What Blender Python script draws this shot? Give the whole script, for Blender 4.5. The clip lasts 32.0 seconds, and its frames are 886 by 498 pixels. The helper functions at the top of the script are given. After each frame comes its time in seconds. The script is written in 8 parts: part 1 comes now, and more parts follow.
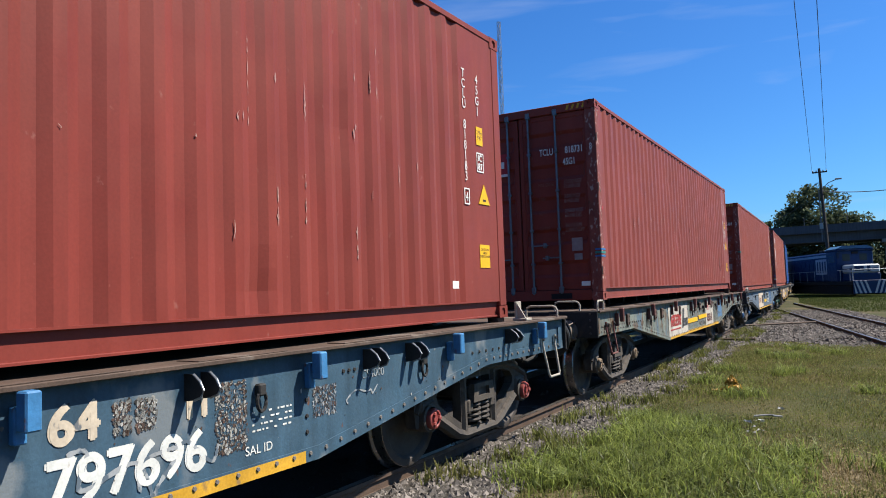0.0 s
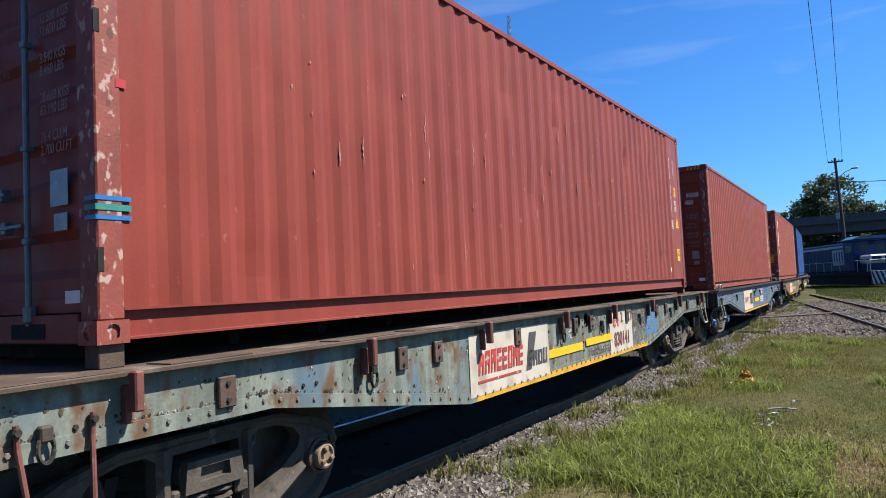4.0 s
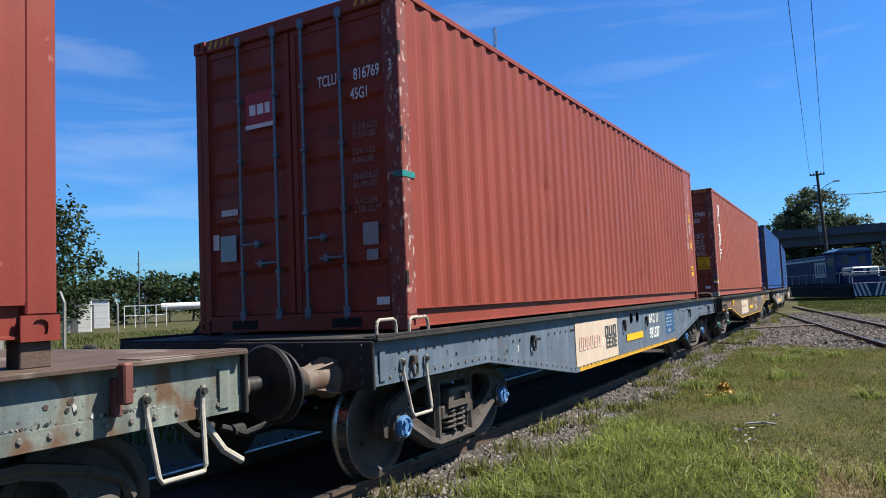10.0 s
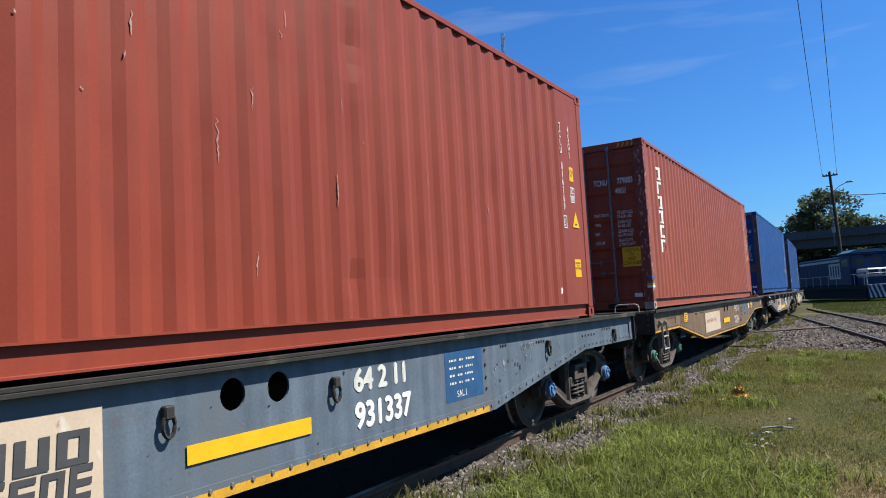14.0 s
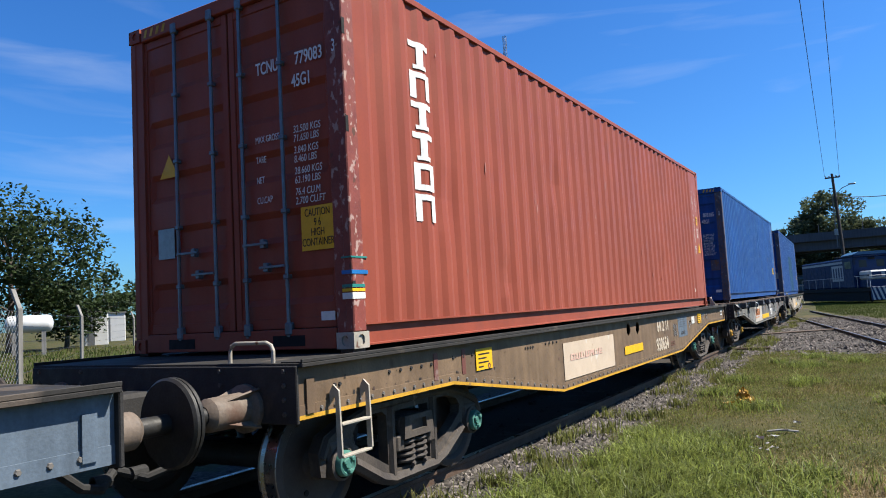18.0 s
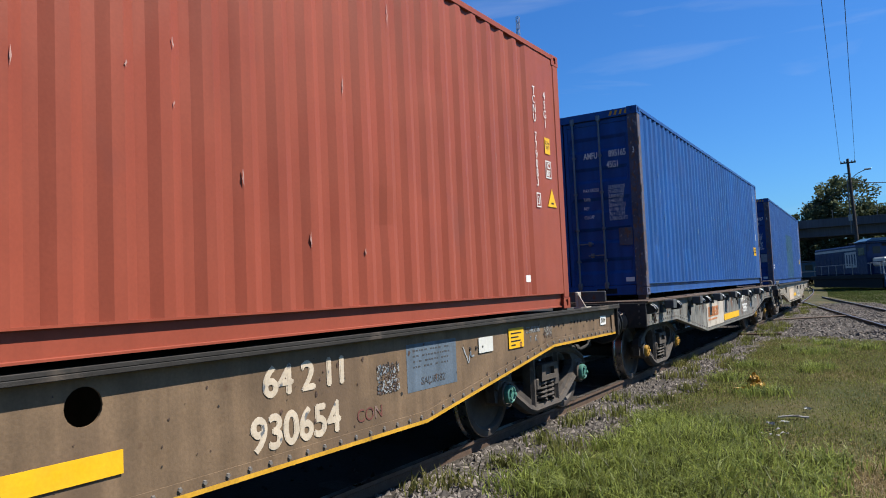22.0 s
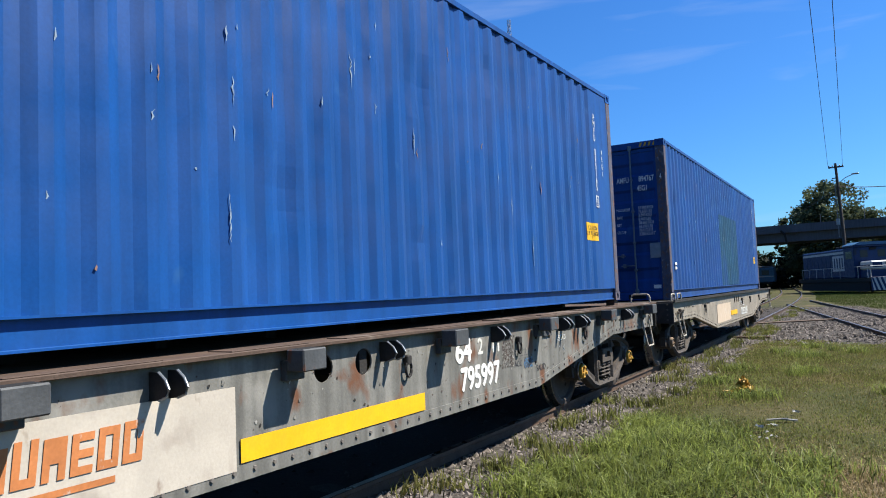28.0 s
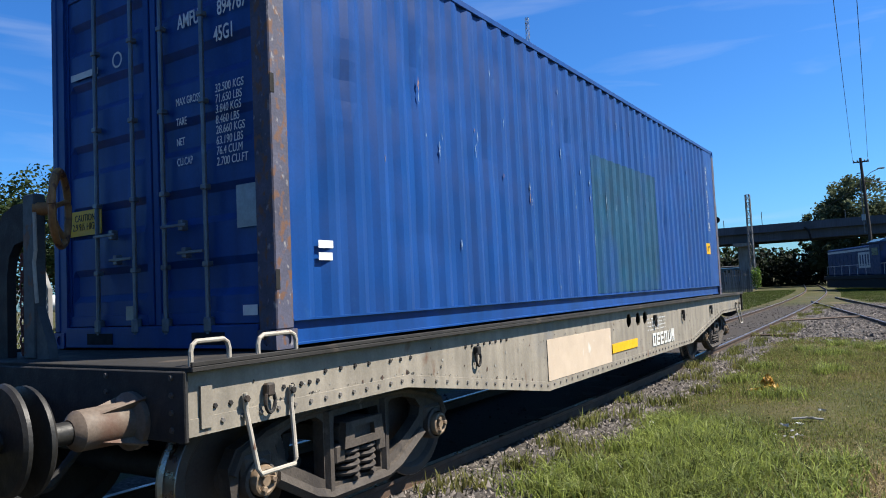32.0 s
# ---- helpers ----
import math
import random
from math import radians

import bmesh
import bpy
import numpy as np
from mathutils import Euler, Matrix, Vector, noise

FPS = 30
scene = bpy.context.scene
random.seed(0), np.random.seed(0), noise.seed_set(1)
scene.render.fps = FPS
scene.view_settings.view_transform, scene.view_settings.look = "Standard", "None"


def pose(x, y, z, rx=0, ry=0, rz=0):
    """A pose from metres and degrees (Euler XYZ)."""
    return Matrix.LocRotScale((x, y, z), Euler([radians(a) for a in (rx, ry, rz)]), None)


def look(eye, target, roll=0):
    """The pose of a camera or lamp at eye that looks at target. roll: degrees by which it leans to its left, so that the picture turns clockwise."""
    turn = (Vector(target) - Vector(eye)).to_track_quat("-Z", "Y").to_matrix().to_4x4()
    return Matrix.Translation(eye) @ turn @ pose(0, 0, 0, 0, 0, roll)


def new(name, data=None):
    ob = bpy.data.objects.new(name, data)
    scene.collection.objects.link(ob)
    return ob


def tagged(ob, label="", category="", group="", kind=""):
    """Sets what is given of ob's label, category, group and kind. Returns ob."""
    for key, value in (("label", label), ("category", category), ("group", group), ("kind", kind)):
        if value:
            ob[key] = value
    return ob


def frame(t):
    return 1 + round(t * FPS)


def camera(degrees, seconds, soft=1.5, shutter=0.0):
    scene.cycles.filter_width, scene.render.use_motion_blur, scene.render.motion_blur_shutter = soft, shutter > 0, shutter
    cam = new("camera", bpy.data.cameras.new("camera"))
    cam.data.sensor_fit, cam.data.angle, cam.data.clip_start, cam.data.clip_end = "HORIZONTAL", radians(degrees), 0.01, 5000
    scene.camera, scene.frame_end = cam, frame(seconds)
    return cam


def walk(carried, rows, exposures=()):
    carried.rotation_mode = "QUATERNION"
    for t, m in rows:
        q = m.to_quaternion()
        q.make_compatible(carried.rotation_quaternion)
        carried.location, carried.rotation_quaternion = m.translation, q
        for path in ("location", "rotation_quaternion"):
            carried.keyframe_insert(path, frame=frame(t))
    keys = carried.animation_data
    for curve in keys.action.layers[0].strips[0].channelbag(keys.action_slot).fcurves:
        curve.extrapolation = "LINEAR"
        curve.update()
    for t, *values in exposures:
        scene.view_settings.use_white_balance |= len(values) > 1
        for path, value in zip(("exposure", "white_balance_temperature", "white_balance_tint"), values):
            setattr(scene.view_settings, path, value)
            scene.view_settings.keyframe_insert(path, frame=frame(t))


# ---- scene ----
EYE = 1.55            # camera over the grass
RAIL = 0.13           # top of the rails
DECK = 1.26          # top of the wagon decks
LIFTS = (0.076, 0.125, 0.039, 0.039, 0.095, 0.028)   # containers over the decks
SHIFTS = (0.028, 0.021, 0.022, -0.039, 0.014, 0.016)   # decks along the train
GAUGE = 1.676
PITCH = 15.181        # wagon to wagon
OFFSETS = (-0.041, 0.108, -0.031, -0.045, -0.015, 0.005)   # containers along their decks

# ---- camera ----
cam = camera(63.684, 32.0, soft=1.0, shutter=0.0)
PATH = [
    (0, 0.004, -0.675, 1.619, 31.45, 3.44, 1.96), (0.5, 0.008, -0.674, 1.620, 31.77, 3.22, 2.03), (1, 0.013, -0.673, 1.621, 31.66, 3.34, 1.92),
    (1.5, 0.018, -0.671, 1.622, 32.36, 3.78, 2.27), (2, 0.023, -0.670, 1.623, 32.83, 4.34, 2.09), (2.5, 0.027, -0.668, 1.624, 33.18, 4.17, 2.64),
    (3, 0.032, -0.667, 1.625, 32.63, 3.75, 2.58), (3.5, 0.037, -0.666, 1.626, 32.74, 3.34, 2.53), (4, 0.041, -0.664, 1.627, 32.56, 3.14, 2.70),
    (4.5, 0.046, -0.663, 1.628, 31.54, 2.81, 2.48), (6.5, -0.188, -0.064, 1.559, 37.33, 2.44, 2.35), (7, -0.139, -0.049, 1.553, 39.15, 3.38, 2.16),
    (7.5, -0.090, -0.035, 1.548, 39.38, 3.64, 1.60), (8, -0.041, -0.021, 1.542, 35.86, 3.73, 2.14), (8.5, 0.009, -0.007, 1.537, 33.19, 4.03, 2.03),
    (9, 0.008, -0.006, 1.537, 31.15, 3.64, 2.34), (9.5, 0.007, -0.005, 1.538, 31.08, 4.02, 2.31), (10, 0.006, -0.005, 1.539, 31.44, 4.02, 2.47),
    (10.5, 0.005, -0.004, 1.540, 31.44, 4.12, 2.90), (11, 0.004, -0.003, 1.540, 31.59, 3.78, 3.23), (11.5, 0.003, -0.003, 1.541, 32.33, 4.08, 3.23),
    (12, 0.003, -0.002, 1.542, 32.01, 4.14, 3.17), (12.5, 0.002, -0.001, 1.543, 31.87, 4.20, 2.90), (13, 0.001, -0.001, 1.544, 31.95, 4.34, 3.04),
    (13.5, -0.000, 0.000, 1.544, 32.45, 4.58, 3.10), (15.5, -0.009, -0.009, 1.549, 31.83, 4.22, 3.04), (16, -0.011, -0.012, 1.550, 32.02, 4.22, 3.27),
    (16.5, -0.014, -0.014, 1.551, 31.50, 4.52, 3.15), (17, -0.016, -0.016, 1.552, 32.22, 4.98, 3.27), (17.5, -0.018, -0.019, 1.553, 32.06, 4.78, 3.05),
    (18, -0.021, -0.021, 1.554, 32.52, 4.76, 3.16), (18.5, -0.023, -0.024, 1.555, 32.93, 4.34, 3.29), (19, -0.025, -0.026, 1.556, 32.99, 4.26, 3.24),
    (19.5, -0.027, -0.028, 1.557, 33.17, 4.06, 2.96), (20, -0.030, -0.031, 1.558, 33.37, 4.00, 2.98), (20.5, -0.032, -0.033, 1.559, 33.39, 3.91, 2.76),
    (21, -0.034, -0.035, 1.560, 33.16, 4.20, 2.82), (21.5, -0.037, -0.038, 1.561, 32.89, 3.85, 2.79), (22, -0.039, -0.040, 1.562, 33.29, 3.33, 2.50),
    (22.5, -0.039, -0.042, 1.563, 33.02, 3.49, 2.50), (23, -0.039, -0.044, 1.564, 32.74, 3.35, 2.24), (23.5, -0.039, -0.046, 1.564, 32.69, 3.34, 2.25),
    (24, -0.040, -0.047, 1.565, 32.37, 3.17, 2.47), (24.5, -0.040, -0.049, 1.566, 31.98, 3.30, 2.63), (25, -0.040, -0.051, 1.566, 32.15, 3.44, 2.41),
    (25.5, -0.040, -0.053, 1.567, 32.05, 3.24, 2.36), (26, -0.040, -0.055, 1.567, 31.75, 3.13, 2.06), (26.5, -0.041, -0.057, 1.568, 31.70, 2.87, 1.84),
    (28.5, -0.041, -0.064, 1.571, 32.73, 3.68, 2.48), (29, -0.042, -0.066, 1.571, 32.77, 3.73, 2.49), (29.5, -0.042, -0.067, 1.572, 32.95, 3.38, 2.66),
    (30, -0.042, -0.069, 1.573, 33.33, 2.95, 2.46), (30.5, -0.042, -0.071, 1.573, 33.65, 3.04, 2.45), (31, -0.043, -0.073, 1.574, 33.82, 3.08, 2.58),
    (31.5, -0.043, -0.075, 1.575, 34.29, 3.36, 2.74), (32, -0.043, -0.077, 1.575, 34.10, 3.46, 2.66)]
GLOW = 1.32
walk(cam, [(t, pose(x, y, z, 90 + pitch, roll, yaw)) for t, x, y, z, yaw, pitch, roll in PATH],
     [(t, GLOW + e) for t, e in ((0, -0.05), (4, 0.08), (7, 0.0), (8, 0.1), (9, 0.0), (11, 0.05), (13, -0.16), (15.5, -0.1), (16, -0.08), (17, 0.04), (20, -0.06), (22, -0.17), (24, -0.06), (26, 0.16), (28.5, 0.0), (29, -0.06), (31, 0.06), (32, 0.08))])

# ---- light ----
SUN_WAY = Vector((1.0, 0.62, 1.55)).normalized()
world = bpy.data.worlds.new("sky")
scene.world = world
world.use_nodes = True
wn = world.node_tree.nodes
wl = world.node_tree.links
wn.clear()
sky = wn.new("ShaderNodeTexSky")
sky.sky_type = "NISHITA"
sky.sun_disc = False
sky.sun_elevation = math.asin(SUN_WAY.z)
sky.sun_rotation = math.atan2(SUN_WAY.x, SUN_WAY.y)
sky.air_density = 1.0
sky.dust_density = 0.9
sky.ozone_density = 1.2
wtc = wn.new("ShaderNodeTexCoord")
wmap = wn.new("ShaderNodeMapping")
wmap.inputs["Scale"].default_value = (1.2, 1.2, 9.0)
wmap.inputs["Rotation"].default_value = (0.0, 0.06, 0.0)
wno = wn.new("ShaderNodeTexNoise")
wno.inputs["Scale"].default_value = 2.2
wno.inputs["Detail"].default_value = 6.0
wno.inputs["Distortion"].default_value = 0.6
wra = wn.new("ShaderNodeValToRGB")
wra.color_ramp.elements[0].position = 0.52
wra.color_ramp.elements[0].color = (0, 0, 0, 1)
wra.color_ramp.elements[1].position = 0.85
wra.color_ramp.elements[1].color = (0.3, 0.3, 0.3, 1)
wmix = wn.new("ShaderNodeMixRGB")
wmix.inputs[2].default_value = (6.4, 7.0, 7.9, 1)
wbg = wn.new("ShaderNodeBackground")
wbg.inputs["Strength"].default_value = 0.05
wout = wn.new("ShaderNodeOutputWorld")
wl.new(wtc.outputs["Generated"], wmap.inputs["Vector"])
wl.new(wmap.outputs["Vector"], wno.inputs["Vector"])
wl.new(wno.outputs["Fac"], wra.inputs["Fac"])
wl.new(wra.outputs["Color"], wmix.inputs[0])
whs = wn.new("ShaderNodeHueSaturation")
whs.inputs["Saturation"].default_value = 1.2
wtint = wn.new("ShaderNodeMixRGB")
wtint.blend_type = "MULTIPLY"
wtint.inputs[0].default_value = 1.0
wtint.inputs[2].default_value = (0.41, 0.86, 1.39, 1)
wl.new(sky.outputs["Color"], whs.inputs["Color"])
wl.new(whs.outputs["Color"], wtint.inputs[1])
wl.new(wtint.outputs["Color"], wmix.inputs[1])
wl.new(wmix.outputs["Color"], wbg.inputs["Color"])
wl.new(wbg.outputs["Background"], wout.inputs["Surface"])
sun_data = bpy.data.lights.new("sun", "SUN")
sun_data.energy = 5.0
sun_data.angle = radians(0.53)
sun_data.color = (1.0, 0.94, 0.84)
sun = new("sun", sun_data)
sun.matrix_world = look((20, 12, 30), Vector((20, 12, 30)) - SUN_WAY)
scene.view_settings.exposure = GLOW


# ---- the line ----
def heading(s):
    """Turn of the track to its left, in radians, s metres ahead of the camera."""
    k1, k2 = (0.002432, -0.000068649)
    u = min(max(s, -12.0), 42.0)
    th = k1 * u + k2 * u * u / 2
    return th + 0.001506 * min(max(s - 30.0, 0.0), 60.0)


STEP = 0.5
LINE = {}


def lay_line():
    x, y = -4.476, 0.0
    LINE[0] = (x, y)
    for k in range(1, 330):
        th = heading((k - 0.5) * STEP)
        x, y = x - math.sin(th) * STEP, y + math.cos(th) * STEP
        LINE[k] = (x, y)
    x, y = -4.476, 0.0
    for k in range(1, 240):
        th = heading(-(k - 0.5) * STEP)
        x, y = x + math.sin(th) * STEP, y - math.cos(th) * STEP
        LINE[-k] = (x, y)


lay_line()


def on_line(s):
    k = math.floor(s / STEP)
    f = s / STEP - k
    a, b = LINE[k], LINE[k + 1]
    return Vector((a[0] + (b[0] - a[0]) * f, a[1] + (b[1] - a[1]) * f, 0))


RUN = [
    (0, -0.094), (0.5, -1.108), (1, -2.087), (1.5, -3.054), (2, -4.008), (2.5, -4.971), (3, -5.933), (3.5, -6.901),
    (4, -7.857), (4.5, -8.821), (6.5, -12.606), (7, -13.592), (7.5, -14.589), (8, -15.568), (8.5, -16.515), (9, -17.493),
    (9.5, -18.473), (10, -19.470), (10.5, -20.480), (11, -21.500), (11.5, -22.513), (12, -23.527), (12.5, -24.542), (13, -25.549),
    (13.5, -26.543), (15.5, -30.474), (16, -31.464), (16.5, -32.463), (17, -33.469), (17.5, -34.497), (18, -35.545), (18.5, -36.610),
    (19, -37.685), (19.5, -38.761), (20, -39.829), (20.5, -40.885), (21, -41.934), (21.5, -42.984), (22, -44.030), (22.5, -45.069),
    (23, -46.106), (23.5, -47.148), (24, -48.203), (24.5, -49.268), (25, -50.340), (25.5, -51.382), (26, -52.454), (26.5, -53.588),
    (28.5, -58.240), (29, -59.412), (29.5, -60.600), (30, -61.799), (30.5, -63.044), (31, -64.335), (31.5, -65.636), (32, -66.954)]


def run(t):
    return float(np.interp(t, [r[0] for r in RUN], [r[1] for r in RUN]))


HALF_WHEELBASE = 4.8


def wagon_pose(i, t, z=0.0, along=0.0):
    s = run(t) + i * PITCH
    a, b = on_line(s - HALF_WHEELBASE), on_line(s + HALF_WHEELBASE)
    d = (b - a).normalized()
    p = (a + b) / 2 + d * along
    return Matrix.Translation((p.x, p.y, z)) @ Matrix.Rotation(math.atan2(-d.x, d.y), 4, "Z")


# ---- materials ----
def mat(name, base, rough=0.6, metal=0.0, vary=0.12, scale=6.0, bump=0.15, fine=60.0, second=None, second_amt=0.0,
        second_scale=3.0, third=None, third_amt=0.0, third_scale=12.0, streak=0.0, random_obj=0.0, island=0.0, spec=0.3, soft=0.06, glow_through=0.0, sheen=0.0):
    """Paint, metal, stone or leaf: two scales of mottling, patches of a second and third colour, streaks and fine relief."""
    m = bpy.data.materials.new(name)
    m.use_nodes = True
    n, l = m.node_tree.nodes, m.node_tree.links
    b = n["Principled BSDF"]
    b.inputs["Roughness"].default_value = rough
    b.inputs["Metallic"].default_value = metal
    b.inputs["Specular IOR Level"].default_value = spec
    b.inputs["Sheen Weight"].default_value = sheen
    b.inputs["Sheen Roughness"].default_value = 0.4
    tc = n.new("ShaderNodeTexCoord")

    def noise_fac(sc, detail=5.0, stretch=(1, 1, 1), shift=0.0):
        mp = n.new("ShaderNodeMapping")
        mp.inputs["Scale"].default_value = stretch
        mp.inputs["Location"].default_value = (shift, shift * 0.7, shift * 1.3)
        l.new(tc.outputs["Object"], mp.inputs["Vector"])
        t = n.new("ShaderNodeTexNoise")
        t.inputs["Scale"].default_value = sc
        t.inputs["Detail"].default_value = detail
        l.new(mp.outputs["Vector"], t.inputs["Vector"])
        return t.outputs["Fac"]

    def ramp(fac, lo, hi, a=0.0, z=1.0):
        r = n.new("ShaderNodeMapRange")
        r.inputs["From Min"].default_value, r.inputs["From Max"].default_value = lo, hi
        r.inputs["To Min"].default_value, r.inputs["To Max"].default_value = a, z
        l.new(fac, r.inputs["Value"])
        return r.outputs["Result"]

    def blend(c1, c2, fac, mode="MIX"):
        x = n.new("ShaderNodeMixRGB")
        x.blend_type = mode
        for sock, v in ((x.inputs[1], c1), (x.inputs[2], c2), (x.inputs[0], fac)):
            if isinstance(v, tuple):
                sock.default_value = (*v, 1)
            elif isinstance(v, float):
                sock.default_value = v
            else:
                l.new(v, sock)
        return x.outputs[0]

    def grey(v):
        c = n.new("ShaderNodeCombineColor")
        for k in range(3):
            l.new(v, c.inputs[k])
        return c.outputs[0]

    col = blend(tuple(base), grey(ramp(noise_fac(scale), 0.3, 0.7, 1 - vary, 1 + vary)), 1.0, "MULTIPLY")
    col = blend(col, grey(ramp(noise_fac(fine, 3.0, shift=3.0), 0.3, 0.7, 1 - vary * 0.6, 1 + vary * 0.6)), 1.0, "MULTIPLY")
    if streak:
        col = blend(col, grey(ramp(noise_fac(9.0, 4.0, (1, 1, 0.07), 5.0), 0.35, 0.75, 1 + streak * 0.4, 1 - streak)), 1.0, "MULTIPLY")
    if second:
        lo = 0.72 - second_amt * 0.42
        col = blend(col, tuple(second), ramp(noise_fac(second_scale, 7.0, (1, 1, 0.7), 9.0), lo, lo + soft))
    if third:
        lo = 0.74 - third_amt * 0.42
        col = blend(col, tuple(third), ramp(noise_fac(third_scale, 8.0, (1, 1, 0.6), 17.0), lo, lo + soft))
    if random_obj:
        oi = n.new("ShaderNodeObjectInfo")
        col = blend(col, grey(ramp(oi.outputs["Random"], 0, 1, 1 - random_obj, 1 + random_obj)), 1.0, "MULTIPLY")
    if island:
        ge = n.new("ShaderNodeNewGeometry")
        col = blend(col, grey(ramp(ge.outputs["Random Per Island"], 0, 1, 1 - island, 1 + island)), 1.0, "MULTIPLY")
    l.new(col, b.inputs["Base Color"])
    l.new(ramp(noise_fac(scale * 2.3, 4.0, shift=11.0), 0.3, 0.7, max(0.03, rough - 0.1), min(1, rough + 0.12)), b.inputs["Roughness"])
    if bump:
        bp = n.new("ShaderNodeBump")
        bp.inputs["Strength"].default_value = bump
        bp.inputs["Distance"].default_value = 0.01
        l.new(noise_fac(fine, 6.0, shift=21.0), bp.inputs["Height"])
        l.new(bp.outputs["Normal"], b.inputs["Normal"])
    if glow_through:
        tr = n.new("ShaderNodeBsdfTranslucent")
        ms = n.new("ShaderNodeMixShader")
        ms.inputs[0].default_value = glow_through
        l.new(col, tr.inputs["Color"])
        l.new(b.outputs[0], ms.inputs[1])
        l.new(tr.outputs[0], ms.inputs[2])
        l.new(ms.outputs[0], n["Material Output"].inputs["Surface"])
    return m


RUST = (0.09, 0.038, 0.021)
M = {}
M["red_a"] = mat("maroon_container_paint", (0.1526, 0.02748, 0.01962), 0.5, vary=0.1, scale=1.3, bump=0.05, second=(0.2453, 0.109, 0.08722), second_amt=0.06, second_scale=14, streak=0.12, third=(0.109, 0.02453, 0.0218), third_amt=0.2, third_scale=2.5, soft=0.15, spec=0.15, sheen=0.06)
M["red_b"] = mat("faded_maroon_container_paint", (0.1635, 0.03091, 0.02181), 0.5, vary=0.1, scale=1.1, bump=0.05, second=(0.2726, 0.1363, 0.1145), second_amt=0.08, second_scale=12, streak=0.12, third=(0.1199, 0.02726, 0.02453), third_amt=0.2, third_scale=2.2, soft=0.15, spec=0.15, sheen=0.06)
M["red_c"] = mat("brick_red_container_paint", (0.1766, 0.03279, 0.01854), 0.5, vary=0.08, scale=1.2, bump=0.05, streak=0.1, third=(0.138, 0.03036, 0.02208), third_amt=0.2, third_scale=2.0, soft=0.15, spec=0.15, sheen=0.06)
M["red_d"] = mat("orange_red_container_paint", (0.2045, 0.04602, 0.02583), 0.5, vary=0.08, scale=1.2, bump=0.05, streak=0.1, third=(0.1615, 0.04306, 0.0296), third_amt=0.2, third_scale=2.0, soft=0.15, spec=0.15, sheen=0.06)
M["blue_a"] = mat("mid_blue_container_paint", (0.003489, 0.04535, 0.1795), 0.45, vary=0.12, scale=1.2, bump=0.05, second=(0.01363, 0.06541, 0.1962), second_amt=0.16, second_scale=5, streak=0.25, third=(0.005451, 0.04088, 0.1472), third_amt=0.3, third_scale=2.0, soft=0.15, spec=0.2, sheen=0.04)
M["blue_b"] = mat("deep_blue_container_paint", (0.003053, 0.03768, 0.1587), 0.45, vary=0.12, scale=1.2, bump=0.05, second=(0.01635, 0.06541, 0.1853), second_amt=0.12, second_scale=5, streak=0.22, third=(0.004906, 0.03271, 0.1254), third_amt=0.3, third_scale=2.0, soft=0.15, spec=0.2, sheen=0.04)
M["green_patch"] = mat("green_repaint", (0.005, 0.042, 0.085), 0.5, vary=0.2, scale=3, bump=0.05, streak=0.25, second=(0.003, 0.038, 0.155), second_amt=0.6, second_scale=1.4, soft=0.4, spec=0.2, sheen=0.04)
M["worn_red"] = mat("scuffed_red_post", (0.155, 0.036, 0.026), 0.6, vary=0.2, scale=6, second=(0.3, 0.2, 0.17), second_amt=0.34, second_scale=19, third=(0.07, 0.028, 0.016), third_amt=0.25, third_scale=14)
M["worn_blue"] = mat("rusted_blue_post", (0.055, 0.055, 0.08), 0.65, vary=0.25, scale=6, second=(0.105, 0.055, 0.036), second_amt=0.45, second_scale=19, third=(0.2, 0.19, 0.19), third_amt=0.28, third_scale=24, soft=0.1)
M["w_blue"] = mat("weathered_blue_wagon_paint", (0.03009, 0.06241, 0.09223), 0.6, vary=0.18, scale=3, second=(0.109, 0.1254, 0.1363), second_amt=0.3, second_scale=2.2, third=RUST, third_amt=0.12, third_scale=14, streak=0.3)
M["w_patchy"] = mat("patchy_grey_green_wagon_paint", (0.1172, 0.1308, 0.1117), 0.65, vary=0.2, scale=3, second=(0.06541, 0.1036, 0.1363), second_amt=0.3, second_scale=1.6, third=(0.08722, 0.04906, 0.02726), third_amt=0.52, third_scale=6, streak=0.55, soft=0.12)
M["w_pale"] = mat("pale_grey_blue_wagon_paint", (0.07377, 0.09747, 0.1258), 0.6, vary=0.16, scale=3, second=(0.07659, 0.09442, 0.1123), second_amt=0.4, second_scale=1.4, third=(0.1021, 0.05617, 0.03319), third_amt=0.17, third_scale=7, streak=0.3, soft=0.12)
M["w_tan"] = mat("dusty_tan_wagon_paint", (0.12, 0.0789, 0.0462), 0.65, vary=0.18, scale=3, second=(0.08556, 0.05561, 0.03422), second_amt=0.34, second_scale=1.1, third=(0.06417, 0.03208, 0.01711), third_amt=0.2, third_scale=8, streak=0.3, soft=0.14)
M["w_grey"] = mat("worn_grey_wagon_paint", (0.1266, 0.1242, 0.1125), 0.65, vary=0.16, scale=3, second=(0.1853, 0.1799, 0.1635), second_amt=0.35, second_scale=2.5, third=(0.1036, 0.04633, 0.02453), third_amt=0.4, third_scale=4, streak=0.5, soft=0.1)
M["w_cream"] = mat("cream_grey_wagon_paint", (0.1971, 0.1736, 0.1384), 0.6, vary=0.14, scale=3, second=(0.1267, 0.1267, 0.1267), second_amt=0.33, second_scale=1.2, third=(0.1032, 0.05161, 0.02815), third_amt=0.2, third_scale=7, streak=0.3, soft=0.14)
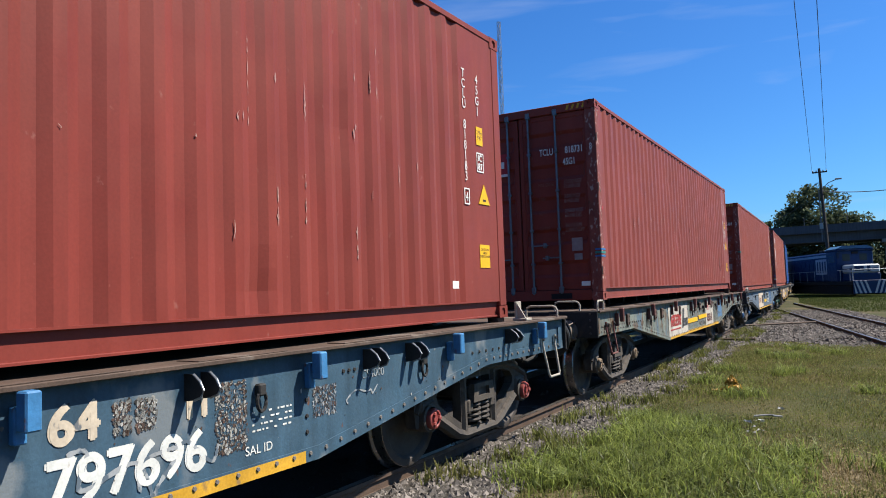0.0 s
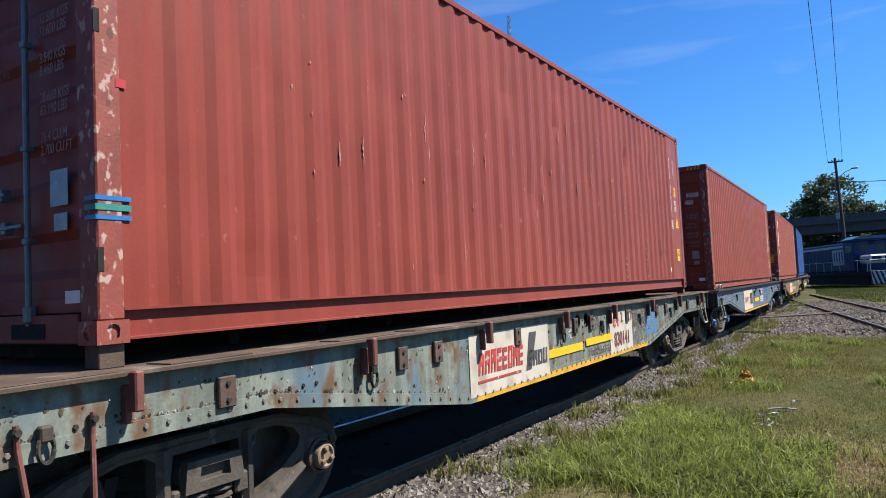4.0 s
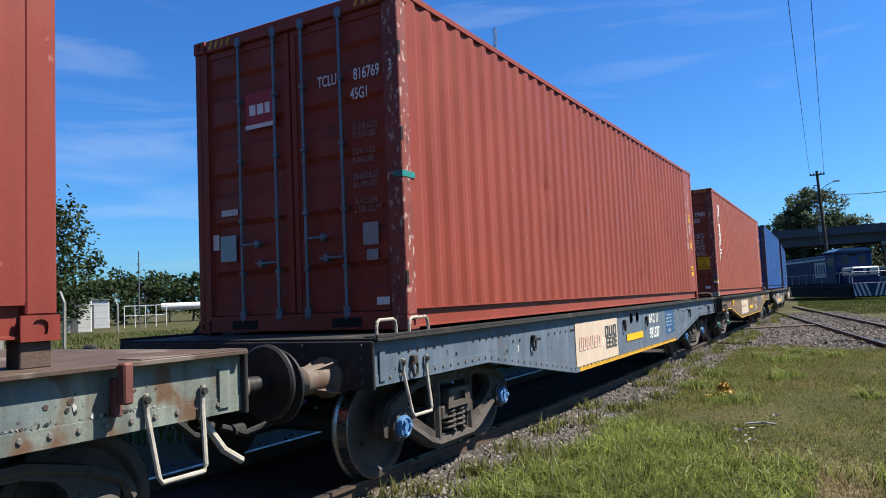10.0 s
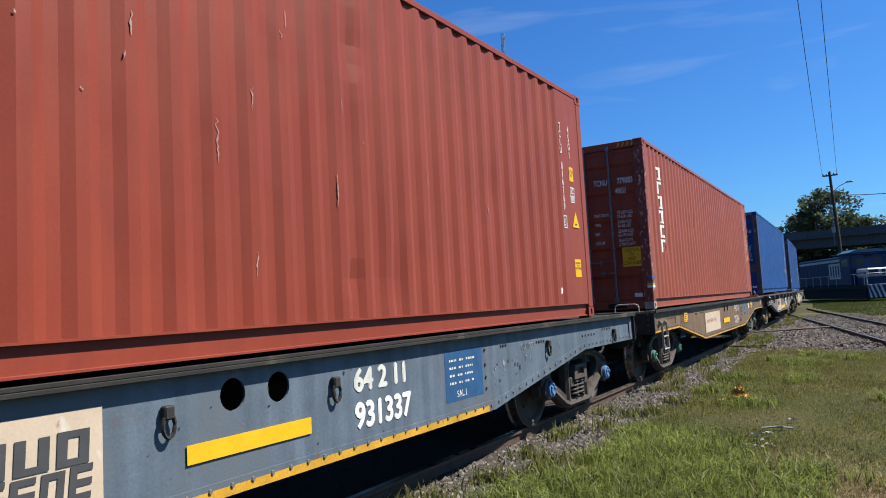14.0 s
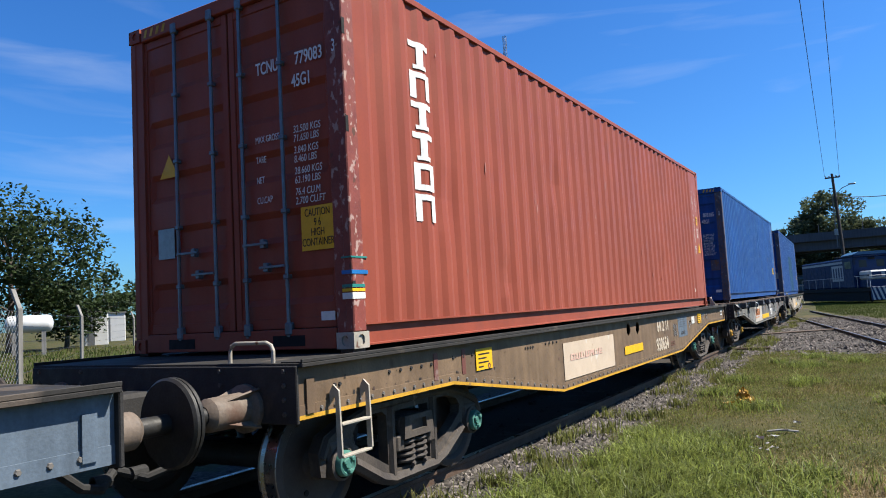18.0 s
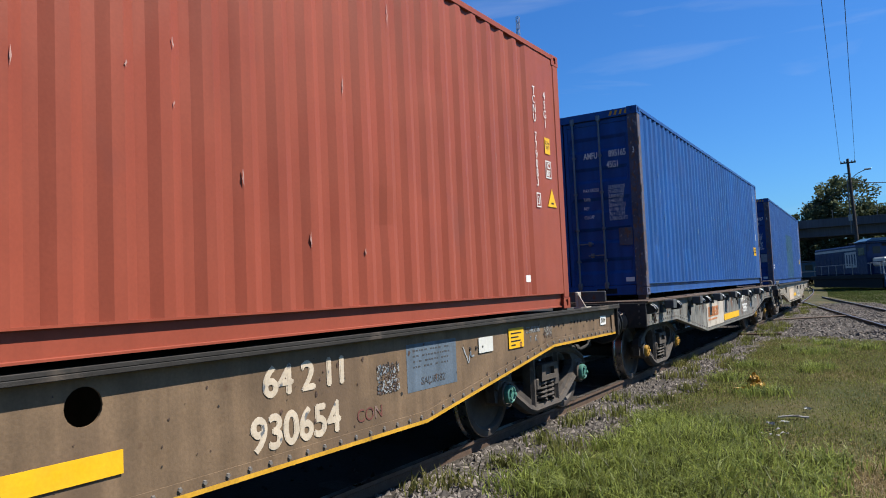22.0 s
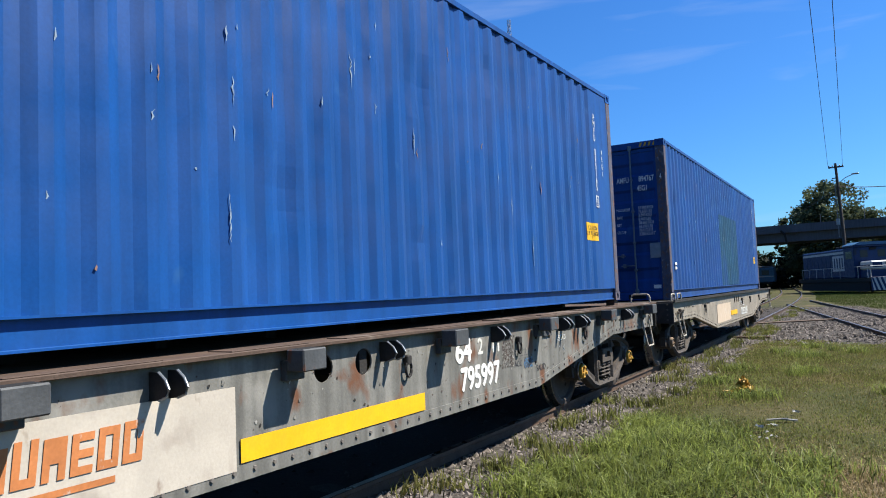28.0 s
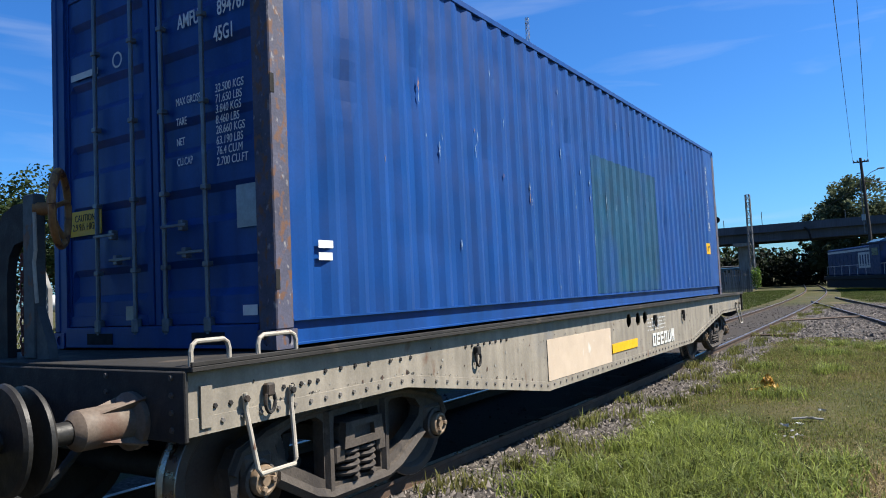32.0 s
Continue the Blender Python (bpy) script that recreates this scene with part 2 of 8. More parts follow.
M["deck"] = mat("rusty_deck_steel", (0.05723, 0.0368, 0.02657), 0.75, vary=0.25, scale=3, second=(0.109, 0.08722, 0.07086), second_amt=0.3, second_scale=2.0, bump=0.3)
M["deck_dark"] = mat("dark_deck_steel", (0.01612, 0.01469, 0.01327), 0.8, vary=0.25, scale=3, second=(0.05688, 0.04503, 0.03555), second_amt=0.3, second_scale=2.0, bump=0.3)
M["rivet"] = mat("grimy_rivet_head", (0.05, 0.043, 0.037), 0.7, vary=0.3, scale=9, second=(0.11, 0.1, 0.09), second_amt=0.3, second_scale=12, bump=0.2)
M["frame"] = mat("grimy_underframe", (0.01777, 0.01659, 0.0158), 0.75, vary=0.2, scale=4, second=(0.04345, 0.0316, 0.0237), second_amt=0.3, second_scale=3, bump=0.3)
M["cast"] = mat("dusty_cast_steel", (0.05308, 0.0437, 0.03598), 0.75, vary=0.25, scale=5, second=(0.03318, 0.02749, 0.0237), second_amt=0.42, second_scale=4, third=(0.1185, 0.09954, 0.08532), third_amt=0.2, third_scale=8, bump=0.35)
M["wheel"] = mat("dusty_wheel_steel", (0.048, 0.03866, 0.03284), 0.7, metal=0.0, vary=0.2, scale=4, second=(0.0474, 0.04029, 0.03555), second_amt=0.3, second_scale=3, bump=0.2)
M["tread"] = mat("worn_tread_steel", (0.2289, 0.218, 0.2071), 0.3, metal=0.9, vary=0.12, scale=8, bump=0.05)
M["rail_side"] = mat("brown_rail_steel", (0.06541, 0.04088, 0.02726), 0.75, vary=0.2, scale=5, bump=0.3)
M["rail_top"] = mat("bright_rail_head", (0.1908, 0.169, 0.1526), 0.32, metal=0.8, vary=0.15, scale=3, bump=0.05)
M["sleeper"] = mat("oily_timber_sleeper", (0.02765, 0.02173, 0.01777), 0.85, vary=0.25, scale=6, bump=0.5)
M["buffer"] = mat("greasy_buffer_steel", (0.02453, 0.02344, 0.0218), 0.5, metal=0.4, vary=0.25, scale=6, second=(0.06541, 0.05451, 0.04361), second_amt=0.25)
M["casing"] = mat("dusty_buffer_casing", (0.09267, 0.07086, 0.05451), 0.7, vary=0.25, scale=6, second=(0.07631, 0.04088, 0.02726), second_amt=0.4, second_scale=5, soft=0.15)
M["bar"] = mat("galvanised_locking_bar", (0.109, 0.1281, 0.1472), 0.45, metal=0.5, vary=0.15, scale=8, bump=0.05)
M["white"] = mat("white_lettering", (0.5412, 0.5412, 0.5196), 0.6, vary=0.08, scale=9, bump=0.0)
M["worn_white"] = mat("worn_white_paint", (0.4474, 0.4474, 0.4185), 0.65, vary=0.12, scale=6, bump=0.1, second=(0.2165, 0.1588, 0.1299), second_amt=0.13, second_scale=9)
M["sign_white"] = mat("sun_bleached_white_board", (0.36, 0.325, 0.275), 0.6, vary=0.09, scale=4, bump=0.08, second=(0.25, 0.215, 0.18), second_amt=0.35, second_scale=3.5, third=(0.15, 0.1, 0.07), third_amt=0.16, third_scale=9, soft=0.12)
M["sign_cream"] = mat("cream_board", (0.4089, 0.3271, 0.2453), 0.6, vary=0.07, scale=4, bump=0.08, second=(0.4586, 0.4324, 0.38), second_amt=0.2, second_scale=5, third=(0.1966, 0.1048, 0.06552), third_amt=0.17, third_scale=11)
M["yellow"] = mat("traffic_yellow", (0.561, 0.3142, 0.00748), 0.5, vary=0.08, scale=6, bump=0.05)
M["trim_yellow"] = mat("worn_yellow_trim", (0.4, 0.215, 0.018), 0.6, vary=0.2, scale=5, bump=0.1, second=(0.2, 0.12, 0.04), second_amt=0.16, second_scale=8)
M["dim_white"] = mat("worn_door_print", (0.208, 0.136, 0.128), 0.65, vary=0.2, scale=9, bump=0.0)
M["dim_red"] = mat("scuffed_red_print", (0.158, 0.0474, 0.03555), 0.65, vary=0.2, scale=9, bump=0.0)
M["bare"] = mat("rubbed_bare_paint", (0.2, 0.195, 0.18), 0.75, vary=0.3, scale=25, bump=0.2, island=0.6)
M["tan_number"] = mat("yellowed_white_number", (0.395, 0.3318, 0.2528), 0.65, vary=0.15, scale=8, bump=0.0, second=(0.0948, 0.1027, 0.1106), second_amt=0.25, second_scale=14)
M["red_letter"] = mat("faded_red_lettering", (0.2726, 0.03271, 0.02726), 0.6, vary=0.15, scale=7, bump=0.0, second=(0.3816, 0.3271, 0.2998), second_amt=0.25, second_scale=14)
M["grey_letter"] = mat("charcoal_lettering", (0.04361, 0.04361, 0.04633), 0.6, vary=0.1, bump=0.0)
M["black"] = mat("black_print", (0.01264, 0.01264, 0.01264), 0.6, vary=0.1, bump=0.0)
M["dark"] = mat("dark_void_steel", (0.0079, 0.0079, 0.0079), 0.9, vary=0.1, bump=0.0)
M["panel_blue"] = mat("blue_data_panel", (0.05451, 0.1199, 0.2071), 0.6, vary=0.12, bump=0.05)
M["deep_panel"] = mat("deep_blue_data_panel", (0.01422, 0.05925, 0.1422), 0.6, vary=0.15, scale=5, bump=0.05)
M["rust_run"] = mat("rust_run", (0.115, 0.075, 0.05), 0.8, vary=0.3, scale=9, bump=0.2, second=(0.14, 0.13, 0.115), second_amt=0.5, second_scale=30, soft=0.2)
M["sticker_red"] = mat("red_logo_block", (0.2726, 0.01635, 0.0218), 0.5, vary=0.06, bump=0.0)
M["tape_blue"] = mat("blue_tape", (0.0109, 0.109, 0.2998), 0.4, vary=0.1, bump=0.05)
M["tape_teal"] = mat("teal_tape", (0.01635, 0.1526, 0.1308), 0.45, vary=0.1, bump=0.05)
M["plate"] = mat("scratched_aluminium_plate", (0.1935, 0.2101, 0.2212), 0.4, metal=0.5, vary=0.12, scale=12, bump=0.05)
M["br_blue"] = mat("bright_blue_bracket", (0.03271, 0.1308, 0.2726), 0.55, vary=0.15, scale=8, second=RUST, second_amt=0.2, second_scale=12)
M["br_red"] = mat("red_oxide_bracket", (0.109, 0.03816, 0.02998), 0.65, vary=0.2, scale=8, second=(0.1635, 0.109, 0.09267), second_amt=0.2, second_scale=12)
M["rust_plate"] = mat("dark_rusted_plate", (0.055, 0.034, 0.026), 0.75, vary=0.25, scale=9, second=(0.1, 0.055, 0.04), second_amt=0.3, second_scale=14, bump=0.3)
M["br_grey"] = mat("grey_bracket", (0.04606, 0.0496, 0.05315), 0.6, vary=0.2, scale=8, second=RUST, second_amt=0.25, second_scale=12)
M["cap_red"] = mat("red_bearing_cap", (0.1908, 0.03816, 0.03271), 0.55, vary=0.2, scale=10, second=(0.06541, 0.04906, 0.04361), second_amt=0.25, second_scale=9)
M["cap_blue"] = mat("blue_bearing_cap", (0.05451, 0.1363, 0.2726), 0.55, vary=0.2, scale=10, second=(0.1635, 0.218, 0.2726), second_amt=0.25, second_scale=9)
M["cap_green"] = mat("green_bearing_cap", (0.04361, 0.1363, 0.109), 0.55, vary=0.2, scale=10, second=(0.05451, 0.05451, 0.04906), second_amt=0.25, second_scale=9)
M["cap_yellow"] = mat("yellow_bearing_cap", (0.316, 0.177, 0.02528), 0.55, vary=0.2, scale=10, second=(0.0948, 0.0632, 0.03792), second_amt=0.25, second_scale=9)
M["cap_brown"] = mat("rusty_bearing_cap", (0.1526, 0.109, 0.07086), 0.6, vary=0.2, scale=10, second=(0.06541, 0.04361, 0.03271), second_amt=0.3, second_scale=9)
M["handrail"] = mat("cream_handrail", (0.2726, 0.2453, 0.2017), 0.55, vary=0.15, scale=9, second=RUST, second_amt=0.2, second_scale=15)
M["hose"] = mat("grey_rubber_hose", (0.01635, 0.01567, 0.01499), 0.8, vary=0.2, scale=10)
M["rusty_wheel"] = mat("rusty_orange_handwheel", (0.2289, 0.109, 0.03816), 0.65, vary=0.25, scale=10, second=RUST, second_amt=0.35, second_scale=14)
M["grey_wheel"] = mat("grey_handwheel", (0.1908, 0.1799, 0.169), 0.6, vary=0.2, scale=10, second=RUST, second_amt=0.3, second_scale=14)
M["orange"] = mat("orange_plastic_sheet", (0.3925, 0.218, 0.02726), 0.45, vary=0.2, scale=20, bump=0.3, fine=90)
M["rubble"] = mat("pale_rubble", (0.2289, 0.2235, 0.2126), 0.8, vary=0.2, scale=14, bump=0.2)
M["litter"] = mat("white_litter", (0.476, 0.476, 0.4624), 0.6, vary=0.1, bump=0.1)
M["stone"] = mat("ballast_stone", (0.1043, 0.08967, 0.07821), 0.9, vary=0.15, scale=20, bump=0.4, island=0.6)
# Darker copy of the ballast stone, coloured for the shade under the train.
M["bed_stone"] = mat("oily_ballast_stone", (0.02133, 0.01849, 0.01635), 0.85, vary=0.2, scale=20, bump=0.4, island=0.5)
M["grass"] = mat("grass_blade", (0.118, 0.124, 0.036), 0.7, glow_through=0.5, vary=0.28, scale=0.8, bump=0.0, island=0.6, second=(0.165, 0.138, 0.055), second_amt=0.47, second_scale=0.7, spec=0.15, soft=0.25)
M["tuft"] = mat("fresh_tuft_blade", (0.155, 0.185, 0.045), 0.5, glow_through=0.55, vary=0.3, scale=0.9, bump=0.0, island=0.7, spec=0.3)
M["far_blade"] = mat("far_grass_blade", (0.062, 0.082, 0.02), 0.8, glow_through=0.3, vary=0.3, scale=0.25, bump=0.0, island=0.4, second=(0.09, 0.085, 0.03), second_amt=0.3, second_scale=0.15, spec=0.1, soft=0.2)
M["dry"] = mat("dry_grass_blade", (0.24, 0.19, 0.095), 0.8, glow_through=0.3, vary=0.2, scale=0.7, bump=0.0, island=0.3, spec=0.15)
M["leaf"] = mat("tree_leaf", (0.02389, 0.03868, 0.01251), 0.65, glow_through=0.3, vary=0.3, scale=0.5, bump=0.0, island=0.4, spec=0.15)
# Near-black leaf green: shade under the overpass is put into the colour.
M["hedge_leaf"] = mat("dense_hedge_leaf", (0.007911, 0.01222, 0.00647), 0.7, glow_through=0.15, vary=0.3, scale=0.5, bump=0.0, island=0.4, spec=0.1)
M["bright_leaf"] = mat("bright_shrub_leaf", (0.08722, 0.1417, 0.02726), 0.7, glow_through=0.4, vary=0.2, scale=1.0, bump=0.0, island=0.3, spec=0.15)
M["plank"] = mat("silvered_fence_board", (0.1308, 0.1254, 0.1199), 0.85, vary=0.2, scale=3, bump=0.3, streak=0.4, random_obj=0.35)
M["leaf_far"] = mat("far_tree_leaf", (0.07425, 0.0918, 0.0486), 0.75, glow_through=0.35, vary=0.3, scale=0.3, bump=0.0, island=0.2, second=(0.07, 0.07, 0.032), second_amt=0.2, second_scale=0.3, spec=0.1, soft=0.3)
M["bark"] = mat("grey_bark", (0.06541, 0.05178, 0.04088), 0.9, vary=0.25, scale=4, bump=0.5, fine=25)
M["concrete"] = mat("weathered_concrete", (0.1635, 0.1581, 0.1472), 0.85, vary=0.15, scale=1.2, second=(0.109, 0.109, 0.1036), second_amt=0.3, second_scale=0.6, bump=0.3, streak=0.3)
# Concrete tinted blue-grey: the haze of distance is put into its colour.
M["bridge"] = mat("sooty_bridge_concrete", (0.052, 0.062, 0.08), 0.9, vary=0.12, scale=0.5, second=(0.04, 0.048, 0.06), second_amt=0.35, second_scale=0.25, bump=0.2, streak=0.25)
M["pole_wood"] = mat("dark_creosoted_pole", (0.03816, 0.03271, 0.02998), 0.8, vary=0.2, scale=3, bump=0.3)
M["steel_grey"] = mat("grey_painted_steel", (0.109, 0.1145, 0.1199), 0.6, metal=0.3, vary=0.15, scale=4)
M["wire"] = mat("dark_cable", (0.01635, 0.01635, 0.01908), 0.6, vary=0.1, bump=0.0)
M["loco_blue"] = mat("dark_blue_locomotive_paint", (0.004, 0.02, 0.07), 0.5, vary=0.15, scale=1.5, second=(0.01, 0.016, 0.03), second_amt=0.25, second_scale=2, spec=0.2)
M["loco_light"] = mat("sky_blue_coach_paint", (0.03274, 0.09277, 0.1746), 0.45, vary=0.12, scale=1.5)
M["loco_white"] = mat("grey_white_locomotive_paint", (0.3413, 0.3527, 0.3527), 0.5, vary=0.1, scale=2)
M["duct"] = mat("dark_blue_duct_paint", (0.004424, 0.007742, 0.01217), 0.85, vary=0.2, scale=2, bump=0.05, spec=0.1)
M["tank"] = mat("white_gas_tank_paint", (0.476, 0.476, 0.4624), 0.45, vary=0.06, scale=2, bump=0.03)
M["faint_white"] = mat("thin_white_spray", (0.218, 0.2289, 0.2344), 0.65, vary=0.15, scale=6, bump=0.0, second=(0.07086, 0.09267, 0.1145), second_amt=0.5, second_scale=14)


M["faint_red"] = mat("bleached_red_lettering", (0.4252, 0.2726, 0.218), 0.6, vary=0.1, scale=7, bump=0.0, second=(0.4361, 0.3489, 0.2726), second_amt=0.4, second_scale=10)
M["scuff"] = mat("dark_rubber_scuff", (0.08722, 0.02726, 0.02616), 0.7, vary=0.3, scale=9, bump=0.0, second=(0.1417, 0.03271, 0.02726), second_amt=0.3, second_scale=9, soft=0.2)
M["orange_letter"] = mat("sun_faded_orange_lettering", (0.3598, 0.1308, 0.04361), 0.6, vary=0.15, scale=7, bump=0.0, second=(0.3925, 0.3271, 0.2726), second_amt=0.3, second_scale=12)
M["scar_pink"] = mat("scraped_red_paint", (0.2726, 0.1581, 0.1363), 0.6, vary=0.2, scale=9, bump=0.0, second=(0.1635, 0.05451, 0.04361), second_amt=0.3, second_scale=16)
M["scar_pale"] = mat("scraped_blue_paint", (0.1635, 0.218, 0.2835), 0.6, vary=0.2, scale=9, bump=0.0, second=(0.05451, 0.109, 0.218), second_amt=0.4, second_scale=16)
M["scar_rust"] = mat("rust_bleeding_scrape", (0.1635, 0.09267, 0.07086), 0.7, vary=0.3, scale=9, bump=0.0)


def glass(name):
    m = bpy.data.materials.new(name)
    m.use_nodes = True
    b = m.node_tree.nodes["Principled BSDF"]
    b.inputs["Base Color"].default_value = (0.02, 0.025, 0.03, 1)
    b.inputs["Roughness"].default_value = 0.15
    b.inputs["Specular IOR Level"].default_value = 0.25
    return m


M["glass"] = glass("dark_cab_glass")


def ground_mat():
    """Turf, trodden earth and stone dust by their places on the plan."""
    m = bpy.data.materials.new("turf_and_earth")
    m.use_nodes = True
    n, l = m.node_tree.nodes, m.node_tree.links
    b = n["Principled BSDF"]
    b.inputs["Roughness"].default_value = 0.95
    b.inputs["Specular IOR Level"].default_value = 0.1
    tc = n.new("ShaderNodeTexCoord")

    def nz(sc, det=6.0):
        t = n.new("ShaderNodeTexNoise")
        t.inputs["Scale"].default_value, t.inputs["Detail"].default_value = sc, det
        l.new(tc.outputs["Object"], t.inputs["Vector"])
        return t.outputs["Fac"]

    def rm(fac, stops):
        r = n.new("ShaderNodeValToRGB")
        els = r.color_ramp.elements
        while len(els) < len(stops):
            els.new(0.5)
        for e, (p, c) in zip(els, stops):
            e.position, e.color = p, (*c, 1)
        l.new(fac, r.inputs["Fac"])
        return r.outputs["Color"]

    def mixc(a, c, f):
        x = n.new("ShaderNodeMixRGB")
        l.new(a, x.inputs[1]), l.new(c, x.inputs[2]), l.new(f, x.inputs[0])
        return x.outputs[0]

    turf = rm(nz(0.55), [(0.3, (0.03, 0.036, 0.011)), (0.46, (0.042, 0.044, 0.015)), (0.58, (0.06, 0.053, 0.023)), (0.72, (0.1, 0.077, 0.044))])
    fine = rm(nz(18.0), [(0.3, (0.6, 0.6, 0.6)), (0.7, (1.25, 1.25, 1.25))])
    mu = n.new("ShaderNodeMixRGB")
    mu.blend_type = "MULTIPLY"
    mu.inputs[0].default_value = 1.0
    l.new(turf, mu.inputs[1]), l.new(fine, mu.inputs[2])
    dry = rm(nz(7.0, 8.0), [(0.3, (0.0725, 0.0556, 0.0314)), (0.55, (0.126, 0.0967, 0.0629)), (0.75, (0.174, 0.136, 0.0967))])
    stone = rm(nz(26.0, 8.0), [(0.32, (0.0184, 0.0165, 0.0145)), (0.55, (0.0508, 0.045, 0.0402)), (0.75, (0.106, 0.0967, 0.0858))])
    at = n.new("ShaderNodeVertexColor")
    at.layer_name = "stony"
    sep = n.new("ShaderNodeSeparateColor")
    l.new(at.outputs["Color"], sep.inputs[0])
    add = n.new("ShaderNodeMath")
    add.operation = "ADD"
    l.new(sep.outputs[0], add.inputs[0])
    mr = n.new("ShaderNodeMapRange")
    mr.inputs["From Min"].default_value, mr.inputs["From Max"].default_value = 0.3, 0.7
    mr.inputs["To Min"].default_value, mr.inputs["To Max"].default_value = -0.35, 0.35
    l.new(nz(2.4), mr.inputs["Value"])
    l.new(mr.outputs["Result"], add.inputs[1])
    st = n.new("ShaderNodeMapRange")
    st.inputs["From Min"].default_value, st.inputs["From Max"].default_value = 0.4, 0.6
    l.new(add.outputs[0], st.inputs["Value"])
    worn = n.new("ShaderNodeMath")
    worn.operation = "ADD"
    l.new(sep.outputs[1], worn.inputs[0])
    l.new(mr.outputs["Result"], worn.inputs[1])
    wr = n.new("ShaderNodeMapRange")
    wr.inputs["From Min"].default_value, wr.inputs["From Max"].default_value = 0.35, 0.7
    l.new(worn.outputs[0], wr.inputs["Value"])
    col = mixc(mixc(mu.outputs[0], dry, wr.outputs["Result"]), stone, st.outputs["Result"])
    # Ground between the rails blends to near-black, the train's shade put into its colour.
    train_shade = n.new("ShaderNodeRGB")
    train_shade.outputs[0].default_value = (0.035, 0.03, 0.026, 1)
    col = mixc(col, train_shade.outputs[0], sep.outputs[2])
    l.new(col, b.inputs["Base Color"])
    bp = n.new("ShaderNodeBump")
    bp.inputs["Strength"].default_value, bp.inputs["Distance"].default_value = 0.35, 0.02
    l.new(nz(22.0, 8.0), bp.inputs["Height"])
    l.new(bp.outputs["Normal"], b.inputs["Normal"])
    return m


M["ground"] = ground_mat()


# ---- mesh tools ----
class Shape:
    """Collects vertices and faces for one mesh."""

    def __init__(self):
        self.v, self.f = [], []

    def add(self, vs, fs):
        k = len(self.v)
        self.v += [tuple(p) for p in vs]
        self.f += [tuple(i + k for i in q) for q in fs]
        return self

    def box(self, x0, x1, y0, y1, z0, z1, c=0.0):
        """A box; c cuts its upright-profile corners so that edges catch light."""
        if not c:
            vs = [(x, y, z) for x in (x0, x1) for y in (y0, y1) for z in (z0, z1)]
            return self.add(vs, [(0, 1, 3, 2), (4, 6, 7, 5), (0, 4, 5, 1), (2, 3, 7, 6), (0, 2, 6, 4), (1, 5, 7, 3)])
        bm = bmesh.new()
        bmesh.ops.create_cube(bm, size=1.0, matrix=Matrix.LocRotScale(((x0 + x1) / 2, (y0 + y1) / 2, (z0 + z1) / 2), None, (x1 - x0, y1 - y0, z1 - z0)))
        bmesh.ops.bevel(bm, geom=list(bm.edges), offset=c, segments=1, affect="EDGES", profile=0.5)
        return self.take(bm)

    def take(self, bm):
        bm.verts.ensure_lookup_table()
        for i, v in enumerate(bm.verts):
            v.index = i
        self.add([v.co[:] for v in bm.verts], [[v.index for v in f.verts] for f in bm.faces])
        bm.free()
        return self

    def tube(self, pts, r, n=8, caps=True, r2=None):
        """A round bar through pts; r2 is the radius at its far end."""
        pts = [Vector(p) for p in pts]
        rings = []
        up = Vector((0.13, 0.29, 0.95))
        for i, p in enumerate(pts):
            d = ((pts[min(i + 1, len(pts) - 1)] - pts[max(i - 1, 0)])).normalized()
            if abs(d.dot(up)) > 0.95:
                up = Vector((0.94, 0.2, 0.1))
            a = d.cross(up).normalized()
            b = d.cross(a)
            rr = r if r2 is None else r + (r2 - r) * i / (len(pts) - 1)
            rings.append([p + (a * math.cos(2 * math.pi * k / n) + b * math.sin(2 * math.pi * k / n)) * rr for k in range(n)])
        vs = [q for ring in rings for q in ring]
        fs = [(i * n + k, i * n + (k + 1) % n, (i + 1) * n + (k + 1) % n, (i + 1) * n + k) for i in range(len(pts) - 1) for k in range(n)]
        if caps:
            fs += [tuple(range(n))[::-1], tuple((len(pts) - 1) * n + k for k in range(n))]
        return self.add(vs, fs)

    def lathe(self, prof, axis="x", at=(0, 0, 0), n=32):
        """Turns a profile of (along, radius) round the axis."""
        vs, fs = [], []
        for k in range(n):
            a = 2 * math.pi * k / n
            for u, r in prof:
                c, s = r * math.cos(a), r * math.sin(a)
                p = {"x": (u, c, s), "y": (c, u, s), "z": (c, s, u)}[axis]
                vs.append((p[0] + at[0], p[1] + at[1], p[2] + at[2]))
        m = len(prof)
        for k in range(n):
            for j in range(m - 1):
                fs.append((k * m + j, ((k + 1) % n) * m + j, ((k + 1) % n) * m + j + 1, k * m + j + 1))
        return self.add(vs, fs)

    def plate(self, outer, holes, x0, x1):
        """A plate in the y-z plane with holes through it, between x0 and x1."""
        bm = bmesh.new()
        for loop in (outer, *holes):
            vs = [bm.verts.new((x0, y, z)) for y, z in loop]
            for i in range(len(vs)):
                bm.edges.new((vs[i], vs[(i + 1) % len(vs)]))
        bmesh.ops.triangle_fill(bm, use_beauty=True, use_dissolve=False, edges=list(bm.edges))
        r = bmesh.ops.extrude_face_region(bm, geom=list(bm.faces))
        bmesh.ops.translate(bm, vec=(x1 - x0, 0, 0), verts=[e for e in r["geom"] if isinstance(e, bmesh.types.BMVert)])
        bmesh.ops.recalc_face_normals(bm, faces=list(bm.faces))
        return self.take(bm)

    def dome(self, p, r, axis="x", sign=1, n=6):
        """A rivet head."""
        vs, fs = [], []
        for j, (h, q) in enumerate(((0, 1.0), (0.6, 0.75))):
            for k in range(n):
                a = 2 * math.pi * k / n
                c, s = r * q * math.cos(a), r * q * math.sin(a)
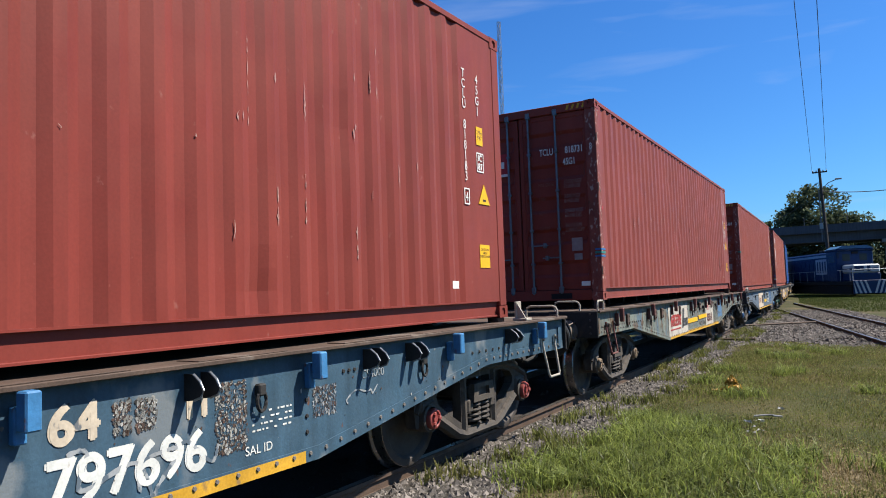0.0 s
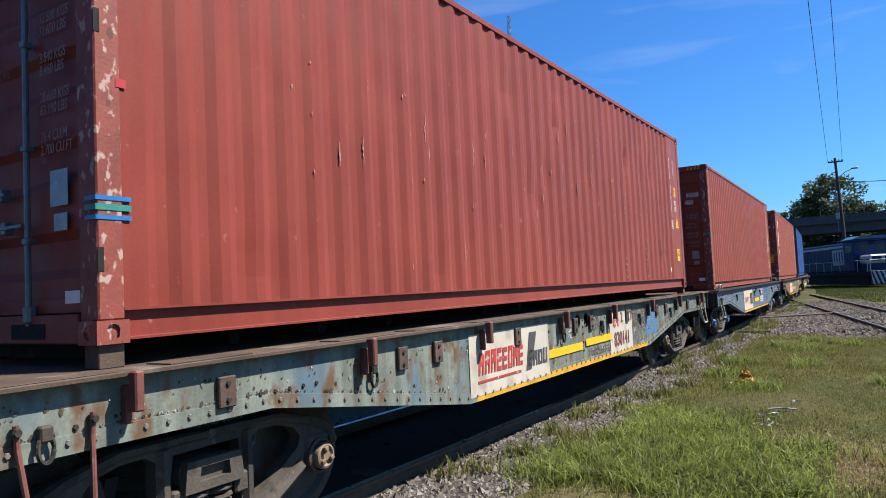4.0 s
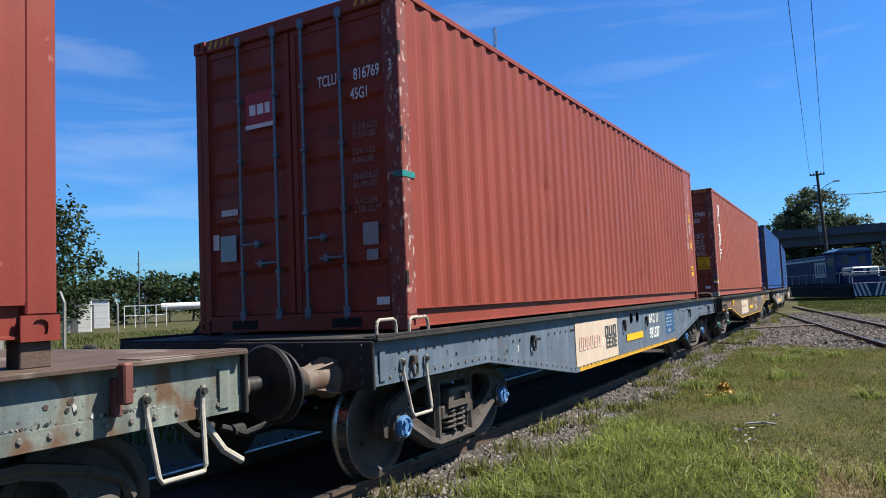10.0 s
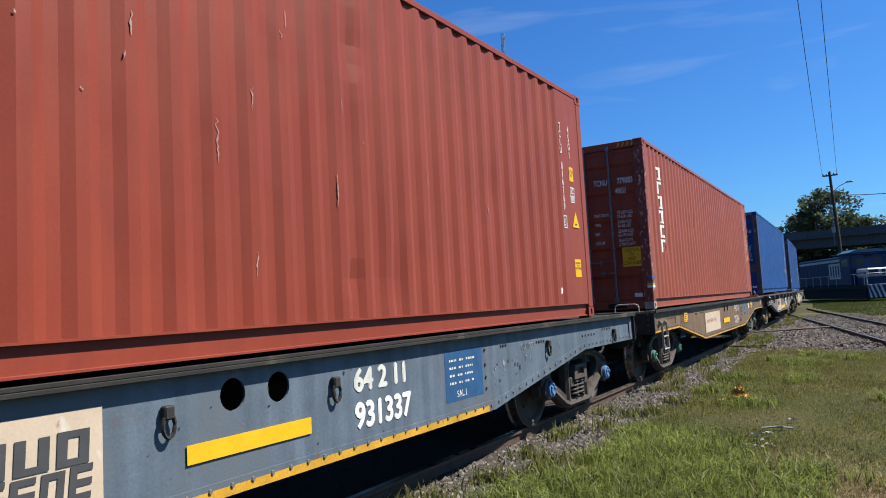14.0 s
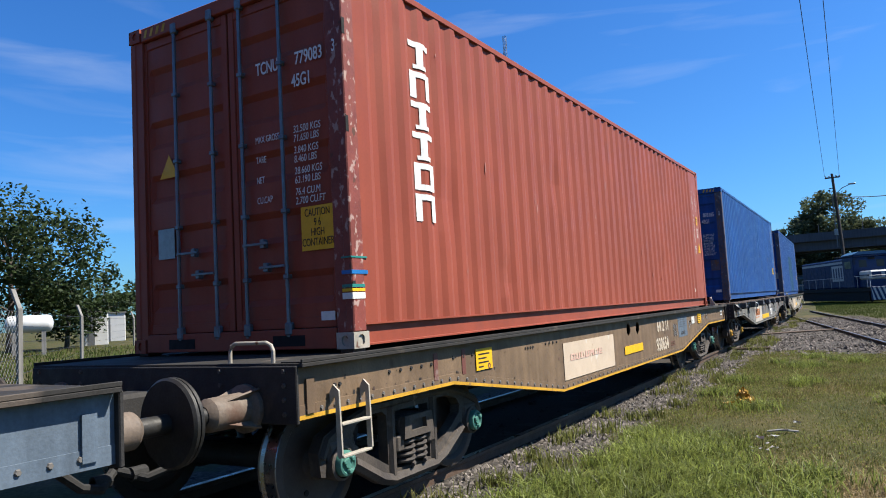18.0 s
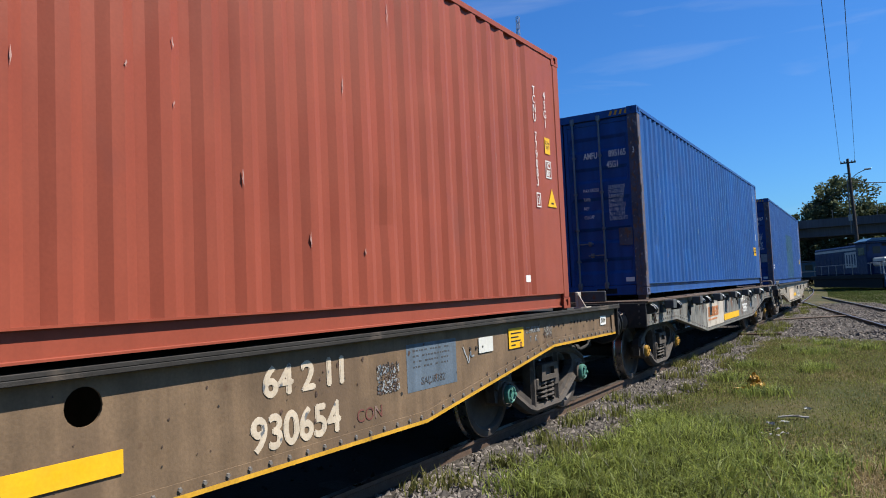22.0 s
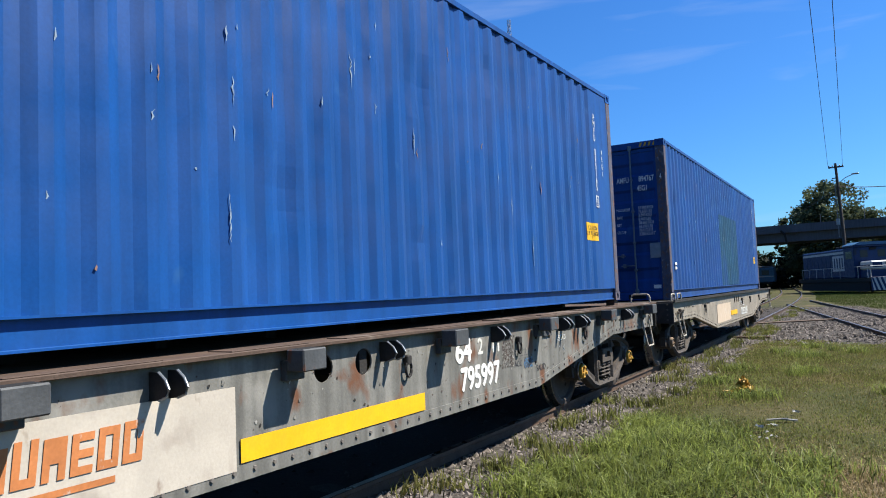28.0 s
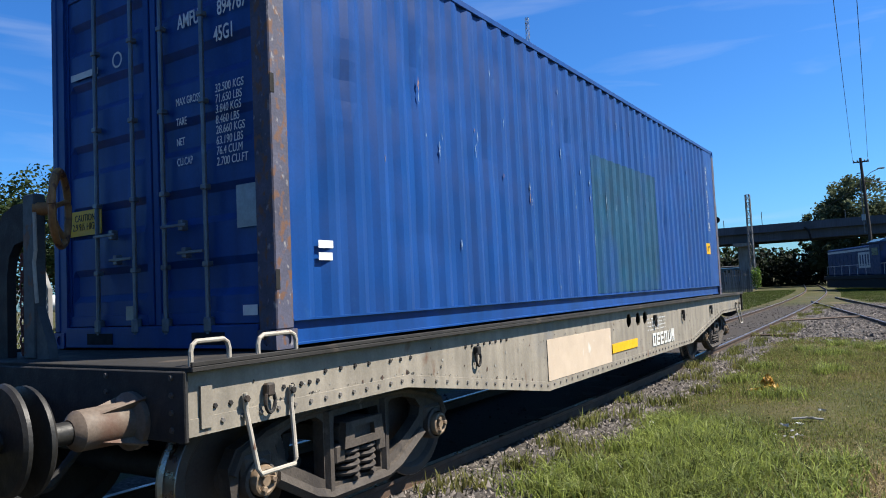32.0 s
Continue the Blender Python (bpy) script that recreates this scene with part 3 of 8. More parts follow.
                o = {"x": (sign * h * r, c, s), "y": (c, sign * h * r, s), "z": (c, s, sign * h * r)}[axis]
                vs.append((p[0] + o[0], p[1] + o[1], p[2] + o[2]))
        for k in range(n):
            fs.append((k, (k + 1) % n, n + (k + 1) % n, n + k))
        fs.append(tuple(range(n, 2 * n)))
        return self.add(vs, fs)

    def mesh(self, name, material, smooth=0.0):
        me = bpy.data.meshes.new(name)
        me.from_pydata(self.v, [], self.f)
        me.materials.append(material)
        bm = bmesh.new()
        bm.from_mesh(me)
        bmesh.ops.recalc_face_normals(bm, faces=list(bm.faces))
        if smooth:
            for f in bm.faces:
                f.smooth = True
            for e in bm.edges:
                if len(e.link_faces) == 2 and e.calc_face_angle(0) > smooth:
                    e.smooth = False
        bm.to_mesh(me)
        bm.free()
        return me


def part(name, shape, material, parent=None, label="", smooth=0.0, at=None):
    me = shape.mesh(name, material, smooth) if isinstance(shape, Shape) else shape
    ob = new(name, me)
    ob.parent = parent
    if at is not None:
        ob.matrix_basis = at if isinstance(at, Matrix) else Matrix.Translation(at)
    return tagged(ob, label=label)


def thing(name, label, category, group="", kind="", at=None):
    ob = tagged(new(name), label, category, group, kind)
    if at is not None:
        ob.matrix_basis = at if isinstance(at, Matrix) else Matrix.Translation(at)
    return ob


def ring(y, z, r, n=20):
    return [(y + r * math.cos(2 * math.pi * k / n), z + r * math.sin(2 * math.pi * k / n)) for k in range(n)]


def letters(name, body, size, material, parent, at, face="side", align="CENTER", slant=0.0, squeeze=1.0, label="", thick=0.0007, bold=0.0, heavy=0.0):
    """Painted characters: on a side they face +x, on a door end -y. at is the middle of the line's foot."""
    cu = bpy.data.curves.new("line", "FONT")
    cu.body, cu.size, cu.align_x, cu.extrude, cu.shear = body, size, align, thick, slant
    cu.space_line = 0.9
    cu.offset = bold
    ob = bpy.data.objects.new("line", cu)
    me = bpy.data.meshes.new_from_object(ob)
    bpy.data.objects.remove(ob)
    bpy.data.curves.remove(cu)
    me.materials.clear()
    me.materials.append(material)
    turn = Matrix(((0, 0, 1, 0), (1, 0, 0, 0), (0, 1, 0, 0), (0, 0, 0, 1))) if face == "side" else Matrix(((1, 0, 0, 0), (0, 0, -1, 0), (0, 1, 0, 0), (0, 0, 0, 1)))
    if heavy:
        # thick brush strokes: the line is painted over itself, a little aside each time
        vs, fs = [tuple(v.co) for v in me.vertices], [tuple(f.vertices) for f in me.polygons]
        n = len(vs)
        aside = [(-heavy, 0.0, 0.0), (heavy, 0.0, 0.0004), (0.0, heavy * 0.8, 0.0008), (0.0, -heavy * 0.8, 0.0012)]
        me = bpy.data.meshes.new("line")
        me.from_pydata([(x + a, y + b, z + c) for a, b, c in aside for x, y, z in vs], [], [tuple(i + n * k for i in f) for k in range(4) for f in fs])
        me.materials.append(material)
    me.transform(Matrix.Translation(at) @ turn @ Matrix.Diagonal((squeeze, 1, 1, 1)))
    return part(name, me, material, parent, label)


def side_plate(name, y0, y1, z0, z1, x, material, parent, label="", thick=0.003):
    return part(name, Shape().box(x, x + thick, y0, y1, z0, z1), material, parent, label)


def door_plate(name, x0, x1, z0, z1, y, material, parent, label="", thick=0.003):
    return part(name, Shape().box(x0, x1, y - thick, y, z0, z1), material, parent, label)


# ---- ground and track ----
def track_x(y):
    """The track's centre at y on the plan."""
    k = int(min(max(y, -100.0), 150.0) / STEP)
    a, b = LINE[k], LINE[k + 1]
    return a[0] + (b[0] - a[0]) * (y - a[1]) / (b[1] - a[1])


def siding_a(y):
    return 0.12 - (y - 18.62) * 0.2114


def siding_b(y):
    return 0.2 - (y - 26.19) * 0.2


def stony(x, y):
    if y < -40 or y > 110:
        return 0.0
    d = abs(x - track_x(y))
    v = max(0.0, min(1.0, (2.05 - d) / 0.6)) * max(0.1, min(1.0, (44 - y) / 8))
    if 17 < y < 46 and track_x(y) < x < siding_b(y) + 1.2:
        v = max(v, min(1.0, (y - 18.2) / 2.2), 0.0) if y < 40 else max(v, (44 - y) / 4)
    if 5 < y < 60 and siding_a(y) - 0.7 < x < siding_b(y) + 0.7:
        v = max(v, 0.75 if 18 < y < 42 else 0.35)
    return v


def lay_ground():
    xs = [-3000, -900, -300, -150, -90, -60, -45, -36, -30, -25, -21, -18, -16] + [round(-14 + 0.35 * i, 2) for i in range(64)] + [9, 11, 14, 20, 30, 50, 90, 200, 600, 3000]
    ys = [-3000, -600, -150, -50, -20, -8, -3] + [round(0.4 * i, 2) for i in range(126)] + [52, 55, 58, 62, 66, 70, 75, 80, 90, 100, 115, 130, 160, 220, 400, 1000, 3000]
    vs, cols = [], []
    for y in ys:
        for x in xs:
            near = -15 < x < 9 and 0 <= y < 60
            s = stony(x, y)
            z = 0.0
            if near:
                z = 0.03 * noise.noise(Vector((x * 0.7, y * 0.7, 0.3))) + 0.012 * noise.noise(Vector((x * 3.1, y * 3.1, 1.7)))
                d = abs(x - track_x(y))
                if d < 2.2:
                    z = z * 0.3 - 0.015 + (0.03 if d < 1.6 else 0.03 * (2.2 - d) / 0.6)
            vs.append((x, y, z))
            # Third value: how far the train's shade is painted on, between the rails.
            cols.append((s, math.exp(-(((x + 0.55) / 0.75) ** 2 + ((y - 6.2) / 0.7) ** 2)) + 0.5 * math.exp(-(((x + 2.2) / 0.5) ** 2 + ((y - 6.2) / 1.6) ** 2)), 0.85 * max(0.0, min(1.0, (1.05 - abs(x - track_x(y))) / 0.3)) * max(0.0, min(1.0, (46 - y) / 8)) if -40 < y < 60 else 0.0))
    w = len(xs)
    fs = [(j * w + i, j * w + i + 1, (j + 1) * w + i + 1, (j + 1) * w + i) for j in range(len(ys) - 1) for i in range(w - 1)]
    me = bpy.data.meshes.new("ground")
    me.from_pydata(vs, [], fs)
    at = me.color_attributes.new("stony", "FLOAT_COLOR", "POINT")
    for i, s in enumerate(cols):
        at.data[i].color = (s[0], s[1], s[2], 1)
    for p in me.polygons:
        p.use_smooth = True
    me.materials.append(M["ground"])
    tagged(new("ground", me), "rough grass and earth with stony ballast beside the rails", "ground", kind="structure")


lay_ground()

RAIL_PROFILE = [(-0.035, 0.0), (0.035, 0.0), (0.036, -0.03), (0.011, -0.045), (0.011, -0.115), (0.065, -0.135), (0.065, -0.145), (-0.065, -0.145), (-0.065, -0.135), (-0.011, -0.115), (-0.011, -0.045), (-0.036, -0.03)]


def sweep_rail(pts, parent, top=RAIL):
    """A rail along pts; its running surface is a strip of its own."""
    vs, fs, tv, tf = [], [], [], []
    n = len(RAIL_PROFILE)
    for i, p in enumerate(pts):
        d = (pts[min(i + 1, len(pts) - 1)] - pts[max(i - 1, 0)]).normalized()
        r = Vector((d.y, -d.x, 0))
        for u, z in RAIL_PROFILE:
            q = p + r * u
            vs.append((q.x, q.y, top + z))
        for u in (-0.031, 0.031):
            q = p + r * u
            tv.append((q.x, q.y, top + 0.0035))
    for i in range(len(pts) - 1):
        for k in range(n):
            fs.append((i * n + k, i * n + (k + 1) % n, (i + 1) * n + (k + 1) % n, (i + 1) * n + k))
        tf.append((2 * i, 2 * i + 1, 2 * i + 3, 2 * i + 2))
    rail = part("rail", Shape().add(vs, fs), M["rail_side"], parent, "brown rusty steel rail")
    part("running_surface", Shape().add(tv, tf), M["rail_top"], rail, "rail head worn bright by wheels")
    return rail


main_track = thing("railway_track", "broad-gauge track with worn rails on timber sleepers in ballast", "railway track", kind="structure")
for side in (-1, 1):
    pts = []
    for k in range(-70, 290):
        a, b = Vector((*LINE[k], 0)), Vector((*LINE[k + 1], 0))
        d = (b - a).normalized()
        pts.append(a + Vector((d.y, -d.x, 0)) * side * (GAUGE / 2 + 0.035))
    sweep_rail(pts, main_track)

siding = thing("siding_track", "disused siding track with rusty rails half sunk in gravel", "railway track", kind="structure")
for fn, far in ((siding_a, 45.5), (siding_b, 52.0)):
    sweep_rail([Vector((fn(6 + i * (far - 6) / 30), 6 + i * (far - 6) / 30, 0)) for i in range(31)], siding, RAIL - 0.03)


# ---- wheels, bogies, wagons ----
AXLE = RAIL + 0.41


def wheel_mesh():
    s = Shape()
    # hub, dished web, rim with tread and flange; the outer face looks to +x
    s.lathe([(-0.03, 0.0), (0.085, 0.0), (0.085, 0.085), (0.06, 0.105), (0.035, 0.13), (0.02, 0.22), (0.03, 0.325), (0.058, 0.345), (0.066, 0.355), (0.066, 0.408), (0.063, 0.413)], "x", n=40)
    s.lathe([(-0.03, 0.0), (-0.05, 0.1), (-0.03, 0.2), (-0.03, 0.33), (-0.072, 0.35), (-0.075, 0.44), (-0.066, 0.447)], "x", n=40)
    return s.mesh("wheel", M["wheel"], 0.6)


def rim_mesh():
    s = Shape()
    s.lathe([(0.063, 0.413), (0.058, 0.418), (-0.035, 0.424), (-0.05, 0.447), (-0.066, 0.447)], "x", n=48)
    return s.mesh("rim", M["tread"], 0.6)


WHEEL, RIM = wheel_mesh(), rim_mesh()
AXLE_MESH = Shape().lathe([(-1.06, 0.0), (-1.06, 0.065), (-0.9, 0.07), (-0.86, 0.09), (-0.7, 0.085), (0.7, 0.085), (0.86, 0.09), (0.9, 0.07), (1.06, 0.065), (1.06, 0.0)], "x", n=16).mesh("axle", M["frame"], 0.6)
WHEEL_HOLE = Shape().lathe([(0.0, 0.0), (0.0, 0.022), (-0.02, 0.022)], "x", n=10).mesh("wheel_hole", M["dark"])


def cap_mesh(material):
    s = Shape()
    s.lathe([(0.0, 0.085), (0.035, 0.09), (0.055, 0.082), (0.06, 0.068), (0.045, 0.056), (0.045, 0.036), (0.06, 0.03), (0.06, 0.0)], "x", n=24)
    for k in range(3):
        a = 2 * math.pi * k / 3
        s.lathe([(0.045, 0.02), (0.072, 0.02), (0.076, 0.014), (0.076, 0.0)], "x", at=(0, 0.05 * math.cos(a), 0.05 * math.sin(a)), n=6)
    return s.mesh("axle_cap", material, 0.6)


def frame_mesh():
    """Cast side frame of a freight bogie, in the y-z plane, axle ends at y = -0.92 and 0.92."""
    z = AXLE
    outer = [(-1.1, z - 0.06), (-1.12, z + 0.1), (-1.06, z + 0.2), (-0.86, z + 0.27), (-0.55, z + 0.345), (0.55, z + 0.345), (0.86, z + 0.27), (1.06, z + 0.2), (1.12, z + 0.1), (1.1, z - 0.06), (1.05, z - 0.07),
             (1.04, z + 0.1), (0.8, z + 0.1), (0.78, z - 0.08), (0.7, z - 0.1), (0.42, z - 0.26), (0.3, z - 0.3), (-0.3, z - 0.3), (-0.42, z - 0.26), (-0.7, z - 0.1), (-0.78, z - 0.08), (-0.8, z + 0.1), (-1.04, z + 0.1), (-1.05, z - 0.07)]
    win = [(0.34, z - 0.14), (0.60, z + 0.0), (0.735, z + 0.09), (0.76, z + 0.16), (0.7, z + 0.225), (0.55, z + 0.265), (0.4, z + 0.27), (0.34, z + 0.23)]
    mid = [(-0.245, z - 0.19), (0.245, z - 0.19), (0.25, z + 0.1), (0.23, z + 0.25), (-0.23, z + 0.25), (-0.25, z + 0.1)]
    s = Shape().plate(outer, [win, [(-y, w) for y, w in win][::-1], mid], 1.03, 1.12)
    # stiffening lips along chords, columns and horns
    for sgn in (-1, 1):
        s.tube([(1.12, sgn * 1.09, z + 0.06), (1.12, sgn * 1.03, z + 0.17), (1.12, sgn * 0.84, z + 0.25), (1.12, sgn * 0.55, z + 0.318), (1.12, 0, z + 0.32)], 0.03, 6)
        s.tube([(1.115, sgn * 0.76, z - 0.03), (1.115, sgn * 0.44, z - 0.21), (1.115, sgn * 0.3, z - 0.25), (1.115, 0, z - 0.25)], 0.048, 6)
        s.tube([(1.115, sgn * 0.295, z - 0.22), (1.115, sgn * 0.295, z + 0.29)], 0.04, 6)
    return s.mesh("side_frame", M["cast"], 0.5)


FRAME = frame_mesh()


def spring_mesh():
    s = Shape()
    pts = [(0.075 * math.cos(a), 0.075 * math.sin(a), 0.2 * i / 44) for i, a in ((i, i * 2 * math.pi / 10) for i in range(45))]
    s.tube(pts, 0.018, 6)
    return s.mesh("spring", M["cast"], 0.8)


SPRING = spring_mesh()
BOLSTER = Shape().box(-1.15, 1.15, -0.2, 0.2, AXLE + 0.06, AXLE + 0.19, 0.02).box(-0.9, 0.9, -0.17, 0.17, AXLE + 0.15, AXLE + 0.3, 0.02).mesh("bolster", M["cast"])
BOLSTER_END = Shape().plate([(-0.21, AXLE + 0.03), (0.21, AXLE + 0.03), (0.19, AXLE + 0.2), (-0.19, AXLE + 0.2)], [[(-0.11, AXLE + 0.08), (0.11, AXLE + 0.08), (0.1, AXLE + 0.16), (-0.1, AXLE + 0.16)]], 1.13, 1.19).mesh("bolster_end", M["cast"])
FRICTION = Shape().box(1.04, 1.16, -0.05, 0.05, AXLE - 0.06, AXLE + 0.06, 0.012).mesh("friction_shoe", M["cast"])
BEARING = Shape().box(0.96, 1.14, -0.115, 0.115, AXLE - 0.02, AXLE + 0.15, 0.02).lathe([(0.96, 0.118), (1.16, 0.118), (1.17, 0.1)], "x", at=(0, 0, AXLE), n=20).mesh("bearing_box", M["cast"], 0.5)
BEAM = Shape().tube([(-0.95, 0, AXLE - 0.03), (0.95, 0, AXLE - 0.03)], 0.04, 8).tube([(-0.8, 0, AXLE - 0.03), (0, 0.16, AXLE - 0.08), (0.8, 0, AXLE - 0.03)], 0.03, 6).mesh("brake_beam", M["frame"])
SHOE = Shape().plate([(-0.03, AXLE - 0.2), (0.05, AXLE - 0.2), (0.02, AXLE - 0.05), (0.02, AXLE + 0.05), (0.05, AXLE + 0.16), (-0.03, AXLE + 0.16), (-0.06, AXLE)], [], 0.82, 0.9).mesh("brake_shoe", M["frame"])
MIRROR = Matrix.Diagonal((-1, 1, 1, 1))


def mirrored(me):
    if me.name + "_far" not in bpy.data.meshes:
        c = me.copy()
        c.name = me.name + "_far"
        c.transform(MIRROR)
        c.flip_normals()
    return bpy.data.meshes[me.name + "_far"]


TRUCKS = (-5.29, 5.515)
AXLES = (-0.915, 0.915)


def add_running_gear(wagon, cap):
    sets = []
    cm = cap_mesh(cap)
    for ty in TRUCKS:
        bogie = tagged(new("bogie"), "dusty cast-steel freight bogie with coil springs")
        bogie.parent = wagon
        bogie.matrix_basis = Matrix.Translation((0, ty, 0))
        for sgn, f in ((1, lambda m: m), (-1, mirrored)):
            part("side_frame", f(FRAME), None, bogie)
            part("bolster_end", f(BOLSTER_END), None, bogie)
            for ay in AXLES:
                part("bearing_box", f(BEARING), None, bogie, at=(0, ay, 0))
            for ky in (-0.2, 0.2):
                part("friction_shoe", f(FRICTION), None, bogie, at=(0, ky * 1.1, 0))
            for ky in (-0.085, 0.085):
                part("spring", SPRING, None, bogie, at=(sgn * 1.09, ky, AXLE - 0.185))
        part("bolster", BOLSTER, None, bogie)
        for ay in AXLES:
            k = 1 if ay < 0 else -1
            part("brake_beam", BEAM, None, bogie, at=(0, ay + k * 0.5, 0))
            part("brake_shoe", SHOE, None, bogie, at=Matrix.Translation((0, ay + k * 0.46, 0)) @ Matrix.Rotation(0 if k > 0 else 0, 4, "X"))
        for ay in AXLES:
            ws = tagged(new("wheelset"), "pair of steel wheels on an axle")
            ws.parent = wagon
            ws.matrix_basis = Matrix.Translation((0, ty + ay, AXLE))
            for sgn in (1, -1):
                tx = Matrix.Translation((sgn * 0.872, 0, 0)) @ (Matrix.Identity(4) if sgn > 0 else Matrix.Rotation(math.pi, 4, "Z"))
                part("wheel", WHEEL, None, ws, at=tx)
                part("rim", RIM, None, ws, "rim with a bright worn tread", at=tx)
                part("wheel_hole", WHEEL_HOLE, None, ws, at=Matrix.Translation((sgn * 0.9, 0.0, 0.22)))
                part("axle_cap", cm, None, ws, at=Matrix.Translation((sgn * 1.15, 0, 0)) @ (Matrix.Identity(4) if sgn > 0 else Matrix.Rotation(math.pi, 4, "Z")))
            part("axle", AXLE_MESH, None, ws)
            sets.append((ws, ty + ay))
    return sets


HALF = 6.997
MID = 0.13           # middle of a wagon's body along its own line
WEB = 1.36           # plane of the side sills
EDGE = 1.43          # edge of the deck
ZS, ZB = DECK - 0.321, DECK - 0.676     # foot of the sill at the ends and of its belly
BELLY_OUT, BELLY_IN = 5.143, 2.804


PLATE = DECK         # top of the deck plate, which has lifted a little off the sill on some wagons


def set_deck(z, rise):
    global DECK, ZS, ZB, PLATE
    DECK, ZS, ZB, PLATE = z, z - 0.321, z - 0.676, z + rise


def sill_foot(y):
    a = abs(y)
    if a >= BELLY_OUT:
        return ZS
    if a <= BELLY_IN:
        return ZB
    return ZS + (ZB - ZS) * (BELLY_OUT - a) / (BELLY_OUT - BELLY_IN)


def add_body(wagon, paint, deck, trim, holes=(-0.17, 0.14), seed=1, reach=0.0, lip=False, broad=0.04):
    rng = random.Random(seed)
    outer = [(-HALF, PLATE - 0.0265), (-HALF, ZS), (-BELLY_OUT, ZS), (-BELLY_IN, ZB), (BELLY_IN, ZB), (BELLY_OUT, ZS), (HALF, ZS), (HALF, PLATE - 0.0265)]
    hl = [ring(y - MID, DECK - 0.15, 0.09) for y in holes]
    near = part("side_sill", Shape().plate(outer, hl, WEB - 0.014, WEB), paint, wagon, "riveted fishbelly side sill with flaking paint")
    part("side_sill", Shape().plate(outer, hl, -WEB, -WEB + 0.014), paint, wagon)
    # foot flange, following the belly
    s = Shape()
    line = [(-HALF, ZS), (-BELLY_OUT, ZS), (-BELLY_IN, ZB), (BELLY_IN, ZB), (BELLY_OUT, ZS), (HALF, ZS)]
    prof = [(WEB + 0.001, 0.076), (WEB + 0.004, 0.075), (WEB + 0.004, -0.012), (WEB - 0.1, -0.012)]
    s.add([(x, y, z + dz) for y, z in line for x, dz in prof], [(4 * i + j, 4 * i + j + 1, 4 * i + j + 5, 4 * i + j + 4) for i in range(len(line) - 1) for j in range(3)])
    part("sill_flange", s, paint, near, "flange along the foot of the sill")
    if reach:
        s = Shape()
        cut = [(-reach, sill_foot(-reach)), *[p for p in line if abs(p[0]) < reach], (reach, sill_foot(reach))]
        for (y0, z0), (y1, z1) in zip(cut, cut[1:]):
            x = WEB + 0.0055
            s.add([(x, y0, z0 - 0.012), (x, y1, z1 - 0.012), (x, y1, z1 + broad), (x, y0, z0 + broad)], [(0, 1, 2, 3)])
        part("yellow_line", s, trim, near, "worn yellow line along the sill")
    # rivets along the foot
    head = Shape().dome((0, 0, 0), 0.016).mesh("rivet", M["rivet"])
    y = -HALF + 0.1
    while y < HALF - 0.05:
        part("rivet", head, None, near, at=(WEB + 0.004, y, sill_foot(y) + 0.04))
        y += 0.15 if abs(y) < BELLY_OUT else 0.13
    # deck plate with a shallow turned-down edge
    s = Shape().box(-EDGE, EDGE, -HALF, HALF, PLATE - 0.026, PLATE, 0.004)
    part("deck", s, deck, wagon, "rust-stained steel deck plate")
    for k in range(-6, 7):
        y = k * 1.08 + rng.uniform(-0.2, 0.2)
        w = rng.uniform(0.4, 0.8)
        x0 = EDGE - 0.2 + rng.uniform(-0.03, 0.03)
        h = rng.uniform(0.004, 0.009)
        part("deck_strip", Shape().box(x0, EDGE - 0.02, y - w / 2, y + w / 2, PLATE + 0.0005, PLATE + h, 0.0015), deck, wagon, "buckled loose deck strip")
    if lip:
        for sgn in (1, -1):
            a, b = sorted((sgn * (EDGE - 0.016), sgn * EDGE))
            part("edge_lip", Shape().box(a, b, -HALF, HALF, PLATE + 0.0005, PLATE + 0.024, 0.003), deck, wagon)
    # centre sill, cross bearers, end beams
    part("centre_sill", Shape().box(-0.3, 0.3, -HALF + 0.1, HALF - 0.1, DECK - 0.5, DECK - 0.02), M["frame"], wagon)
    cross = Shape().box(-WEB + 0.02, WEB - 0.02, -0.04, 0.04, DECK - 0.25, DECK - 0.023).mesh("cross_bearer", M["frame"])
    for k in range(-6, 7):
        part("cross_bearer", cross, None, wagon, at=(0, k * 1.07, 0))
    for sgn in (-1, 1):
        y0, y1 = sorted((sgn * HALF, sgn * (HALF + 0.025)))
        beam = part("end_beam", Shape().box(-1.4, 1.4, y0, y1, ZS - 0.03, DECK - 0.004, 0.006), M["frame"], wagon, "grimy end beam with rivets")
        stud = Shape().dome((0, 0, 0), 0.017, "y", sgn).mesh("end_rivet", M["cast"])
        for xs in (-1.3, -0.75, 0.75, 1.3):
            for k in range(4):
                part("rivet", stud, None, beam, at=(xs, sgn * (HALF + 0.025), ZS + 0.03 + k * 0.085))
        part("end_angle", Shape().box(WEB + 0.004, WEB + 0.016, min(sgn * (HALF - 0.16), sgn * (HALF - 0.09)), max(sgn * (HALF - 0.16), sgn * (HALF - 0.09)), ZS + 0.02, DECK - 0.09), paint, beam)
        for bx in (-0.98, 0.98):
            bz = DECK - 0.26
            y = sgn * (HALF + 0.025)
            buf = part("buffer", Shape().lathe([(y, 0.0), (y, 0.15), (y + sgn * 0.03, 0.15), (y + sgn * 0.05, 0.105), (y + sgn * 0.3, 0.1), (y + sgn * 0.32, 0.085), (y + sgn * 0.34, 0.06)], "y", at=(bx, 0, bz), n=20), M["casing"], wagon, "stubby buffer casing", smooth=0.6)
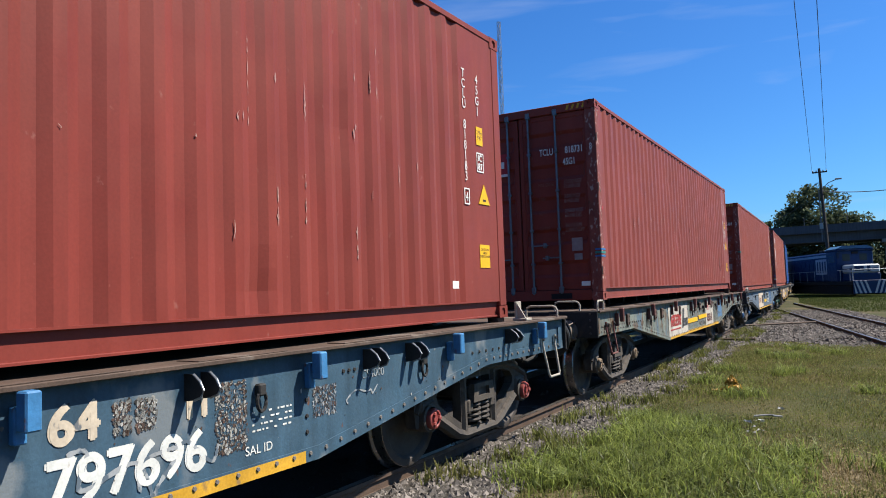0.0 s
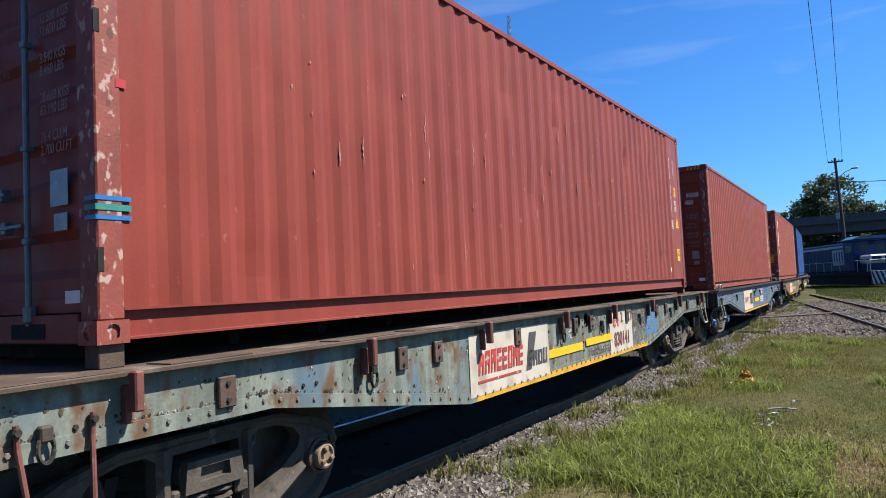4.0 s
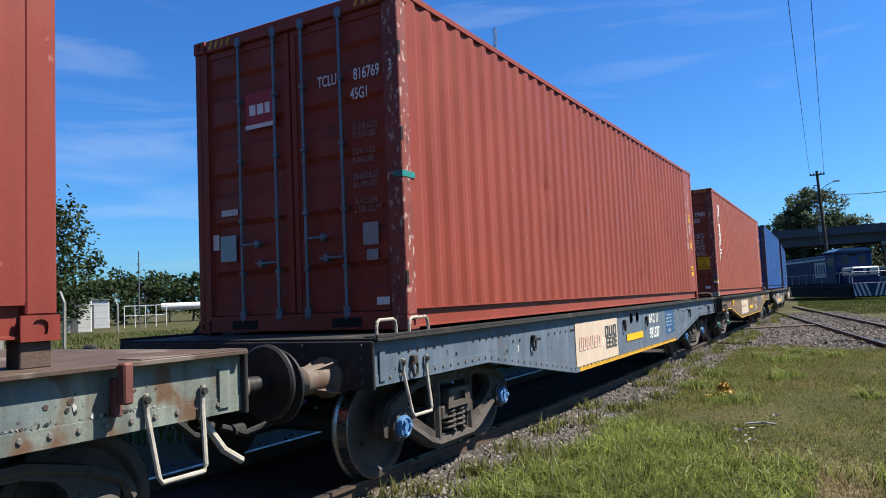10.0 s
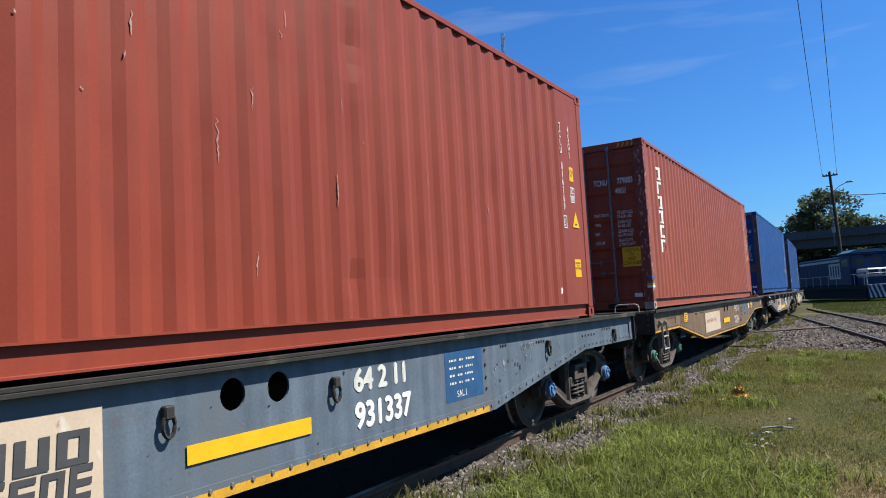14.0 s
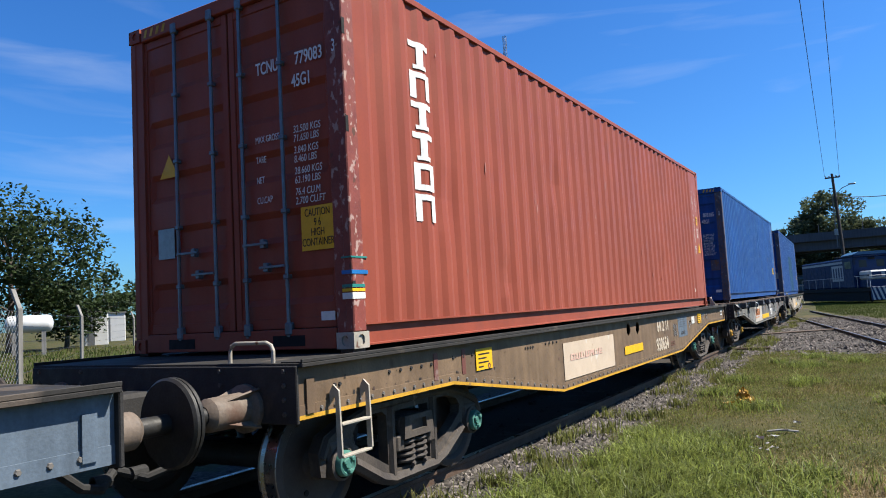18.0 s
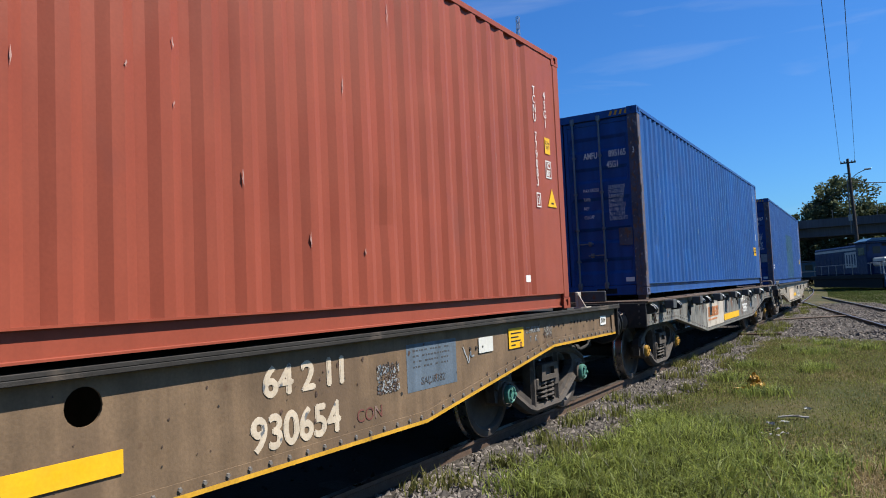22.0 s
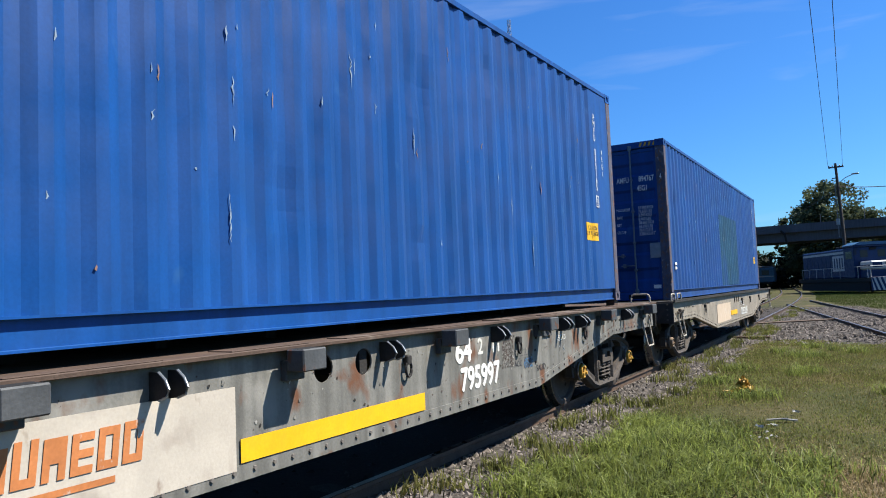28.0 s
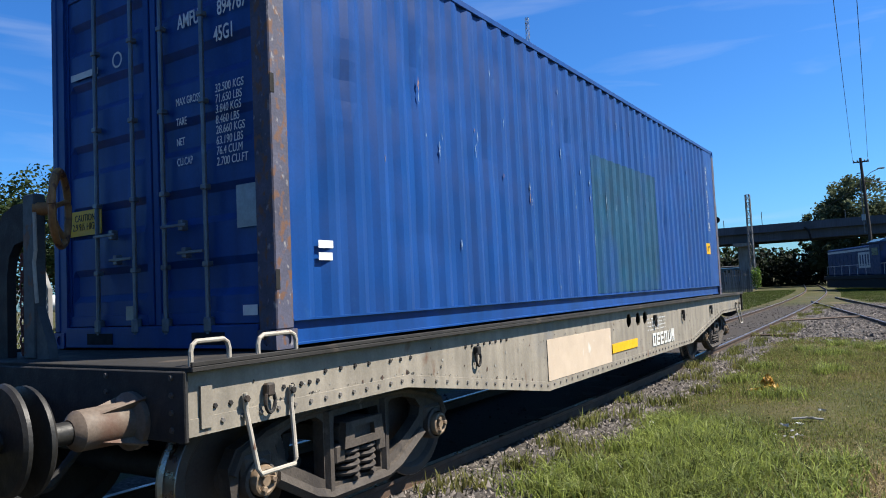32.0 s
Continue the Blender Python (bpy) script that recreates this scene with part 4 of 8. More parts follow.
            part("plunger", Shape().lathe([(y + sgn * 0.3, 0.055), (y + sgn * 0.52, 0.055)], "y", at=(bx, 0, bz), n=14), M["buffer"], buf, smooth=0.6)
            part("buffer_plate", Shape().lathe([(y + sgn * 0.515, 0.0), (y + sgn * 0.515, 0.235), (y + sgn * 0.53, 0.25), (y + sgn * 0.548, 0.25), (y + sgn * 0.562, 0.2), (y + sgn * 0.57, 0.0)], "y", at=(bx, 0, bz), n=32), M["buffer"], buf, "round greasy buffer plate", smooth=0.5)
            for rib in range(4):
                s = Shape()
                a = rib * math.pi / 2 + 0.785
                s.add([(bx + 0.1 * math.cos(a), y, bz + 0.1 * math.sin(a)), (bx + 0.17 * math.cos(a), y, bz + 0.17 * math.sin(a)), (bx + 0.1 * math.cos(a), y + sgn * 0.22, bz + 0.1 * math.sin(a)),
                       (bx + 0.1 * math.cos(a + 0.12), y, bz + 0.1 * math.sin(a + 0.12)), (bx + 0.17 * math.cos(a + 0.08), y, bz + 0.17 * math.sin(a + 0.08)), (bx + 0.1 * math.cos(a + 0.12), y + sgn * 0.22, bz + 0.1 * math.sin(a + 0.12))],
                      [(0, 1, 2), (3, 5, 4), (0, 3, 4, 1), (1, 4, 5, 2), (0, 2, 5, 3)])
                part("buffer_rib", s, M["casing"], buf)
        y = sgn * HALF
        part("coupler", Shape().box(-0.13, 0.13, min(y, y + sgn * 0.45), max(y, y + sgn * 0.45), DECK - 0.4, DECK - 0.16, 0.03).tube([(0.0, y + sgn * 0.4, DECK - 0.3), (0.1, y + sgn * 0.56, DECK - 0.3), (-0.06, y + sgn * 0.6, DECK - 0.3)], 0.07, 8), M["frame"], wagon)
        part("brake_hose", Shape().tube([(0.45, y, ZS + 0.03), (0.6, y + sgn * 0.1, ZS - 0.1), (0.62, y + sgn * 0.26, ZS - 0.25), (0.55, y + sgn * 0.42, ZS - 0.3), (0.45, y + sgn * 0.55, ZS - 0.24)], 0.028, 8)
             .lathe([(y + sgn * 0.4, 0.03), (y + sgn * 0.4, 0.042), (y + sgn * 0.5, 0.042), (y + sgn * 0.5, 0.03)], "y", at=(0.5, 0, ZS - 0.27), n=10), M["hose"], wagon, "drooping air brake hose", smooth=0.6)
    # brake cylinder and rodding under the belly
    part("brake_cylinder", Shape().lathe([(-0.9, 0.0), (-0.9, 0.16), (-0.3, 0.16), (-0.3, 0.0)], "y", at=(-0.5, 0, DECK - 0.7), n=18), M["frame"], wagon)
    part("brake_rod", Shape().tube([(0.35, -4.6, DECK - 0.62), (0.35, 4.6, DECK - 0.62)], 0.016, 6), M["frame"], wagon)
    for ob in wagon.children:
        ob.matrix_basis = Matrix.Translation((0, MID, 0)) @ ob.matrix_basis
    return near


def tie_ring(wagon, y, z=DECK - 0.19):
    """A lashing ring hanging from its staple on the sill."""
    r = [(WEB + 0.03, y + 0.035 * math.sin(a), z - 0.05 + 0.06 * math.cos(a)) for a in (k * math.pi / 7 for k in range(15))]
    o = part("tie_ring", Shape().tube(r, 0.011, 6), M["frame"], wagon, "iron lashing ring")
    part("staple", Shape().box(WEB, WEB + 0.045, y - 0.03, y + 0.03, z - 0.02, z + 0.05, 0.008), M["frame"], o)


def bracket(wagon, y, material, w=0.12, h=0.15, out=0.16):
    """A stake pocket bolted to the sill under the deck's edge."""
    x0, x1 = EDGE + 0.002, EDGE + out - 0.04
    z1 = DECK + 0.005
    s = Shape().box(x0, x1, y - w / 2, y + w / 2, z1 - h, z1, 0.008)
    o = part("stake_pocket", s, material, wagon, "box bracket on the deck's edge")
    if w > 0.15:
        part("pocket_mouth", Shape().box(x0 + 0.014, x1 - 0.014, y - w / 2 + 0.016, y + w / 2 - 0.016, z1 - 0.004, z1 + 0.001), M["dark"], o, "open mouth of the pocket")
    part("pocket_back", Shape().box(WEB + 0.001, WEB + 0.05, y - w * 0.4, y + w * 0.4, z1 - h - 0.06, z1 - 0.07, 0.006), material, o)


def lug(wagon, y, material):
    """A pair of hook plates hung from the deck's edge, with a light curved bar along their noses."""
    for k in (-0.06, 0.048):
        rim = [(WEB + 0.001, -0.03), (EDGE - 0.005, -0.03), (EDGE + 0.045, -0.065), (EDGE + 0.072, -0.108), (EDGE + 0.055, -0.145), (EDGE - 0.005, -0.165), (WEB + 0.001, -0.172)]
        n = len(rim)
        vs = [(x, y + k + d, DECK + z) for d in (0.0, 0.012) for x, z in rim]
        fs = [tuple(range(n - 1, -1, -1)), tuple(range(n, 2 * n))] + [(q, q + 1, n + q + 1, n + q) for q in range(n - 1)]
        o = part("folding_lug", Shape().add(vs, fs), material, wagon)
        nose = [(x + 0.003, y + k + 0.006, DECK + z) for x, z in rim[1:6]]
        part("lug_strap", Shape().tube(nose, 0.0075, 6), M["plate"], o, "worn light edge of the hook plate")


def sole_patch(wagon, y, material):
    o = part("repair_plate", Shape().box(WEB + 0.001, WEB + 0.03, y - 0.06, y + 0.06, DECK - 0.27, DECK - 0.1, 0.006), material, wagon)
    part("bolt", Shape().dome((WEB + 0.03, y, DECK - 0.14), 0.018).dome((WEB + 0.03, y, DECK - 0.23), 0.018), M["frame"], o)


def grab(wagon, x0, x1, y0, y1, h=0.125, material=None):
    bend = [(0.0, 0.0), (0.0, h - 0.05), (0.04, h - 0.018), (0.14, h), (0.86, h), (0.96, h - 0.018), (1.0, h - 0.05), (1.0, 0.0)]
    s = Shape().tube([(x0 + (x1 - x0) * u, y0 + (y1 - y0) * u, PLATE + z) for u, z in bend], 0.013, 8)
    part("grab_handle", s, material or M["handrail"], wagon, "bent round grab handle on the deck")


def step(wagon, y, material=None):
    """A hanging step bent from one round bar."""
    x = WEB + 0.022
    s = Shape().tube([(x, y - 0.17, ZS + 0.16), (x, y - 0.165, ZS + 0.06), (x + 0.05, y - 0.14, ZS - 0.24), (x + 0.055, y - 0.125, ZS - 0.27), (x + 0.055, y + 0.125, ZS - 0.27), (x + 0.05, y + 0.14, ZS - 0.24), (x, y + 0.165, ZS + 0.06), (x, y + 0.17, ZS + 0.16)], 0.0135, 8)
    o = part("foot_step", s, material or M["handrail"], wagon, "hanging foot step of bent bar")
    for k in (-0.17, 0.17):
        part("step_bolt", Shape().dome((x + 0.012, y + k, ZS + 0.13), 0.022), M["frame"], o)


def ladder_step(wagon, y):
    """A box step of two flat bars with bent tops, a rung and a tread."""
    x = WEB + 0.006
    side = [(0.0, DECK - 0.2), (0.03, DECK - 0.15), (0.075, DECK - 0.19), (0.085, ZS - 0.27), (0.06, ZS - 0.29), (0.045, ZS - 0.27), (0.045, DECK - 0.22), (0.0, DECK - 0.27)]
    n = len(side)
    bar = None
    for k in (-0.16, 0.148):
        s = Shape().add([(x + a, y + k + d, z) for d in (0.0, 0.014) for a, z in side],
                        [tuple(range(n - 1, -1, -1)), tuple(range(n, 2 * n))] + [(q, (q + 1) % n, n + (q + 1) % n, n + q) for q in range(n)])
        if bar is None:
            bar = part("foot_step", s, M["handrail"], wagon, "hanging box step of flat bar")
        else:
            part("step_side", s, M["handrail"], bar)
    for z in (ZS - 0.28, ZS - 0.08):
        part("tread", Shape().box(x + 0.04, x + 0.086, y - 0.146, y + 0.148, z - 0.008, z + 0.008, 0.003), M["handrail"], bar)


def chock(wagon, y, side, material):
    """A container guide standing on the deck."""
    s = Shape().box(1.24, 1.40, y - 0.07, y + 0.07, PLATE, PLATE + 0.03, 0.006)
    s.box(1.26, 1.285, y - 0.06, y + 0.06, PLATE + 0.03, PLATE + 0.2, 0.005)
    s.add([(1.285, y - 0.05, PLATE + 0.03), (1.38, y - 0.05, PLATE + 0.03), (1.285, y - 0.05, PLATE + 0.19), (1.285, y - 0.035, PLATE + 0.03), (1.38, y - 0.035, PLATE + 0.03), (1.285, y - 0.035, PLATE + 0.19)],
          [(0, 1, 2), (5, 4, 3), (0, 3, 4, 1), (1, 4, 5, 2), (2, 5, 3, 0)])
    part("container_guide", s, material, wagon, "bent plate guide for the container's corner")


def handbrake(wagon, x, y, sgn, material, wheel_mat, lean=0.0):
    """A hand brake stand with a big spoked wheel."""
    s = Shape().box(x - 0.05, x + 0.05, y - 0.04, y + 0.04, PLATE, PLATE + 0.72, 0.008)
    s.box(x + 0.14, x + 0.19, y - 0.03, y + 0.03, PLATE, PLATE + 0.98, 0.006)
    s.box(x + 0.05, x + 0.14, y - 0.02, y + 0.02, PLATE + 0.35, PLATE + 0.43)
    s.add([(x - 0.1, y - 0.06, PLATE + 0.7), (x + 0.19, y - 0.06, PLATE + 0.7), (x + 0.19, y - 0.06, PLATE + 0.98), (x + 0.05, y - 0.06, PLATE + 1.0), (x - 0.1, y - 0.06, PLATE + 0.86),
           (x - 0.1, y + 0.05, PLATE + 0.7), (x + 0.19, y + 0.05, PLATE + 0.7), (x + 0.19, y + 0.05, PLATE + 0.98), (x + 0.05, y + 0.05, PLATE + 1.0), (x - 0.1, y + 0.05, PLATE + 0.86)],
          [(0, 1, 2, 3, 4), (9, 8, 7, 6, 5), (0, 5, 6, 1), (1, 6, 7, 2), (2, 7, 8, 3), (3, 8, 9, 4), (4, 9, 5, 0)])
    s.add([(x - 0.05, y, PLATE), (x - 0.26, y, PLATE), (x - 0.05, y, PLATE + 0.3), (x - 0.05, y + 0.012, PLATE), (x - 0.26, y + 0.012, PLATE), (x - 0.05, y + 0.012, PLATE + 0.3)], [(0, 1, 2), (5, 4, 3), (0, 3, 4, 1), (1, 4, 5, 2), (2, 5, 3, 0)])
    stand = part("brake_stand", s, material, wagon, "upright hand brake stand")
    cy, cz = y + sgn * 0.14, PLATE + 0.93
    cx = x - 0.1
    w = Shape()
    R = 0.27
    w.tube([(cx + R * math.cos(a), cy, cz + R * math.sin(a)) for a in (k * math.pi / 16 for k in range(33))], 0.021, 8, caps=False)
    for k in range(4):
        a = k * math.pi / 2 + 0.5
        w.tube([(cx, cy - sgn * 0.02, cz), (cx + 0.13 * math.cos(a + 0.35), cy - sgn * 0.01, cz + 0.13 * math.sin(a + 0.35)), (cx + R * math.cos(a), cy, cz + R * math.sin(a))], 0.018, 6)
    w.tube([(cx, y, cz), (cx, cy + sgn * 0.02, cz)], 0.045, 10)
    part("brake_wheel", w, wheel_mat, stand, "spoked hand brake wheel", smooth=0.7)
    c = Shape()
    for k in range(9):
        z = PLATE + 0.1 + k * 0.06
        c.tube([(x + 0.0, y + sgn * 0.07 + 0.014 * math.cos(a), z + 0.036 * math.sin(a)) if k % 2 else (x + 0.014 * math.cos(a), y + sgn * 0.07, z + 0.036 * math.sin(a)) for a in (j * math.pi / 4 for j in range(9))], 0.007, 5, caps=False)
    part("brake_chain", c, M["br_red"], stand, "rusty brake chain")
    part("stand_handle", Shape().tube([(x + 0.19, y, PLATE + 0.5), (x + 0.26, y, PLATE + 0.5), (x + 0.26, y, PLATE + 0.72), (x + 0.19, y, PLATE + 0.72)], 0.012, 6), material, stand)


def board(wagon, y0, y1, z0, z1, material, label):
    return side_plate("board", y0, y1, z0, z1, WEB + 0.0045, material, wagon, label, 0.003)


def bars(name, y0, y1, z0, z1, n, x, material, parent, slant=0.0, seed=0, label=""):
    """Plain bars in place of a word."""
    rng = random.Random(seed)
    w = (y1 - y0) / n
    for k in range(n):
        a, b = y0 + k * w + w * 0.08, y0 + (k + 1) * w - w * 0.1
        h = (z1 - z0) * rng.uniform(0.9, 1.0)
        t, q = (b - a) * 0.32, h * 0.2
        kind = rng.randrange(4)
        hole = []
        if kind == 0:
            out = [(a, z0), (b, z0), (b, z0 + h), (a, z0 + h)]
            hole = [[(a + t, z0 + q), (b - t, z0 + q), (b - t, z0 + h - q), (a + t, z0 + h - q)]]
        elif kind == 1:
            out = [(a, z0), (b, z0), (b, z0 + q), (a + t, z0 + q), (a + t, z0 + 2 * q), (b, z0 + 2 * q), (b, z0 + 3 * q), (a + t, z0 + 3 * q), (a + t, z0 + h - q), (b, z0 + h - q), (b, z0 + h), (a, z0 + h)]
        elif kind == 2:
            out = [(a, z0), (b, z0), (b, z0 + h), (b - t, z0 + h), (b - t, z0 + q), (a + t, z0 + q), (a + t, z0 + h), (a, z0 + h)]
        else:
            out = [(a, z0), (a + t, z0), (a + t, z0 + 2 * q), (b - t, z0 + 2 * q), (b - t, z0), (b, z0), (b, z0 + h), (a, z0 + h)]
        s = Shape().plate(out, hole, x, x + 0.002)
        if slant:
            s.v = [(i, j + slant * (m - z0), m) for i, j, m in s.v]
        part(name, s, material, parent, label)


def data_block(wagon, y0, y1, z0, z1, material, seed=3):
    s = Shape()
    rng = random.Random(seed)
    rows = 4
    for r in range(rows):
        z = z1 - (z1 - z0) * (r + 0.7) / rows
        y = y0
        while y < y1 - 0.04:
            w = rng.uniform(0.012, 0.035)
            s.box(WEB + 0.0018, WEB + 0.0026, y, min(y + w, y1), z, z + (z1 - z0) / rows * 0.3)
            y += w + rng.choice((0.012, 0.016, 0.05))
    tagged(part("data_stencil", s, material, wagon, "small unreadable stencilled data"), kind="stuff")


def scribble(wagon, y0, y1, z0, z1, material, seed, r=0.012, label="spray-painted scrawl"):
    rng = random.Random(seed)
    s = Shape()
    knots = [Vector((0, y0 + (y1 - y0) * (k + rng.uniform(-0.9, 0.9)) / 8, rng.uniform(z0, z1))) for k in range(9)]
    pts = []
    for k in range(1, len(knots) - 2):
        for j in range(8):
            u = j / 8
            p0, p1, p2, p3 = knots[k - 1:k + 3]
            pts.append(0.5 * ((2 * p1) + (p2 - p0) * u + (2 * p0 - 5 * p1 + 4 * p2 - p3) * u * u + (3 * p1 - p0 - 3 * p2 + p3) * u ** 3))
    x = WEB + 0.0045
    vs = []
    for k, p in enumerate(pts):
        d = (pts[min(k + 1, len(pts) - 1)] - pts[max(k - 1, 0)]).normalized()
        w = r * rng.uniform(0.6, 1.1)
        vs += [(x, p.y - d.z * w, p.z + d.y * w), (x, p.y + d.z * w, p.z - d.y * w)]
    s.add(vs, [(2 * k, 2 * k + 1, 2 * k + 3, 2 * k + 2) for k in range(len(pts) - 1)])
    part("scrawl", s, material, wagon, label)


def flecks(wagon, y0, y1, z0, z1, n, inks, seed, size=0.012, label="flaked and chipped paint"):
    """Ragged chips scattered over a stretch of the sill, in one part for each colour."""
    r = random.Random(seed)
    for j, ink in enumerate(inks):
        s = Shape()
        x = WEB + 0.0034 + 0.0003 * j
        for _ in range(n):
            cy = r.uniform(y0, y1)
            low = sill_foot(cy - MID) + 0.09
            cz = max(low, r.uniform(z0, z1))
            if cz > z1:
                continue
            a = size * r.choice((0.35, 0.6, 0.6, 1.0, 1.7)) * r.uniform(0.7, 1.2)
            b = a * r.uniform(0.6, 1.9)
            m = 7
            s.add([(x, cy + a * math.cos(2 * math.pi * k / m) * r.uniform(0.45, 1.1), cz + b * math.sin(2 * math.pi * k / m) * r.uniform(0.45, 1.1)) for k in range(m)], [tuple(range(m))])
        tagged(part("paint_fleck", s, ink, wagon, label), kind="stuff")


def rubbed(wagon, y0, y1, z0, z1, material, seed, label="patch of mottled flaking paint"):
    """A patch worn to speckles of bare metal, rust and old paint."""
    n = int(70 + 4000 * (y1 - y0) * (z1 - z0))
    flecks(wagon, y0, y1, z0, z1, n, (M["frame"], M["rust_plate"], material), seed, 0.0058, label)


def sill_bolts(wagon, rows):
    """Bolts and empty holes in short rows: (first, step, count, drop below the deck)."""
    for y, d, n, drop in rows:
        for k in range(n):
            part("sill_bolt", BOLT, None, wagon, at=(WEB, y + d * k, DECK - drop))


def handbrake_tall(wagon, x, y, material, wheel_mat):
    """A post with an arched arm beside it and a dished wheel seen nearly edge-on from the line side."""
    s = Shape().box(x - 0.07, x + 0.07, y - 0.04, y + 0.04, PLATE, PLATE + 1.08, 0.008)
    s.add([(x + 0.06, y - 0.03, PLATE), (x + 0.22, y - 0.03, PLATE), (x + 0.2, y - 0.03, PLATE + 0.1), (x + 0.06, y - 0.03, PLATE + 0.36), (x + 0.06, y + 0.03, PLATE), (x + 0.22, y + 0.03, PLATE), (x + 0.2, y + 0.03, PLATE + 0.1), (x + 0.06, y + 0.03, PLATE + 0.36)],
          [(0, 1, 2, 3), (7, 6, 5, 4), (0, 4, 5, 1), (1, 5, 6, 2), (2, 6, 7, 3)])
    stand = part("brake_stand", s, material, wagon, "upright grey hand brake post")
    arm = [(-0.46, 0.0), (-0.3, 0.0), (-0.3, 0.55), (-0.27, 0.68), (-0.2, 0.76), (-0.075, 0.78), (-0.075, 1.03), (-0.2, 1.03), (-0.36, 0.98), (-0.44, 0.85), (-0.46, 0.68)]
    a = Shape().plate(arm, [], -0.03, 0.03)
    a.v = [(x + q, y + p, PLATE + r) for p, q, r in a.v]
    part("brake_arm", a, M["frame"], stand, "dark arched arm beside the post")
    turn = Matrix.Translation((x + 0.14, y + 0.1, PLATE + 0.98)) @ Matrix.Rotation(radians(-40), 4, "Z")
    w = Shape()
    R = 0.25
    w.tube([(R * math.cos(t), 0, R * math.sin(t)) for t in (k * math.pi / 16 for k in range(33))], 0.024, 8, caps=False)
    for k in range(5):
        t = k * math.pi * 0.4 + 0.3
        w.tube([(0, -0.06, 0), (0.14 * math.cos(t), -0.04, 0.14 * math.sin(t)), (R * math.cos(t), 0, R * math.sin(t))], 0.018, 6)
    w.tube([(0, -0.16, 0), (0, -0.03, 0)], 0.045, 10)
    part("brake_wheel", w, wheel_mat, stand, "rusty spoked hand brake wheel", smooth=0.7, at=turn)
    c = Shape()
    for k in range(11):
        z = PLATE + 0.06 + k * 0.06
        c.tube([(x - 0.1, y - 0.03 + 0.014 * math.cos(t), z + 0.036 * math.sin(t)) if k % 2 else (x - 0.1 + 0.014 * math.cos(t), y - 0.03, z + 0.036 * math.sin(t)) for t in (j * math.pi / 4 for j in range(9))], 0.007, 5, caps=False)
    part("brake_chain", c, M["br_red"], stand, "rusty brake chain")
    part("brake_lever", Shape().tube([(x + 0.1, y - 0.05, PLATE + 0.95), (x + 0.13, y - 0.06, PLATE + 0.7), (x + 0.11, y - 0.06, PLATE + 0.62), (x + 0.14, y - 0.06, PLATE + 0.36)], 0.012, 6), M["handrail"], stand)


def twist_pads(wagon, lift, shift):
    """Steel pads under the container's corners."""
    for sx in (-1, 1):
        for sy in (-1, 1):
            cx, cy = sx * 1.13, sy * 6.0 + shift
            part("corner_pad", Shape().box(cx - 0.06, cx + 0.06, cy - 0.07, cy + 0.07, PLATE + 0.0005, DECK + lift - 0.001, 0.004), M["deck"], wagon, "steel pad under the container")


BOLT = Shape().dome((0, 0, 0), 0.016).mesh("sill_bolt", M["frame"])
def bearers(wagon, lift):
    """Cross bearers on the deck that carry the container."""
    for k in range(-6, 7):
        part("bearer", Shape().box(-0.6, 0.6, k * 0.92 - 0.05, k * 0.92 + 0.05, PLATE + 0.0005, DECK + lift + 0.008, 0.006), M["deck_dark"], wagon, "dark steel bearer under the container" if k == -6 else "")


WAGONS, GEAR = [], []
SX = WEB + 0.0075    # boards and plates
TX = WEB + 0.0028    # painted characters


